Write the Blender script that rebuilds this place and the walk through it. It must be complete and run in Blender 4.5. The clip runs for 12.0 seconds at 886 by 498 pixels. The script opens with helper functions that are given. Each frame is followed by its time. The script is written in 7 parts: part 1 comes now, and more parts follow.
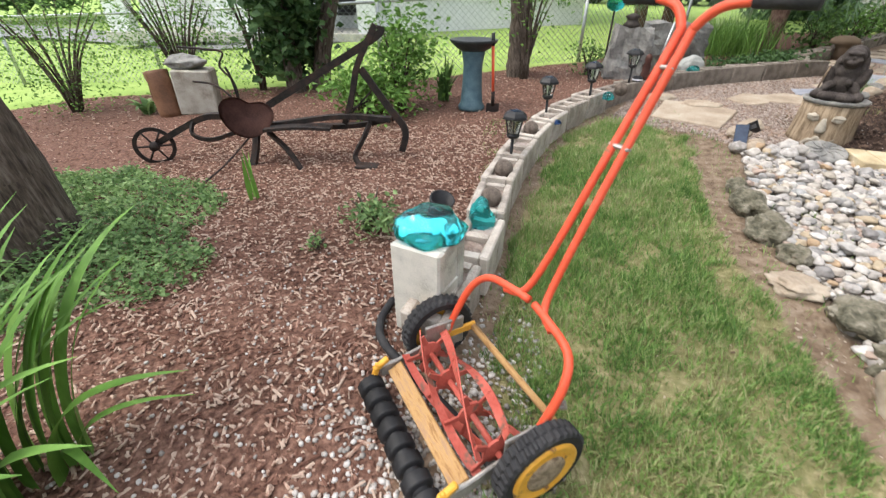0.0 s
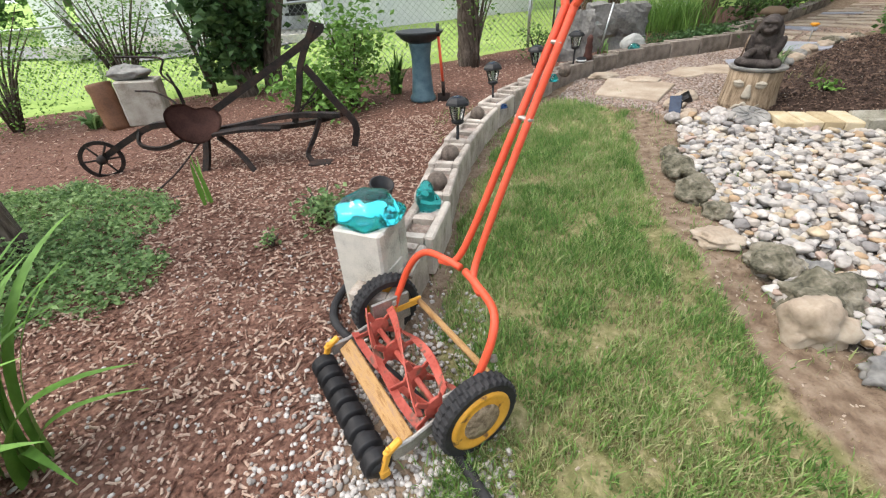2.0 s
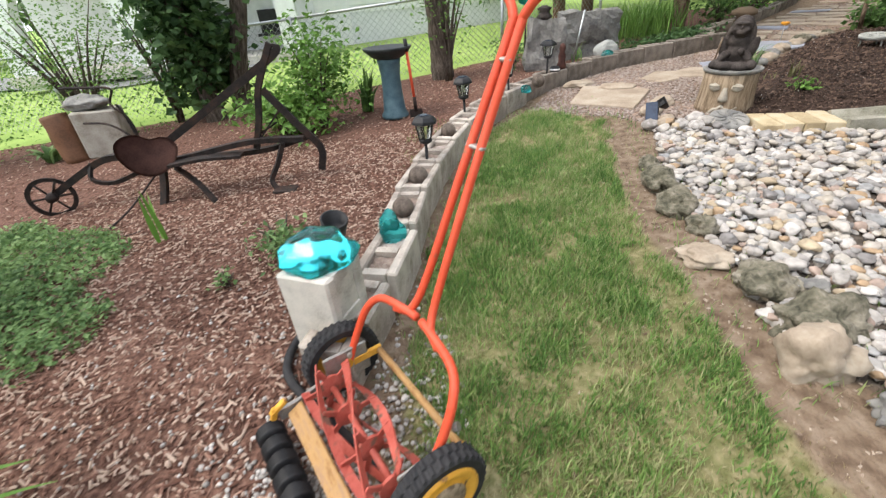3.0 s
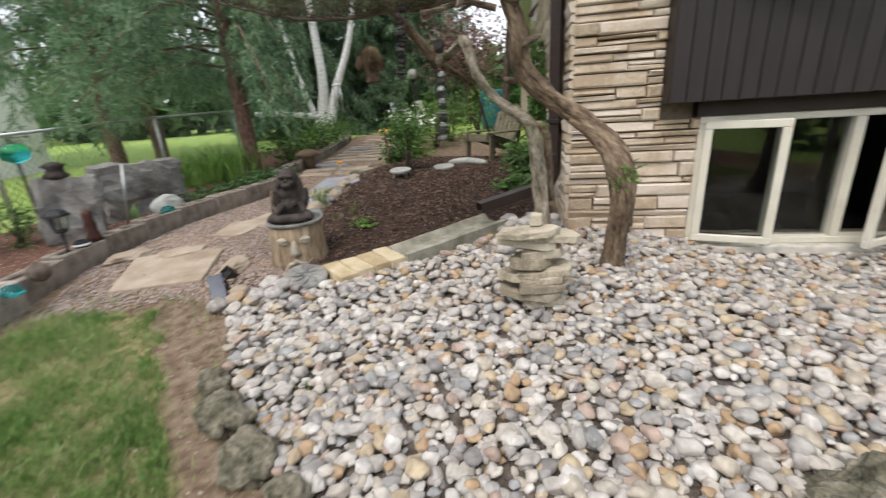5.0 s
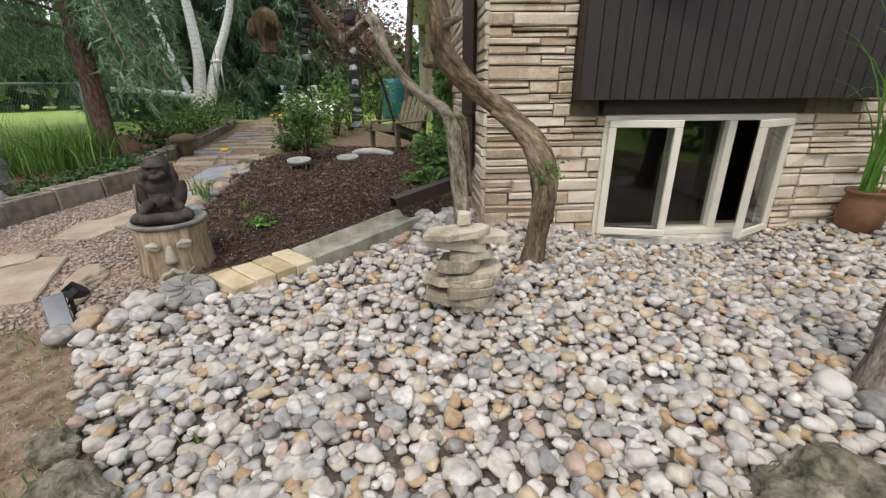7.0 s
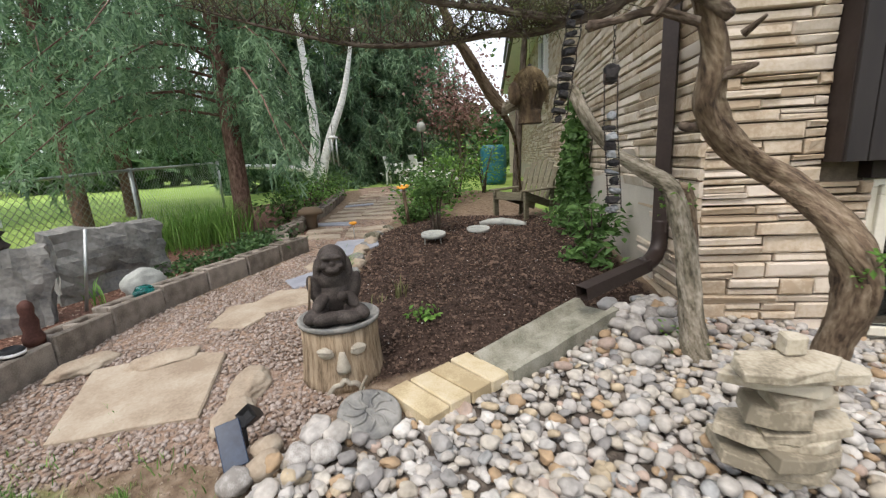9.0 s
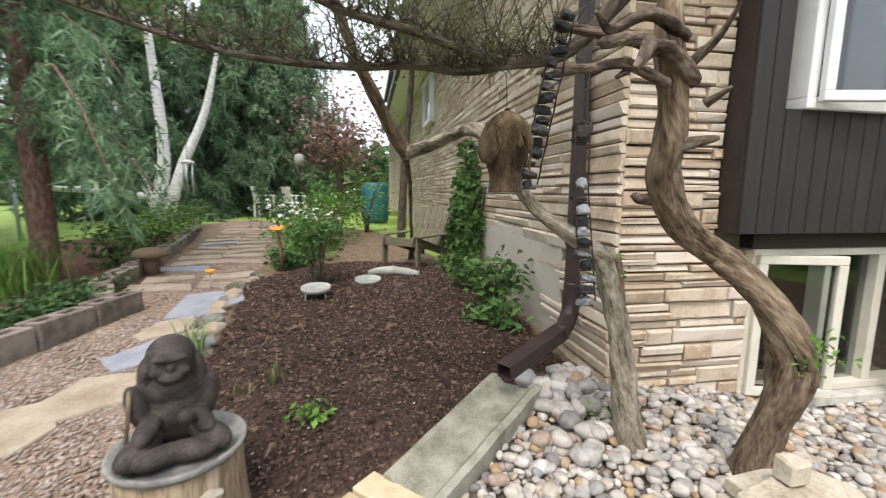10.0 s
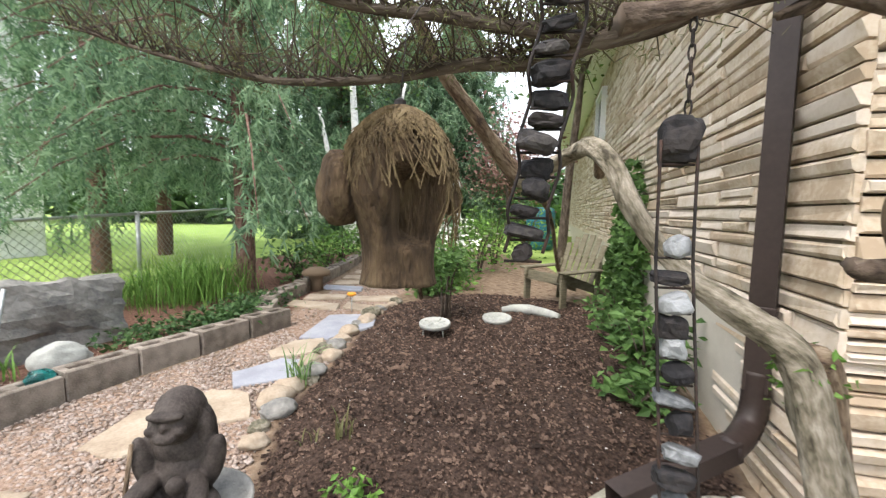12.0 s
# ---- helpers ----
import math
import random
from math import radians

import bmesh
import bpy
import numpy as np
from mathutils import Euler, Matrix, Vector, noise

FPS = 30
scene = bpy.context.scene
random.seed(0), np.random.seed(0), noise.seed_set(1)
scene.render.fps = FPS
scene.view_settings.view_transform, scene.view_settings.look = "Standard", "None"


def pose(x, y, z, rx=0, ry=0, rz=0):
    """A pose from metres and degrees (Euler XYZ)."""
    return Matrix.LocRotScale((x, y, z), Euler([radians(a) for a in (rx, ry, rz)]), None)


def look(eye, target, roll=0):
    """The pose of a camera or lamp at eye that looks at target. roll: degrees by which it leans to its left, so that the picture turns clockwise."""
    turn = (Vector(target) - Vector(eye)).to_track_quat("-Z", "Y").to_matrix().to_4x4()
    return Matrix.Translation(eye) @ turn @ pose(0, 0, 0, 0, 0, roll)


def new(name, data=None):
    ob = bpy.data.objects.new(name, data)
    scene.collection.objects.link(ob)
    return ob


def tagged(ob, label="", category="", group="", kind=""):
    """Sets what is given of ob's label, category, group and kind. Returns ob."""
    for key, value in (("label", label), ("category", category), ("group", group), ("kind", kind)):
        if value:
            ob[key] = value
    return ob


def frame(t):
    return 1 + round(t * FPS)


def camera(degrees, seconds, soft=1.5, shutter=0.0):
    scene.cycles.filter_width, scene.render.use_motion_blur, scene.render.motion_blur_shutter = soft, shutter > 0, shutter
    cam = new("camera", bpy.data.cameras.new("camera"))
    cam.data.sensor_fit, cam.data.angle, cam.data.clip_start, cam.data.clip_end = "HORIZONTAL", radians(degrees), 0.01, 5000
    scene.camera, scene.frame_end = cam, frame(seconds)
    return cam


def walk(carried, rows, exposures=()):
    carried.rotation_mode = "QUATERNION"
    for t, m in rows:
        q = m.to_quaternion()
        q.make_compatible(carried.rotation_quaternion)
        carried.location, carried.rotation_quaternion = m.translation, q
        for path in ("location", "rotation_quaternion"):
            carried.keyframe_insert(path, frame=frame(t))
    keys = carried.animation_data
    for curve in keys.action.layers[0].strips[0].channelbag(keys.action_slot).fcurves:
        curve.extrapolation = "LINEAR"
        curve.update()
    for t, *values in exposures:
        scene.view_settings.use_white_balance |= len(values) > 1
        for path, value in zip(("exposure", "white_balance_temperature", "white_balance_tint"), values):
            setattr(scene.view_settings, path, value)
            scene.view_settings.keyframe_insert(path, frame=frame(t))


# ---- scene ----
cam = camera(93.8, 12.0, soft=1.2, shutter=0.3)
PATH = [
    (0, (0.987, 1.217, 1.184), (0.812, 2.903, 0.124), 0.6),
    (0.5, (1.091, 1.169, 1.168), (0.935, 2.801, 0.024), -1.8),
    (1, (1.078, 1.157, 1.188), (0.975, 2.823, 0.086), -1.9),
    (1.5, (1.092, 1.119, 1.185), (0.994, 2.787, 0.086), -2.1),
    (2, (1.136, 1.122, 1.175), (1.064, 2.802, 0.093), -2.6),
    (2.5, (1.16, 1.164, 1.166), (1.09, 2.841, 0.079), -4.2),
    (2.7, (1.172, 1.212, 1.161), (1.121, 2.895, 0.081), -4.6),
    (4.3, (1.837, 1.845, 1.226), (2.345, 3.622, 0.459), -2.5),
    (4.5, (1.885, 1.9, 1.207), (2.73, 3.563, 0.485), -1.0),
    (5, (2.095, 1.995, 1.216), (3.498, 3.264, 0.567), -3.8),
    (5.5, (2.212, 2.083, 1.2), (3.814, 3.033, 0.473), -3.3),
    (6, (2.227, 2.126, 1.193), (3.884, 2.979, 0.466), -2.7),
    (6.5, (2.216, 2.154, 1.187), (3.89, 2.987, 0.479), -1.4),
    (7, (2.221, 2.216, 1.195), (3.879, 3.085, 0.49), -0.5),
    (7.5, (2.245, 2.361, 1.191), (3.843, 3.375, 0.544), -0.5),
    (7.7, (2.246, 2.439, 1.204), (3.762, 3.588, 0.587), -0.3),
    (9.3, (2.398, 3.21, 1.274), (3.948, 4.408, 0.87), -3.2),
    (9.5, (2.477, 3.286, 1.292), (4.093, 4.396, 0.897), -1.7),
    (10, (2.661, 3.464, 1.346), (4.517, 4.158, 1.073), 0.6),
    (10.5, (2.782, 3.543, 1.352), (4.681, 4.074, 1.02), 0.6),
    (11, (2.956, 3.489, 1.36), (4.791, 4.264, 1.187), 0.6),
    (11.5, (3.139, 3.382, 1.413), (4.735, 4.562, 1.165), 2.7),
    (12, (3.263, 3.349, 1.412), (4.67, 4.76, 1.234), 1.0),
]
walk(cam, [(t, look(eye, target, roll)) for t, eye, target, roll in PATH],
     exposures=[(0, .94), (2.7, .92), (4.5, .60), (6.5, .40), (7.7, .46), (9.5, .72), (10.5, 1.05), (12, 1.32)])

# ---- world and light: bright overcast afternoon ----
world = bpy.data.worlds.new("overcast_sky")
scene.world = world
world.use_nodes = True
wn = world.node_tree.nodes
sky = wn.new("ShaderNodeTexSky")
sky.sky_type = "NISHITA"
sky.sun_disc = False
sky.sun_elevation = radians(58)
sky.sun_rotation = radians(260)
sky.air_density, sky.dust_density, sky.ozone_density = 1.0, 6.0, 1.0
pale = wn.new("ShaderNodeMixRGB")
pale.inputs["Fac"].default_value = 0.6
pale.inputs[2].default_value = (9.0, 9.4, 10.0, 1)
world.node_tree.links.new(sky.outputs["Color"], pale.inputs[1])
world.node_tree.links.new(pale.outputs["Color"], wn["Background"].inputs["Color"])
wn["Background"].inputs["Strength"].default_value = 0.15
sun = new("sun", bpy.data.lights.new("sun", "SUN"))
sun.data.energy, sun.data.angle, sun.data.color = 0.95, radians(15), (1.0, 0.95, 0.88)
sun.matrix_world = look((0, 0, 20), (12, 2, 0))

# ---- materials ----
def mat(name, colours, scale=20.0, rough=0.8, bump=0.2, metal=0.0, fine=8.0, rand=0.0, spec=0.3, stretch=None, wear=None, coord="Object", relief=0.01):
    """A procedural surface: colours blended by coarse noise, fine grain over it, bump from both."""
    m = bpy.data.materials.new(name)
    m.use_nodes = True
    nt, n = m.node_tree, m.node_tree.nodes
    ln = nt.links.new
    b = n["Principled BSDF"]
    tc = n.new("ShaderNodeTexCoord")
    src = tc.outputs[coord]
    if stretch:
        mp = n.new("ShaderNodeMapping")
        mp.inputs["Scale"].default_value = stretch
        ln(src, mp.inputs["Vector"])
        src = mp.outputs["Vector"]
    a = n.new("ShaderNodeTexNoise")
    a.inputs["Scale"].default_value, a.inputs["Detail"].default_value = scale, 5.0
    f = n.new("ShaderNodeTexNoise")
    f.inputs["Scale"].default_value, f.inputs["Detail"].default_value = scale * fine, 3.0
    ln(src, a.inputs["Vector"]), ln(src, f.inputs["Vector"])
    ramp = n.new("ShaderNodeValToRGB")
    els = ramp.color_ramp.elements
    while len(els) < len(colours):
        els.new(0.5)
    for i, c in enumerate(colours):
        els[i].position = 0.3 + 0.4 * i / max(1, len(colours) - 1)
        els[i].color = (*c, 1)
    mix = n.new("ShaderNodeMath")
    mix.operation = "MULTIPLY_ADD"
    mix.inputs[1].default_value, mix.inputs[2].default_value = 0.45, -0.225
    ln(f.outputs["Fac"], mix.inputs[0])
    add = n.new("ShaderNodeMath")
    ln(a.outputs["Fac"], add.inputs[0]), ln(mix.outputs[0], add.inputs[1])
    last = add
    if rand:
        oi = n.new("ShaderNodeObjectInfo")
        geo = n.new("ShaderNodeNewGeometry")
        s = n.new("ShaderNodeMath")
        ln(oi.outputs["Random"], s.inputs[0]), ln(geo.outputs["Random Per Island"], s.inputs[1])
        fr = n.new("ShaderNodeMath")
        fr.operation = "FRACT"
        ln(s.outputs[0], fr.inputs[0])
        k = n.new("ShaderNodeMath")
        k.operation = "MULTIPLY_ADD"
        k.inputs[1].default_value, k.inputs[2].default_value = rand, -rand / 2
        ln(fr.outputs[0], k.inputs[0])
        last = n.new("ShaderNodeMath")
        ln(add.outputs[0], last.inputs[0]), ln(k.outputs[0], last.inputs[1])
    ln(last.outputs[0], ramp.inputs["Fac"])
    col = ramp.outputs["Color"]
    if wear:
        w = n.new("ShaderNodeTexNoise")
        w.inputs["Scale"].default_value, w.inputs["Detail"].default_value = wear[1], 8.0
        ln(tc.outputs["Object"], w.inputs["Vector"])
        wr = n.new("ShaderNodeValToRGB")
        wr.color_ramp.elements[0].position, wr.color_ramp.elements[1].position = wear[2], wear[2] + 0.08
        ln(w.outputs["Fac"], wr.inputs["Fac"])
        mx = n.new("ShaderNodeMixRGB")
        mx.inputs[2].default_value = (*wear[0], 1)
        ln(wr.outputs["Color"], mx.inputs["Fac"]), ln(col, mx.inputs[1])
        col = mx.outputs["Color"]
    ln(col, b.inputs["Base Color"])
    b.inputs["Roughness"].default_value, b.inputs["Metallic"].default_value = rough, metal
    b.inputs["Specular IOR Level"].default_value = spec
    if bump:
        bp = n.new("ShaderNodeBump")
        bp.inputs["Strength"].default_value, bp.inputs["Distance"].default_value = bump, relief
        ln(add.outputs[0], bp.inputs["Height"])
        ln(bp.outputs["Normal"], b.inputs["Normal"])
    return m


def leafy(name, colours, scale=6.0, rough=0.55, through_light=0.25):
    """Foliage: per-leaf colour and some light passing through."""
    m = mat(name, colours, scale, rough, 0.0, rand=0.5)
    nt, n = m.node_tree, m.node_tree.nodes
    tr = n.new("ShaderNodeBsdfTranslucent")
    ms = n.new("ShaderNodeMixShader")
    ms.inputs[0].default_value = through_light
    b = n["Principled BSDF"]
    nt.links.new(b.inputs["Base Color"].links[0].from_socket, tr.inputs["Color"])
    nt.links.new(b.outputs[0], ms.inputs[1]), nt.links.new(tr.outputs[0], ms.inputs[2])
    nt.links.new(ms.outputs[0], n["Material Output"].inputs["Surface"])
    return m


def glassy(name, colour, rough=0.02, ior=1.5, clear=1.0):
    m = bpy.data.materials.new(name)
    m.use_nodes = True
    b = m.node_tree.nodes["Principled BSDF"]
    b.inputs["Base Color"].default_value = (*colour, 1)
    b.inputs["Roughness"].default_value, b.inputs["IOR"].default_value = rough, ior
    b.inputs["Transmission Weight"].default_value = clear
    return m


M = {
    "concrete": mat("concrete", [(.36, .34, .30), (.52, .50, .45), (.60, .57, .51)], 14, .92, .35, fine=10, rand=.15),
    "wall_block": mat("tumbled_wall_block", [(.27, .235, .20), (.42, .37, .32), (.53, .48, .42)], 9, .95, .6, fine=12, rand=.3, wear=((.20, .165, .13), 4, .60)),
    "side_mortar": mat("pale_mortar", [(.22, .175, .13), (.32, .265, .21)], 20, .95, .3),
    "kerb": mat("weathered_kerb", [(.13, .11, .09), (.22, .19, .16), (.30, .26, .22)], 10, .95, .5, fine=12, rand=.3),
    "stucco": mat("stucco", [(.46, .42, .36), (.55, .50, .43)], 5, .95, .4, fine=40),
    "ashlar": mat("ashlar", [(.40, .31, .22), (.50, .41, .31), (.56, .48, .39), (.61, .53, .45)], 5, .9, .6, fine=9, rand=.42),
    "mortar": mat("mortar", [(.15, .12, .09), (.25, .20, .15)], 20, .95, .3),
    "siding": mat("siding_brown", [(.023, .0195, .0195), (.032, .027, .026)], 3, .6, .08, fine=30, stretch=(6, 6, 1), rand=.1),
    "trim": mat("trim_brown", [(.026, .018, .016), (.040, .028, .025)], 6, .45, .05),
    "cream": mat("cream_vinyl", [(.60, .57, .48), (.68, .65, .56)], 6, .4, .03),
    "white": mat("white_paint", [(.74, .75, .76), (.82, .82, .82)], 4, .5, .04),
    # room walls, with the unlit gloom put into the colour
    "inside": mat("unlit_room_black", [(.02, .02, .02), (.035, .03, .03)], 3, .9, .05),
    "soil": mat("dark_mulch", [(.027, .017, .0125), (.062, .039, .029), (.103, .067, .05), (.17, .115, .086)], 30, .95, 1.0, rand=.55),
    "chip": mat("wood_chip", [(.125, .06, .042), (.235, .125, .09), (.32, .20, .15), (.44, .33, .26)], 30, .9, .4, rand=.9, fine=4),
    "gravel": mat("path_gravel", [(.20, .15, .12), (.28, .22, .185), (.37, .315, .28)], 30, .85, .2, rand=.5),
    "pebble": mat("white_pebble", [(.24, .22, .20), (.38, .355, .33), (.50, .475, .45)], 30, .75, .2, rand=.8),
    "flag": mat("sandstone_flag", [(.27, .21, .155), (.355, .29, .22), (.42, .36, .285)], 5, .9, .45, fine=14),
    "slate": mat("grey_slate", [(.24, .25, .29), (.34, .35, .39)], 6, .7, .3, fine=14),
    "paver": mat("yellow_paver", [(.38, .30, .18), (.50, .41, .26), (.56, .48, .34)], 9, .9, .3, fine=14, rand=.35),
    "grey_stone": mat("grey_stone", [(.12, .12, .12), (.22, .215, .20), (.31, .30, .28)], 6, .95, .9, fine=6, relief=.02),
    "moss_rock": mat("mossy_rock", [(.05, .048, .033), (.12, .112, .078), (.20, .18, .135), (.29, .265, .21)], 11, .95, 1.0, fine=5, relief=.03),
    "cairn": mat("cairn_stone", [(.22, .19, .14), (.38, .33, .25), (.50, .45, .36)], 10, .9, .5, rand=.4),
    "drift": mat("driftwood", [(.05, .034, .024), (.13, .09, .06), (.20, .148, .10), (.30, .235, .17)], 1.0, .92, 1.0, fine=4, stretch=(24, 6, 1), coord="UV", relief=.012),
    "drift_grey": mat("grey_driftwood", [(.06, .05, .035), (.16, .14, .10), (.26, .225, .175), (.37, .33, .27)], 1.0, .92, 1.0, fine=4, stretch=(22, 7, 1), coord="UV", relief=.012),
    "bark": mat("bark", [(.035, .026, .02), (.09, .07, .055), (.17, .14, .115)], 1.0, .95, 1.0, fine=3, stretch=(34, 7, 1), coord="UV", relief=.02),
    "red_bark": mat("spruce_bark", [(.07, .038, .03), (.15, .09, .07), (.23, .155, .125)], 1.0, .95, 1.0, fine=3, stretch=(34, 10, 1), coord="UV", relief=.02),
    "white_bark": mat("birch_bark", [(.45, .44, .43), (.74, .74, .74), (.82, .82, .82)], 1.0, .8, .3, stretch=(8, 22, 1), coord="UV"),
    "stump": mat("stump_wood", [(.13, .095, .06), (.28, .21, .14), (.38, .30, .21)], 12, .9, .9, fine=5, stretch=(4, 4, .4)),
    "iron": mat("rusty_iron", [(.014, .012, .012), (.03, .024, .022), (.06, .034, .026)], 14, .7, .4, metal=.3),
    "rust_seat": mat("rusty_seat", [(.05, .02, .016), (.10, .045, .035)], 10, .75, .4, metal=.2),
    "black": mat("black_plastic", [(.012, .012, .013), (.024, .024, .026)], 10, .5, .1),
    "rubber": mat("black_rubber", [(.016, .016, .018), (.035, .034, .035)], 20, .75, .2),
    "red_paint": mat("red_paint", [(.62, .075, .03), (.70, .10, .05)], 10, .42, .1, wear=((.30, .12, .07), 30, .66)),
    "reel_red": mat("reel_red", [(.34, .06, .042), (.48, .115, .085)], 12, .6, .25, wear=((.17, .085, .06), 25, .58)),
    "yellow_paint": mat("yellow_paint", [(.62, .30, .03), (.72, .38, .06)], 10, .5, .15, wear=((.16, .08, .04), 28, .60)),
    "yellow_wood": mat("worn_yellow_bar", [(.25, .13, .05), (.42, .25, .10), (.31, .19, .11)], 14, .7, .3, stretch=(1, 6, 6)),
    "steel": mat("worn_steel", [(.25, .23, .21), (.42, .40, .37)], 20, .5, .2, metal=.7),
    "aqua": glassy("aqua_glass", (.06, .70, .77), .10, 1.38),
    "blue_glass": glassy("blue_glass", (.04, .20, .85), .05, 1.42),
    "clear": glassy("clear_glass", (.85, .92, .92), .03),
    "statue": mat("dark_cast_stone", [(.022, .017, .015), (.045, .036, .032), (.075, .062, .055)], 18, .75, .4),
    "mask_grey": mat("moulded_stone_face", [(.30, .27, .22), (.44, .40, .33)], 18, .9, .3),
    "coir": mat("coconut_husk", [(.06, .041, .02), (.125, .09, .047), (.20, .15, .082)], 14, .95, .8, fine=6, stretch=(3, 3, 1)),
    "chair_wood": mat("weathered_chair_wood", [(.12, .105, .07), (.20, .18, .125)], 10, .85, .4, stretch=(1, 1, 5)),
    "bath_blue": mat("blue_grey_glaze", [(.05, .10, .13), (.10, .17, .20)], 12, .5, .2),
    "bath_dark": mat("dark_glaze", [(.02, .024, .026), (.045, .05, .052)], 12, .45, .2),
    "ball": mat("stone_ball", [(.07, .055, .045), (.14, .11, .09), (.19, .155, .13)], 22, .9, .4),
    "terracotta": mat("brown_pot", [(.12, .06, .034), (.20, .10, .056)], 8, .55, .2),
    "blue_barrel": mat("blue_barrel", [(.02, .12, .16), (.04, .17, .21)], 5, .45, .05),
    "galv": mat("galvanised", [(.40, .42, .42), (.52, .54, .54)], 20, .45, .1, metal=.8),
    "asphalt": mat("asphalt", [(.20, .20, .20), (.26, .26, .26)], 8, .9, .2, fine=30),
    "panel": mat("solar_panel", [(.02, .03, .055), (.035, .055, .095)], 8, .2, .02),
    "lamp_glass": glassy("lamp_glass", (.8, .8, .75), .2),
    "disc": mat("pale_disc", [(.30, .31, .29), (.42, .43, .40)], 14, .85, .3),
    "orange": mat("orange_flower", [(.75, .28, .02), (.85, .40, .05)], 10, .5, .1),
    "petal": mat("white_petal", [(.75, .75, .72), (.85, .85, .82)], 10, .5, .1),
    "grass": leafy("grass_blade", [(.10, .195, .05), (.165, .295, .074), (.24, .375, .105), (.39, .39, .20)], 3),
    "leaf": leafy("green_leaf", [(.06, .12, .035), (.10, .19, .055), (.15, .27, .08)], through_light=.4),
    "leaf_dark": leafy("dark_leaf", [(.032, .075, .025), (.058, .12, .04), (.095, .175, .058)], through_light=.3),
    "leaf_light": leafy("light_leaf", [(.08, .17, .03), (.13, .26, .05), (.20, .36, .08)]),
    "needle": leafy("spruce_needle", [(.095, .17, .10), (.15, .25, .145), (.215, .335, .19), (.28, .41, .25)], 2, through_light=.5),
    "needle_dark": leafy("dark_spruce_needle", [(.08, .145, .085), (.13, .22, .125), (.19, .30, .17), (.26, .38, .225)], 2, through_light=.4),
    "needle_dry": leafy("dry_needle", [(.14, .13, .06), (.18, .18, .08), (.16, .19, .08)], 2, through_light=.45),
    "herb": leafy("grey_green_herb", [(.10, .18, .065), (.17, .28, .10), (.27, .40, .16)], 4, through_light=.35),
    "maple": leafy("red_maple_leaf", [(.22, .11, .10), (.32, .19, .17), (.40, .27, .23)], 4, through_light=.45),
    "blade": leafy("wide_blade", [(.10, .22, .035), (.15, .31, .055), (.22, .42, .09)], 3),
}


def cobble_mat():
    """River stones: one hue to each stone, speckled and faintly banded."""
    m = bpy.data.materials.new("river_stones")
    m.use_nodes = True
    nt, n = m.node_tree, m.node_tree.nodes
    ln = nt.links.new
    b = n["Principled BSDF"]
    oi, geo = n.new("ShaderNodeObjectInfo"), n.new("ShaderNodeNewGeometry")
    s, fr = n.new("ShaderNodeMath"), n.new("ShaderNodeMath")
    fr.operation = "FRACT"
    ln(oi.outputs["Random"], s.inputs[0]), ln(geo.outputs["Random Per Island"], s.inputs[1]), ln(s.outputs[0], fr.inputs[0])
    r = n.new("ShaderNodeValToRGB")
    r.color_ramp.interpolation = "CONSTANT"
    hues = [(.42, .39, .355), (.31, .295, .28), (.49, .45, .405), (.45, .41, .355), (.58, .55, .51), (.37, .345, .32), (.44, .39, .32), (.47, .435, .40), (.40, .28, .17), (.40, .38, .355), (.52, .48, .42), (.33, .33, .325), (.45, .365, .25), (.46, .43, .40), (.40, .305, .25), (.56, .53, .495), (.24, .225, .215), (.47, .42, .365)]
    while len(r.color_ramp.elements) < len(hues):
        r.color_ramp.elements.new(.5)
    for i, c in enumerate(hues):
        r.color_ramp.elements[i].position = i / len(hues)
        r.color_ramp.elements[i].color = (*c, 1)
    ln(fr.outputs[0], r.inputs["Fac"])
    tc = n.new("ShaderNodeTexCoord")
    a = n.new("ShaderNodeTexNoise")
    a.inputs["Scale"].default_value, a.inputs["Detail"].default_value = 28, 6
    ln(geo.outputs["Position"], a.inputs["Vector"])
    k = n.new("ShaderNodeMapRange")
    k.inputs["From Min"].default_value, k.inputs["From Max"].default_value = .25, .75
    k.inputs["To Min"].default_value, k.inputs["To Max"].default_value = .58, 1.18
    ln(a.outputs["Fac"], k.inputs["Value"])
    mx = n.new("ShaderNodeVectorMath")
    mx.operation = "SCALE"
    ln(r.outputs["Color"], mx.inputs[0]), ln(k.outputs[0], mx.inputs["Scale"])
    ln(mx.outputs[0], b.inputs["Base Color"])
    b.inputs["Roughness"].default_value, b.inputs["Specular IOR Level"].default_value = .62, .35
    f = n.new("ShaderNodeTexNoise")
    f.inputs["Scale"].default_value, f.inputs["Detail"].default_value = 160, 4
    ln(geo.outputs["Position"], f.inputs["Vector"])
    bp = n.new("ShaderNodeBump")
    bp.inputs["Strength"].default_value, bp.inputs["Distance"].default_value = .35, .004
    ln(f.outputs["Fac"], bp.inputs["Height"]), ln(bp.outputs["Normal"], b.inputs["Normal"])
    return m


M["cobble"] = cobble_mat()


# ---- building helpers ----
def mesh_ob(name, verts, faces, material, parent=None, label="", smooth=False):
    me = bpy.data.meshes.new(name)
    me.from_pydata([tuple(v) for v in verts], [], [tuple(f) for f in faces])
    me.materials.append(M[material] if isinstance(material, str) else material)
    if smooth:
        me.polygons.foreach_set("use_smooth", [True] * len(me.polygons))
    me.update()
    ob = new(name, me)
    ob.parent = parent
    return tagged(ob, label)


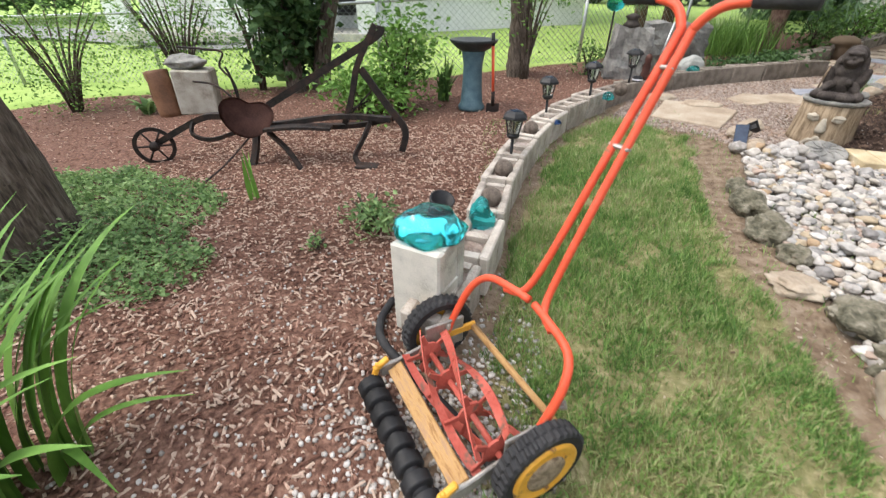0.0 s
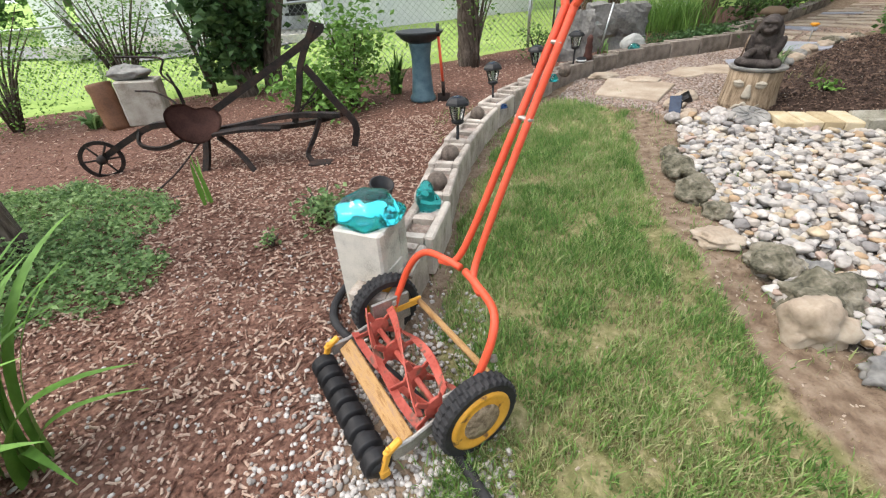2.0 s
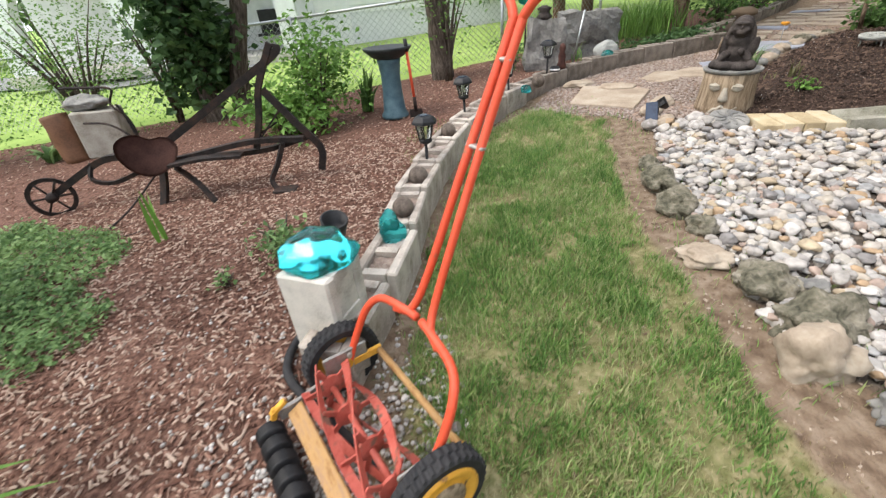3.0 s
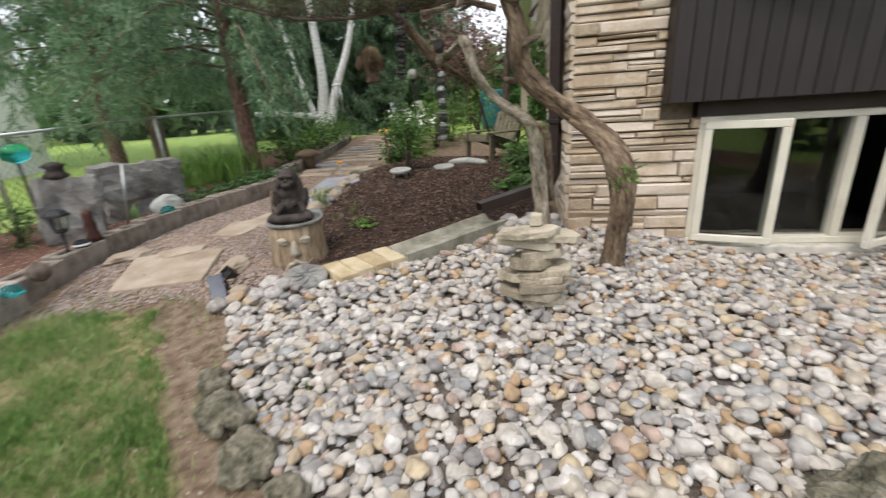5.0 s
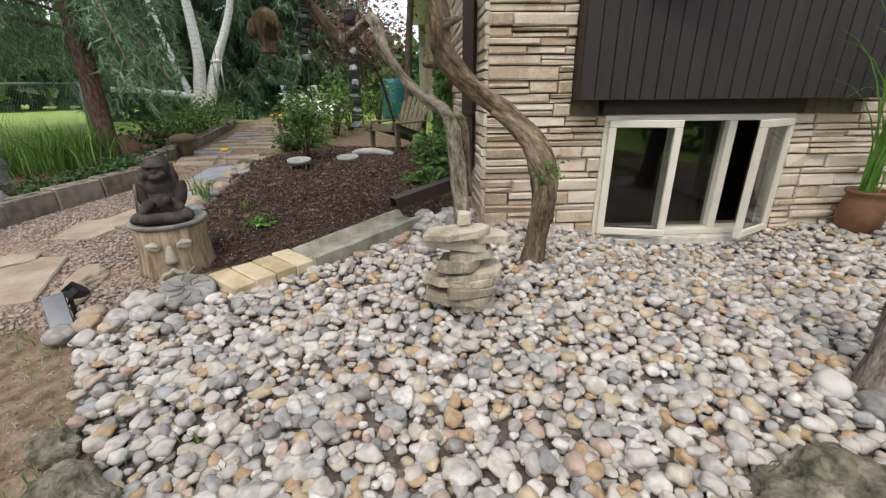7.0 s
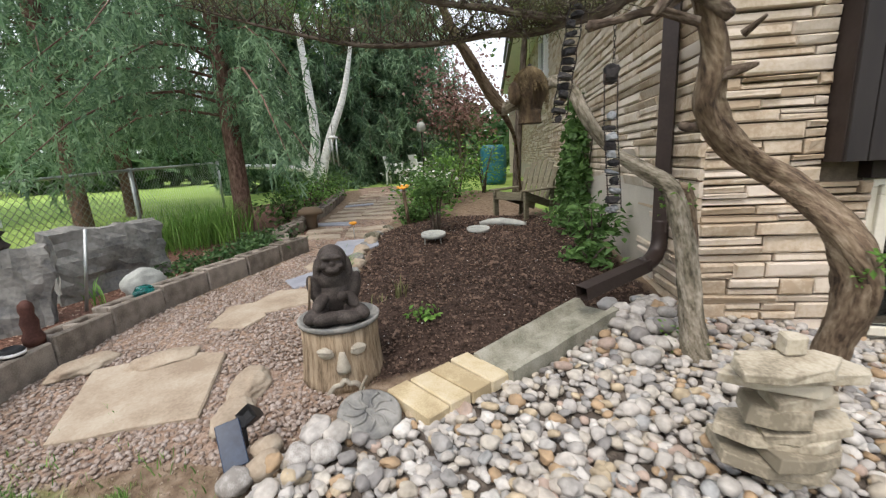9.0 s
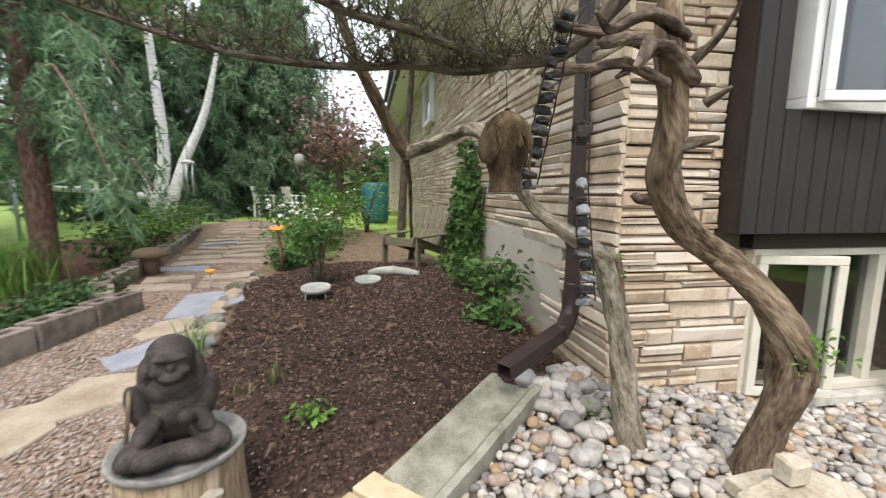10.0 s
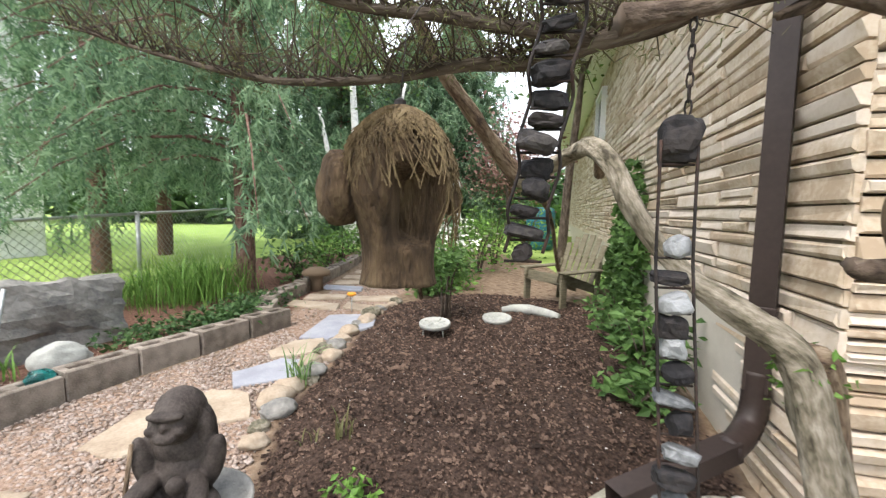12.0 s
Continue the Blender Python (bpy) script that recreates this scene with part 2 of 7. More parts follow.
def big_mesh(name, verts, faces, material, parent=None, smooth=False):
    """A mesh from numpy arrays of vertices and equal-sided faces, for things past counting."""
    me = bpy.data.meshes.new(name)
    verts, faces = np.asarray(verts, dtype=np.float32), np.asarray(faces, dtype=np.int32)
    k = faces.shape[1]
    me.vertices.add(len(verts)), me.loops.add(faces.size), me.polygons.add(len(faces))
    me.vertices.foreach_set("co", verts.ravel())
    me.loops.foreach_set("vertex_index", faces.ravel())
    me.polygons.foreach_set("loop_start", np.arange(0, faces.size, k, dtype=np.int32))
    me.polygons.foreach_set("use_smooth", np.full(len(faces), smooth))
    me.update(calc_edges=True)
    me.materials.append(M[material] if isinstance(material, str) else material)
    ob = new(name, me)
    ob.parent = parent
    return ob


def part(name, bm, material, parent=None, label="", smooth=False):
    me = bpy.data.meshes.new(name)
    bm.normal_update()
    bm.to_mesh(me)
    bm.free()
    me.materials.append(M[material] if isinstance(material, str) else material)
    if smooth:
        me.polygons.foreach_set("use_smooth", [True] * len(me.polygons))
    ob = new(name, me)
    ob.parent = parent
    return tagged(ob, label)


def thing(name, m, label, category, group="", kind=""):
    ob = new(name)
    ob.matrix_basis = m
    ob.empty_display_size = 0.1
    return tagged(ob, label, category, group, kind)


def block(bm, c, size, m=None, bevel=0.0, jit=0.0, seg=1):
    """A bevelled box of that centre and size into bm."""
    r = bmesh.ops.create_cube(bm, size=1.0)
    vs = r["verts"]
    for v in vs:
        v.co = Vector((v.co.x * size[0] + c[0], v.co.y * size[1] + c[1], v.co.z * size[2] + c[2]))
        if jit:
            v.co += Vector((random.uniform(-jit, jit), random.uniform(-jit, jit), random.uniform(-jit, jit)))
    if bevel:
        es = list({e for v in vs for e in v.link_edges})
        out = bmesh.ops.bevel(bm, geom=es, offset=bevel, segments=seg, affect="EDGES", profile=0.6)
        vs = list({v for f in out["faces"] for v in f.verts} | {v for v in vs if v.is_valid})
    if m is not None:
        bmesh.ops.transform(bm, matrix=m, verts=[v for v in vs if v.is_valid])
    return vs


def box(name, c, size, material, parent=None, label="", bevel=0.004, m=None, jit=0.0, seg=1):
    bm = bmesh.new()
    block(bm, c, size, m, bevel, jit, seg)
    return part(name, bm, material, parent, label)


def lathe(bm, profile, n=20, m=None, wob=0.0):
    """Rings of (radius, height) round z, closed at both ends."""
    rings = []
    for r, z in profile:
        rings.append([bm.verts.new((r * (1 + wob * noise.noise((3 * math.cos(a), 3 * math.sin(a), z * 3))) * math.cos(a),
                                    r * (1 + wob * noise.noise((3 * math.cos(a), 3 * math.sin(a), z * 3))) * math.sin(a), z))
                      for a in (2 * math.pi * i / n for i in range(n))])
    for a, b in zip(rings, rings[1:]):
        for i in range(n):
            bm.faces.new((a[i], a[(i + 1) % n], b[(i + 1) % n], b[i]))
    bm.faces.new(rings[0][::-1]), bm.faces.new(rings[-1])
    if m is not None:
        bmesh.ops.transform(bm, matrix=m, verts=[v for r in rings for v in r])


def smooth_path(pts, per=6):
    """Catmull-Rom through points of any dimension."""
    P = [np.array(p, float) for p in pts]
    P = [2 * P[0] - P[1]] + P + [2 * P[-1] - P[-2]]
    out = []
    for i in range(1, len(P) - 2):
        for k in range(per):
            u = k / per
            out.append(0.5 * (2 * P[i] + (P[i + 1] - P[i - 1]) * u + (2 * P[i - 1] - 5 * P[i] + 4 * P[i + 1] - P[i + 2]) * u * u
                              + (3 * P[i] - P[i - 1] - 3 * P[i + 1] + P[i + 2]) * u ** 3))
    out.append(P[-2])
    return out


def tube(bm, pts, radius, n=8, rough=0.0, seed=0.0, square=None):
    """A tube along points (x, y, z) or (x, y, z, r); rough gives twisting ridges and knots; square=(w, h) gives a flat bar."""
    pts = [np.array(p, float) for p in pts]
    up = np.array([0, 0, 1.0])
    uv = bm.loops.layers.uv.verify()
    rings, runs = [], []
    side, run = None, 0.0
    for i, p in enumerate(pts):
        t = pts[min(i + 1, len(pts) - 1)][:3] - pts[max(i - 1, 0)][:3]
        t = t / (np.linalg.norm(t) + 1e-9)
        run += np.linalg.norm(p[:3] - pts[max(i - 1, 0)][:3])
        if side is None:
            side = np.cross(t, up if abs(t[2]) < 0.95 else np.array([1.0, 0, 0]))
        side = side - t * (side @ t)
        side /= np.linalg.norm(side) + 1e-9
        nn = np.cross(side, t)
        r = p[3] if len(p) > 3 else radius
        ring = []
        for k in range(4 if square else n):
            if square:
                sx, sy = ((-1, -1), (1, -1), (1, 1), (-1, 1))[k]
                q = p[:3] + side * sx * square[0] / 2 + nn * sy * square[1] / 2
            else:
                a = 2 * math.pi * k / n
                rr = r
                if rough:
                    b = a + 2.2 * run
                    rr *= 1 + rough * (.9 * noise.noise((1.7 * math.cos(b) + seed, 1.7 * math.sin(b), run * 1.6)) + .55 * noise.noise((4.2 * math.cos(b), 4.2 * math.sin(b) + seed, run * 2.4))
                                       + .5 * noise.noise((math.cos(a), math.sin(a) + seed, run * 6.0)))
                q = p[:3] + (side * math.cos(a) + nn * math.sin(a)) * rr
            ring.append(bm.verts.new(q))
        rings.append(ring)
        runs.append((run, r))
    m = len(rings[0])
    for i, (a, b) in enumerate(zip(rings, rings[1:])):
        c0, c1 = 6.28 * max(runs[i][1], .004), 6.28 * max(runs[i][1], .004)
        for k in range(m):
            f = bm.faces.new((a[k], a[(k + 1) % m], b[(k + 1) % m], b[k]))
            for lp, (u, v) in zip(f.loops, ((k, 0), (k + 1, 0), (k + 1, 1), (k, 1))):
                lp[uv].uv = (u / m * (c0 if v == 0 else c1) + seed, runs[i + v][0])
    bm.faces.new(rings[0][::-1]), bm.faces.new(rings[-1])


def tube_ob(name, pts, radius, material, parent=None, label="", n=8, per=6, rough=0.0, seed=0.0, smooth=True, square=None):
    bm = bmesh.new()
    tube(bm, smooth_path(pts, per) if per > 1 else pts, radius, n, rough, seed, square)
    return part(name, bm, material, parent, label, smooth and not square)


def ico(sub):
    bm = bmesh.new()
    bmesh.ops.create_icosphere(bm, subdivisions=sub, radius=1.0)
    v = np.array([x.co for x in bm.verts])
    f = np.array([[x.index for x in g.verts] for g in bm.faces])
    bm.free()
    return v, f


def stone_shape(sub, seed, lump=0.18, flat=0.0):
    """A worn stone of unit radius."""
    v, f = ico(sub)
    out = []
    for p in v:
        q = Vector(p)
        r = 1 + lump * noise.noise(q * 1.1 + Vector((seed * 7.3, seed * 3.1, 0))) + lump * 0.4 * noise.noise(q * 2.6 + Vector((0, seed * 5.7, 0)))
        out.append(np.array(q) * r)
    out = np.array(out)
    if flat:
        out = np.sign(out) * np.abs(out) ** (1 - flat)
    return out, f


def rock(name, at, size, material, label="", category="rock", seed=1.0, lump=0.35, sub=4, yaw=0.0, parent=None, group=""):
    v, f = ico(sub)
    vs = []
    for p in v:
        q = Vector(p)
        r = 1 + lump * noise.noise(q * 1.3 + Vector((seed * 9.1,) * 3)) + lump * .5 * noise.noise(q * 3.1 + Vector((seed * 4.7,) * 3)) + lump * .3 * abs(noise.noise(q * 5 + Vector((seed * 2,) * 3))) + lump * .16 * noise.noise(q * 11 + Vector((seed,) * 3))
        vs.append((q.x * r * size[0], q.y * r * size[1], q.z * r * size[2]))
    ob = mesh_ob(name, vs, f, material, parent, label, True)
    ob.matrix_basis = pose(*at, 0, 0, yaw)
    if not parent:
        tagged(ob, label, category, group)
    return ob


def scatter(name, shapes, places, material, parent=None, smooth=True):
    """One mesh of many copies: places are (x, y, z, sx, sy, sz, matrix3)."""
    V, F, base = [], [], 0
    for i, (x, y, z, sx, sy, sz, R) in enumerate(places):
        v, f = shapes[i % len(shapes)]
        V.append((v * (sx, sy, sz)) @ R.T + (x, y, z))
        F.append(f + base)
        base += len(v)
    return big_mesh(name, np.concatenate(V), np.concatenate(F), material, parent, smooth)


def turn3(a, tilt=0.0, b=0.0):
    return np.array(Euler((tilt * math.cos(b), tilt * math.sin(b), a)).to_matrix())


def inside(poly, x, y):
    c = False
    for (x0, y0), (x1, y1) in zip(poly, poly[1:] + poly[:1]):
        if (y0 > y) != (y1 > y) and x < (x1 - x0) * (y - y0) / (y1 - y0) + x0:
            c = not c
    return c

# ---- ground ----
HOUSE = radians(31)
CORNER = Vector((5.12, 3.39, 0))
HX = Vector((math.cos(HOUSE), math.sin(HOUSE), 0))
HS = Vector((math.sin(HOUSE), -math.cos(HOUSE), 0))


def at_house(s, d, z):
    """A place by its distance along the front wall, its depth behind it and its height."""
    return CORNER + HS * s + HX * d + Vector((0, 0, z))


SOIL = [(3.5, 4.5), (3.75, 4.9), (4.2, 5.5), (5.0, 6.1), (5.9, 6.85), (6.8, 6.7), (7.2, 6.3), (7.6, 5.3), (6.9, 4.55), (5.3, 3.6), (4.95, 3.85), (4.0, 4.2)]


def soil_depth(x, y):
    """How far inside the outline of the dark bed a place lies; negative outside."""
    best, ins = 9.0, False
    for (x0, y0), (x1, y1) in zip(SOIL, SOIL[1:] + SOIL[:1]):
        ex, ey = x1 - x0, y1 - y0
        u = min(1, max(0, ((x - x0) * ex + (y - y0) * ey) / (ex * ex + ey * ey)))
        best = min(best, math.hypot(x - x0 - u * ex, y - y0 - u * ey))
        if (y0 > y) != (y1 > y) and x < ex * (y - y0) / ey + x0:
            ins = not ins
    return best if ins else -best


def ground(x, y):
    """Height of the gently rising garden."""
    kx, ky = 5 if x > 2 else 12, 5 if y > 4 else 14
    cx = kx * math.tanh((x - 2) / kx) + 2
    cy = ky * math.tanh((y - 4) / ky) + 4
    z = -0.126 + 0.0553 * cx + 0.0346 * cy
    z -= 0.22 * math.exp(-((x - 5.68) ** 2 + (y - 1.9) ** 2) / 0.95)
    if 3.4 < x < 7.7 and 3.5 < y < 6.95:
        u = min(1, max(0, soil_depth(x, y) / .32))
        z += .09 * u * u * (3 - 2 * u)  # mounded soil of the dark bed
    s, d = (x - CORNER.x) * HS.x + (y - CORNER.y) * HS.y, (x - CORNER.x) * HX.x + (y - CORNER.y) * HX.y
    if s > .1 and d > .1:
        z -= 0.7  # cellar floor inside the house
    return z


# outlines of the beds
LAWN = [(1.02, 1.4), (1.1, 2.7), (1.2, 3.3), (1.45, 4.1), (1.65, 4.75), (2.05, 5.25), (2.38, 5.15), (2.55, 4.75), (2.45, 4.2), (2.3, 3.6), (2.2, 3.1), (2.2, 2.6), (2.13, 2.2), (2.18, 1.8), (2.3, 1.0), (2.2, 0.2), (1.3, 0.2)]
MULCH = [(-0.2, -2), (0.75, 0.6), (0.8, 1.6), (0.75, 2.3), (0.95, 2.7), (1.05, 3.5), (1.3, 4.4), (1.8, 5.4), (2.4, 6.05), (3.2, 6.5), (4.6, 6.9), (5.1, 7.4), (6.3, 8.55), (8.2, 10.5), (8.6, 12.0), (6.2, 11.4), (4.3, 9.5), (2.3, 8.3), (-0.2, 7.3), (-2.5, 7.0), (-4.5, 6.6), (-6.0, 5.0), (-5, -2)]
COBBLES = [(2.84, 4.34), (2.98, 4.45), (3.3, 4.35), (3.5, 4.12), (4.0, 3.98), (4.75, 3.72), (4.95, 3.78), (5.2, 3.55), (5.12, 3.3), (5.9, 2.0), (6.7, 0.6), (5.8, -0.5), (4.4, -0.4), (3.6, 0.6), (3.0, 1.3), (2.6, 1.9), (2.35, 2.3), (2.42, 2.7), (2.48, 3.3), (2.62, 3.8)]
PATHWAY = [(2.05, 5.2), (2.5, 6.0), (3.2, 6.45), (4.6, 6.8), (5.3, 7.5), (6.5, 8.3), (8.5, 10.0), (10.5, 12.5), (11.5, 12), (9.2, 9.1), (7.3, 7.7), (5.9, 6.9), (5.0, 6.15), (4.2, 5.55), (3.7, 4.95), (3.3, 4.45), (2.9, 4.5), (2.7, 4.85)]
ZONES = {"lawn": LAWN, "mulch": MULCH, "soil": SOIL, "path": PATHWAY, "cobble": COBBLES}


def edge_dist(poly, X, Y):
    """Signed distance to an outline, inside positive, for arrays."""
    d = np.full(X.shape, 1e9)
    ins = np.zeros(X.shape, bool)
    for (x0, y0), (x1, y1) in zip(poly, poly[1:] + poly[:1]):
        ex, ey = x1 - x0, y1 - y0
        u = np.clip(((X - x0) * ex + (Y - y0) * ey) / (ex * ex + ey * ey), 0, 1)
        d = np.minimum(d, np.hypot(X - x0 - u * ex, Y - y0 - u * ey))
        cross = ((y0 > Y) != (y1 > Y))
        ins ^= cross & (X < ex * (Y - y0) / (ey if ey else 1e-9) + x0)
    return np.where(ins, d, -d)


def ground_mat():
    m = bpy.data.materials.new("garden_ground")
    m.use_nodes = True
    nt, n = m.node_tree, m.node_tree.nodes
    ln = nt.links.new
    b = n["Principled BSDF"]
    b.inputs["Roughness"].default_value = 0.95
    b.inputs["Specular IOR Level"].default_value = 0.15
    tc = n.new("ShaderNodeTexCoord")

    def ramp(scale, colours, detail=6.0):
        t = n.new("ShaderNodeTexNoise")
        t.inputs["Scale"].default_value, t.inputs["Detail"].default_value = scale, detail
        ln(tc.outputs["Object"], t.inputs["Vector"])
        r = n.new("ShaderNodeValToRGB")
        while len(r.color_ramp.elements) < len(colours):
            r.color_ramp.elements.new(.5)
        for i, c in enumerate(colours):
            r.color_ramp.elements[i].position = .32 + .36 * i / (len(colours) - 1)
            r.color_ramp.elements[i].color = (*c, 1)
        ln(t.outputs["Fac"], r.inputs["Fac"])
        return r.outputs["Color"], t.outputs["Fac"]

    looks = {
        "far": ramp(1.5, [(.22, .33, .08), (.28, .40, .105), (.33, .44, .135)]),
        "lawn": ramp(26, [(.12, .125, .048), (.19, .18, .082), (.29, .25, .14)]),
        "mulch": ramp(45, [(.06, .03, .022), (.14, .075, .055), (.23, .135, .10)]),
        "soil": ramp(60, [(.020, .013, .010), (.048, .031, .024), (.088, .058, .044)]),
        "path": ramp(40, [(.17, .11, .08), (.28, .20, .15), (.36, .28, .23)]),
        "cobble": ramp(20, [(.06, .05, .04), (.12, .10, .085), (.2, .17, .14)]),
        "dirt": ramp(18, [(.12, .082, .055), (.20, .145, .10), (.27, .21, .155)]),
    }
    col = looks["far"][0]
    wob = n.new("ShaderNodeTexNoise")
    wob.inputs["Scale"].default_value, wob.inputs["Detail"].default_value = 9, 5
    ln(tc.outputs["Object"], wob.inputs["Vector"])
    for key in ("dirt", "mulch", "path", "soil", "cobble", "lawn"):
        at = n.new("ShaderNodeAttribute")
        at.attribute_name = key
        s = n.new("ShaderNodeMath")
        s.operation = "MULTIPLY_ADD"
        s.inputs[1].default_value = 0.5
        ln(wob.outputs["Fac"], s.inputs[0]), ln(at.outputs["Fac"], s.inputs[2])
        r = n.new("ShaderNodeMapRange")
        r.inputs["From Min"].default_value, r.inputs["From Max"].default_value = 0.66, 0.84
        ln(s.outputs[0], r.inputs["Value"])
        mx = n.new("ShaderNodeMixRGB")
        ln(r.outputs[0], mx.inputs["Fac"]), ln(col, mx.inputs[1]), ln(looks[key][0], mx.inputs[2])
        col = mx.outputs["Color"]
    ln(col, b.inputs["Base Color"])
    f = n.new("ShaderNodeTexNoise")
    f.inputs["Scale"].default_value, f.inputs["Detail"].default_value = 60, 6
    ln(tc.outputs["Object"], f.inputs["Vector"])
    bp = n.new("ShaderNodeBump")
    bp.inputs["Strength"].default_value, bp.inputs["Distance"].default_value = .8, .02
    ln(f.outputs["Fac"], bp.inputs["Height"]), ln(bp.outputs["Normal"], b.inputs["Normal"])
    return m


def build_ground():
    far = [3, 6, 12, 25, 50, 100, 220, 450]
    gx = np.concatenate([[-7 - k for k in far[::-1]], np.arange(-7, 12.01, .08), [12 + k for k in far]])
    gy = np.concatenate([[-3 - k for k in far[::-1]], np.arange(-3, 13.01, .08), [13 + k for k in far]])
    X, Y = np.meshgrid(gx, gy)
    Z = np.array([[ground(x, y) + .012 * noise.noise((x * 3, y * 3, 0)) for x in gx] for y in gy])
    nx, ny = len(gx), len(gy)
    i = np.arange((ny - 1) * (nx - 1))
    a = (i // (nx - 1)) * nx + i % (nx - 1)
    ob = big_mesh("ground", np.stack([X.ravel(), Y.ravel(), Z.ravel()], 1), np.stack([a, a + 1, a + nx + 1, a + nx], 1), ground_mat(), smooth=True)
    near = np.minimum(np.minimum(X + 5.5, 11 - X), np.minimum(Y + 2.5, 12 - Y))
    for key, poly in [*ZONES.items(), ("dirt", [(0.6, -2.4), (0.5, 2.3), (0.8, 2.6), (1.4, 5.2), (2.2, 6.3), (3.0, 6.7), (4.4, 7.1), (6.5, 9.2), (9.5, 12.4), (11, 11.5), (10.5, 8.0), (7.0, 4.4), (5.1, 3.2), (7.2, -.2), (7, -2.4)])]:
        d = edge_dist(poly, X, Y)
        at = ob.data.attributes.new(key, "FLOAT", "POINT")
        at.data.foreach_set("value", np.clip(.5 + d / .3, 0, 1).ravel().astype(np.float32))
    return tagged(ob, "garden ground of bark mulch, lawn, gravel and dark soil", "ground", kind="structure")


GROUND = build_ground()

# ---- house ----
def hpose(s, d, z):
    """House frame: x along the front wall, y inwards, z up."""
    p = at_house(s, d, z)
    return Matrix.Translation(p) @ Matrix(((HS.x, HX.x, 0, 0), (HS.y, HX.y, 0, 0), (0, 0, 1, 0), (0, 0, 0, 1)))


H0 = hpose(0, 0, 0)
TOP = 5.2


def wall_with_holes(name, length, holes, thick, m, material, label, z0=-0.4, z1=TOP):
    """A wall from x=0 to length with rectangular openings (x0, x1, z0, z1) cut through."""
    xs = sorted({0, length, *[h[0] for h in holes], *[h[1] for h in holes]})
    zs = sorted({z0, z1, *[h[2] for h in holes], *[h[3] for h in holes]})
    bm = bmesh.new()
    for xa, xb in zip(xs, xs[1:]):
        for za, zb in zip(zs, zs[1:]):
            cx, cz = (xa + xb) / 2, (za + zb) / 2
            if not any(h[0] < cx < h[1] and h[2] < cz < h[3] for h in holes):
                block(bm, (cx, thick / 2, cz), (xb - xa, thick, zb - za))
    bmesh.ops.remove_doubles(bm, verts=bm.verts, dist=1e-5)
    kill = [f for f in bm.faces if any(g is not f and len(set(g.verts) & set(f.verts)) == 4 for v in f.verts for g in v.link_faces)]
    bmesh.ops.delete(bm, geom=kill, context="FACES")
    ob = part(name, bm, material)
    ob.matrix_basis = m
    return tagged(ob, label, "wall", kind="structure")


LOW = (0.86, 2.30, 0.12, 1.04)
BAY = (0.60, 2.78, 1.14, TOP)
front = wall_with_holes("wall_front", 6.5, [LOW, (0.98, 2.5, 1.85, 3.2)], 0.28, H0, "mortar", "house front faced with split tan ledge stone")
SIDEM = H0 @ Matrix(((0, -1, 0, 0), (1, 0, 0, 0), (0, 0, 1, 0), (0, 0, 0, 1)))
# side frame: x runs along the side wall, y points out to the garden
side = wall_with_holes("wall_side", 16.7, [], 0.28, SIDEM @ pose(0.285, -0.28, 0), "side_mortar", "long house side wall of tan ledge stone over stucco", z1=3.95)


def ledge_stone(x0, x1, z0, z1, depth, sgn):
    """One split stone on a wall, chamfered, in wall coordinates; sgn -1 faces -y."""
    j = lambda k: random.uniform(-k, k)
    e = min(0.011, (z1 - z0) * .2)
    q = [(x0, z0), (x1, z0), (x1, z1), (x0, z1)]
    mid = [(a + j(.003), b + j(.004)) for a, b in q]
    sk = j(.012)
    front = [(a + (e if i in (0, 3) else -e) + j(.004), b + (e if i < 2 else -e) + j(.004)) for i, (a, b) in enumerate(q)]
    vs = [(a, -sgn * .01, b) for a, b in q] + [(a, sgn * (depth - e * .8), b) for a, b in mid]
    vs += [(a, sgn * (depth + j(.005) + (sk if b > (z0 + z1) / 2 else 0)), b) for a, b in front]
    fs = [(8, 9, 10, 11)]
    for r in (0, 4):
        fs += [(r + i, r + (i + 1) % 4, r + 4 + (i + 1) % 4, r + 4 + i) for i in range(4)]
    if sgn > 0:
        fs = [f[::-1] for f in fs]
    return vs, fs


def courses(z0, z1, lo, hi):
    z = z0
    while z < z1:
        h = random.uniform(lo, hi)
        yield z, min(z + h, z1)
        z += h


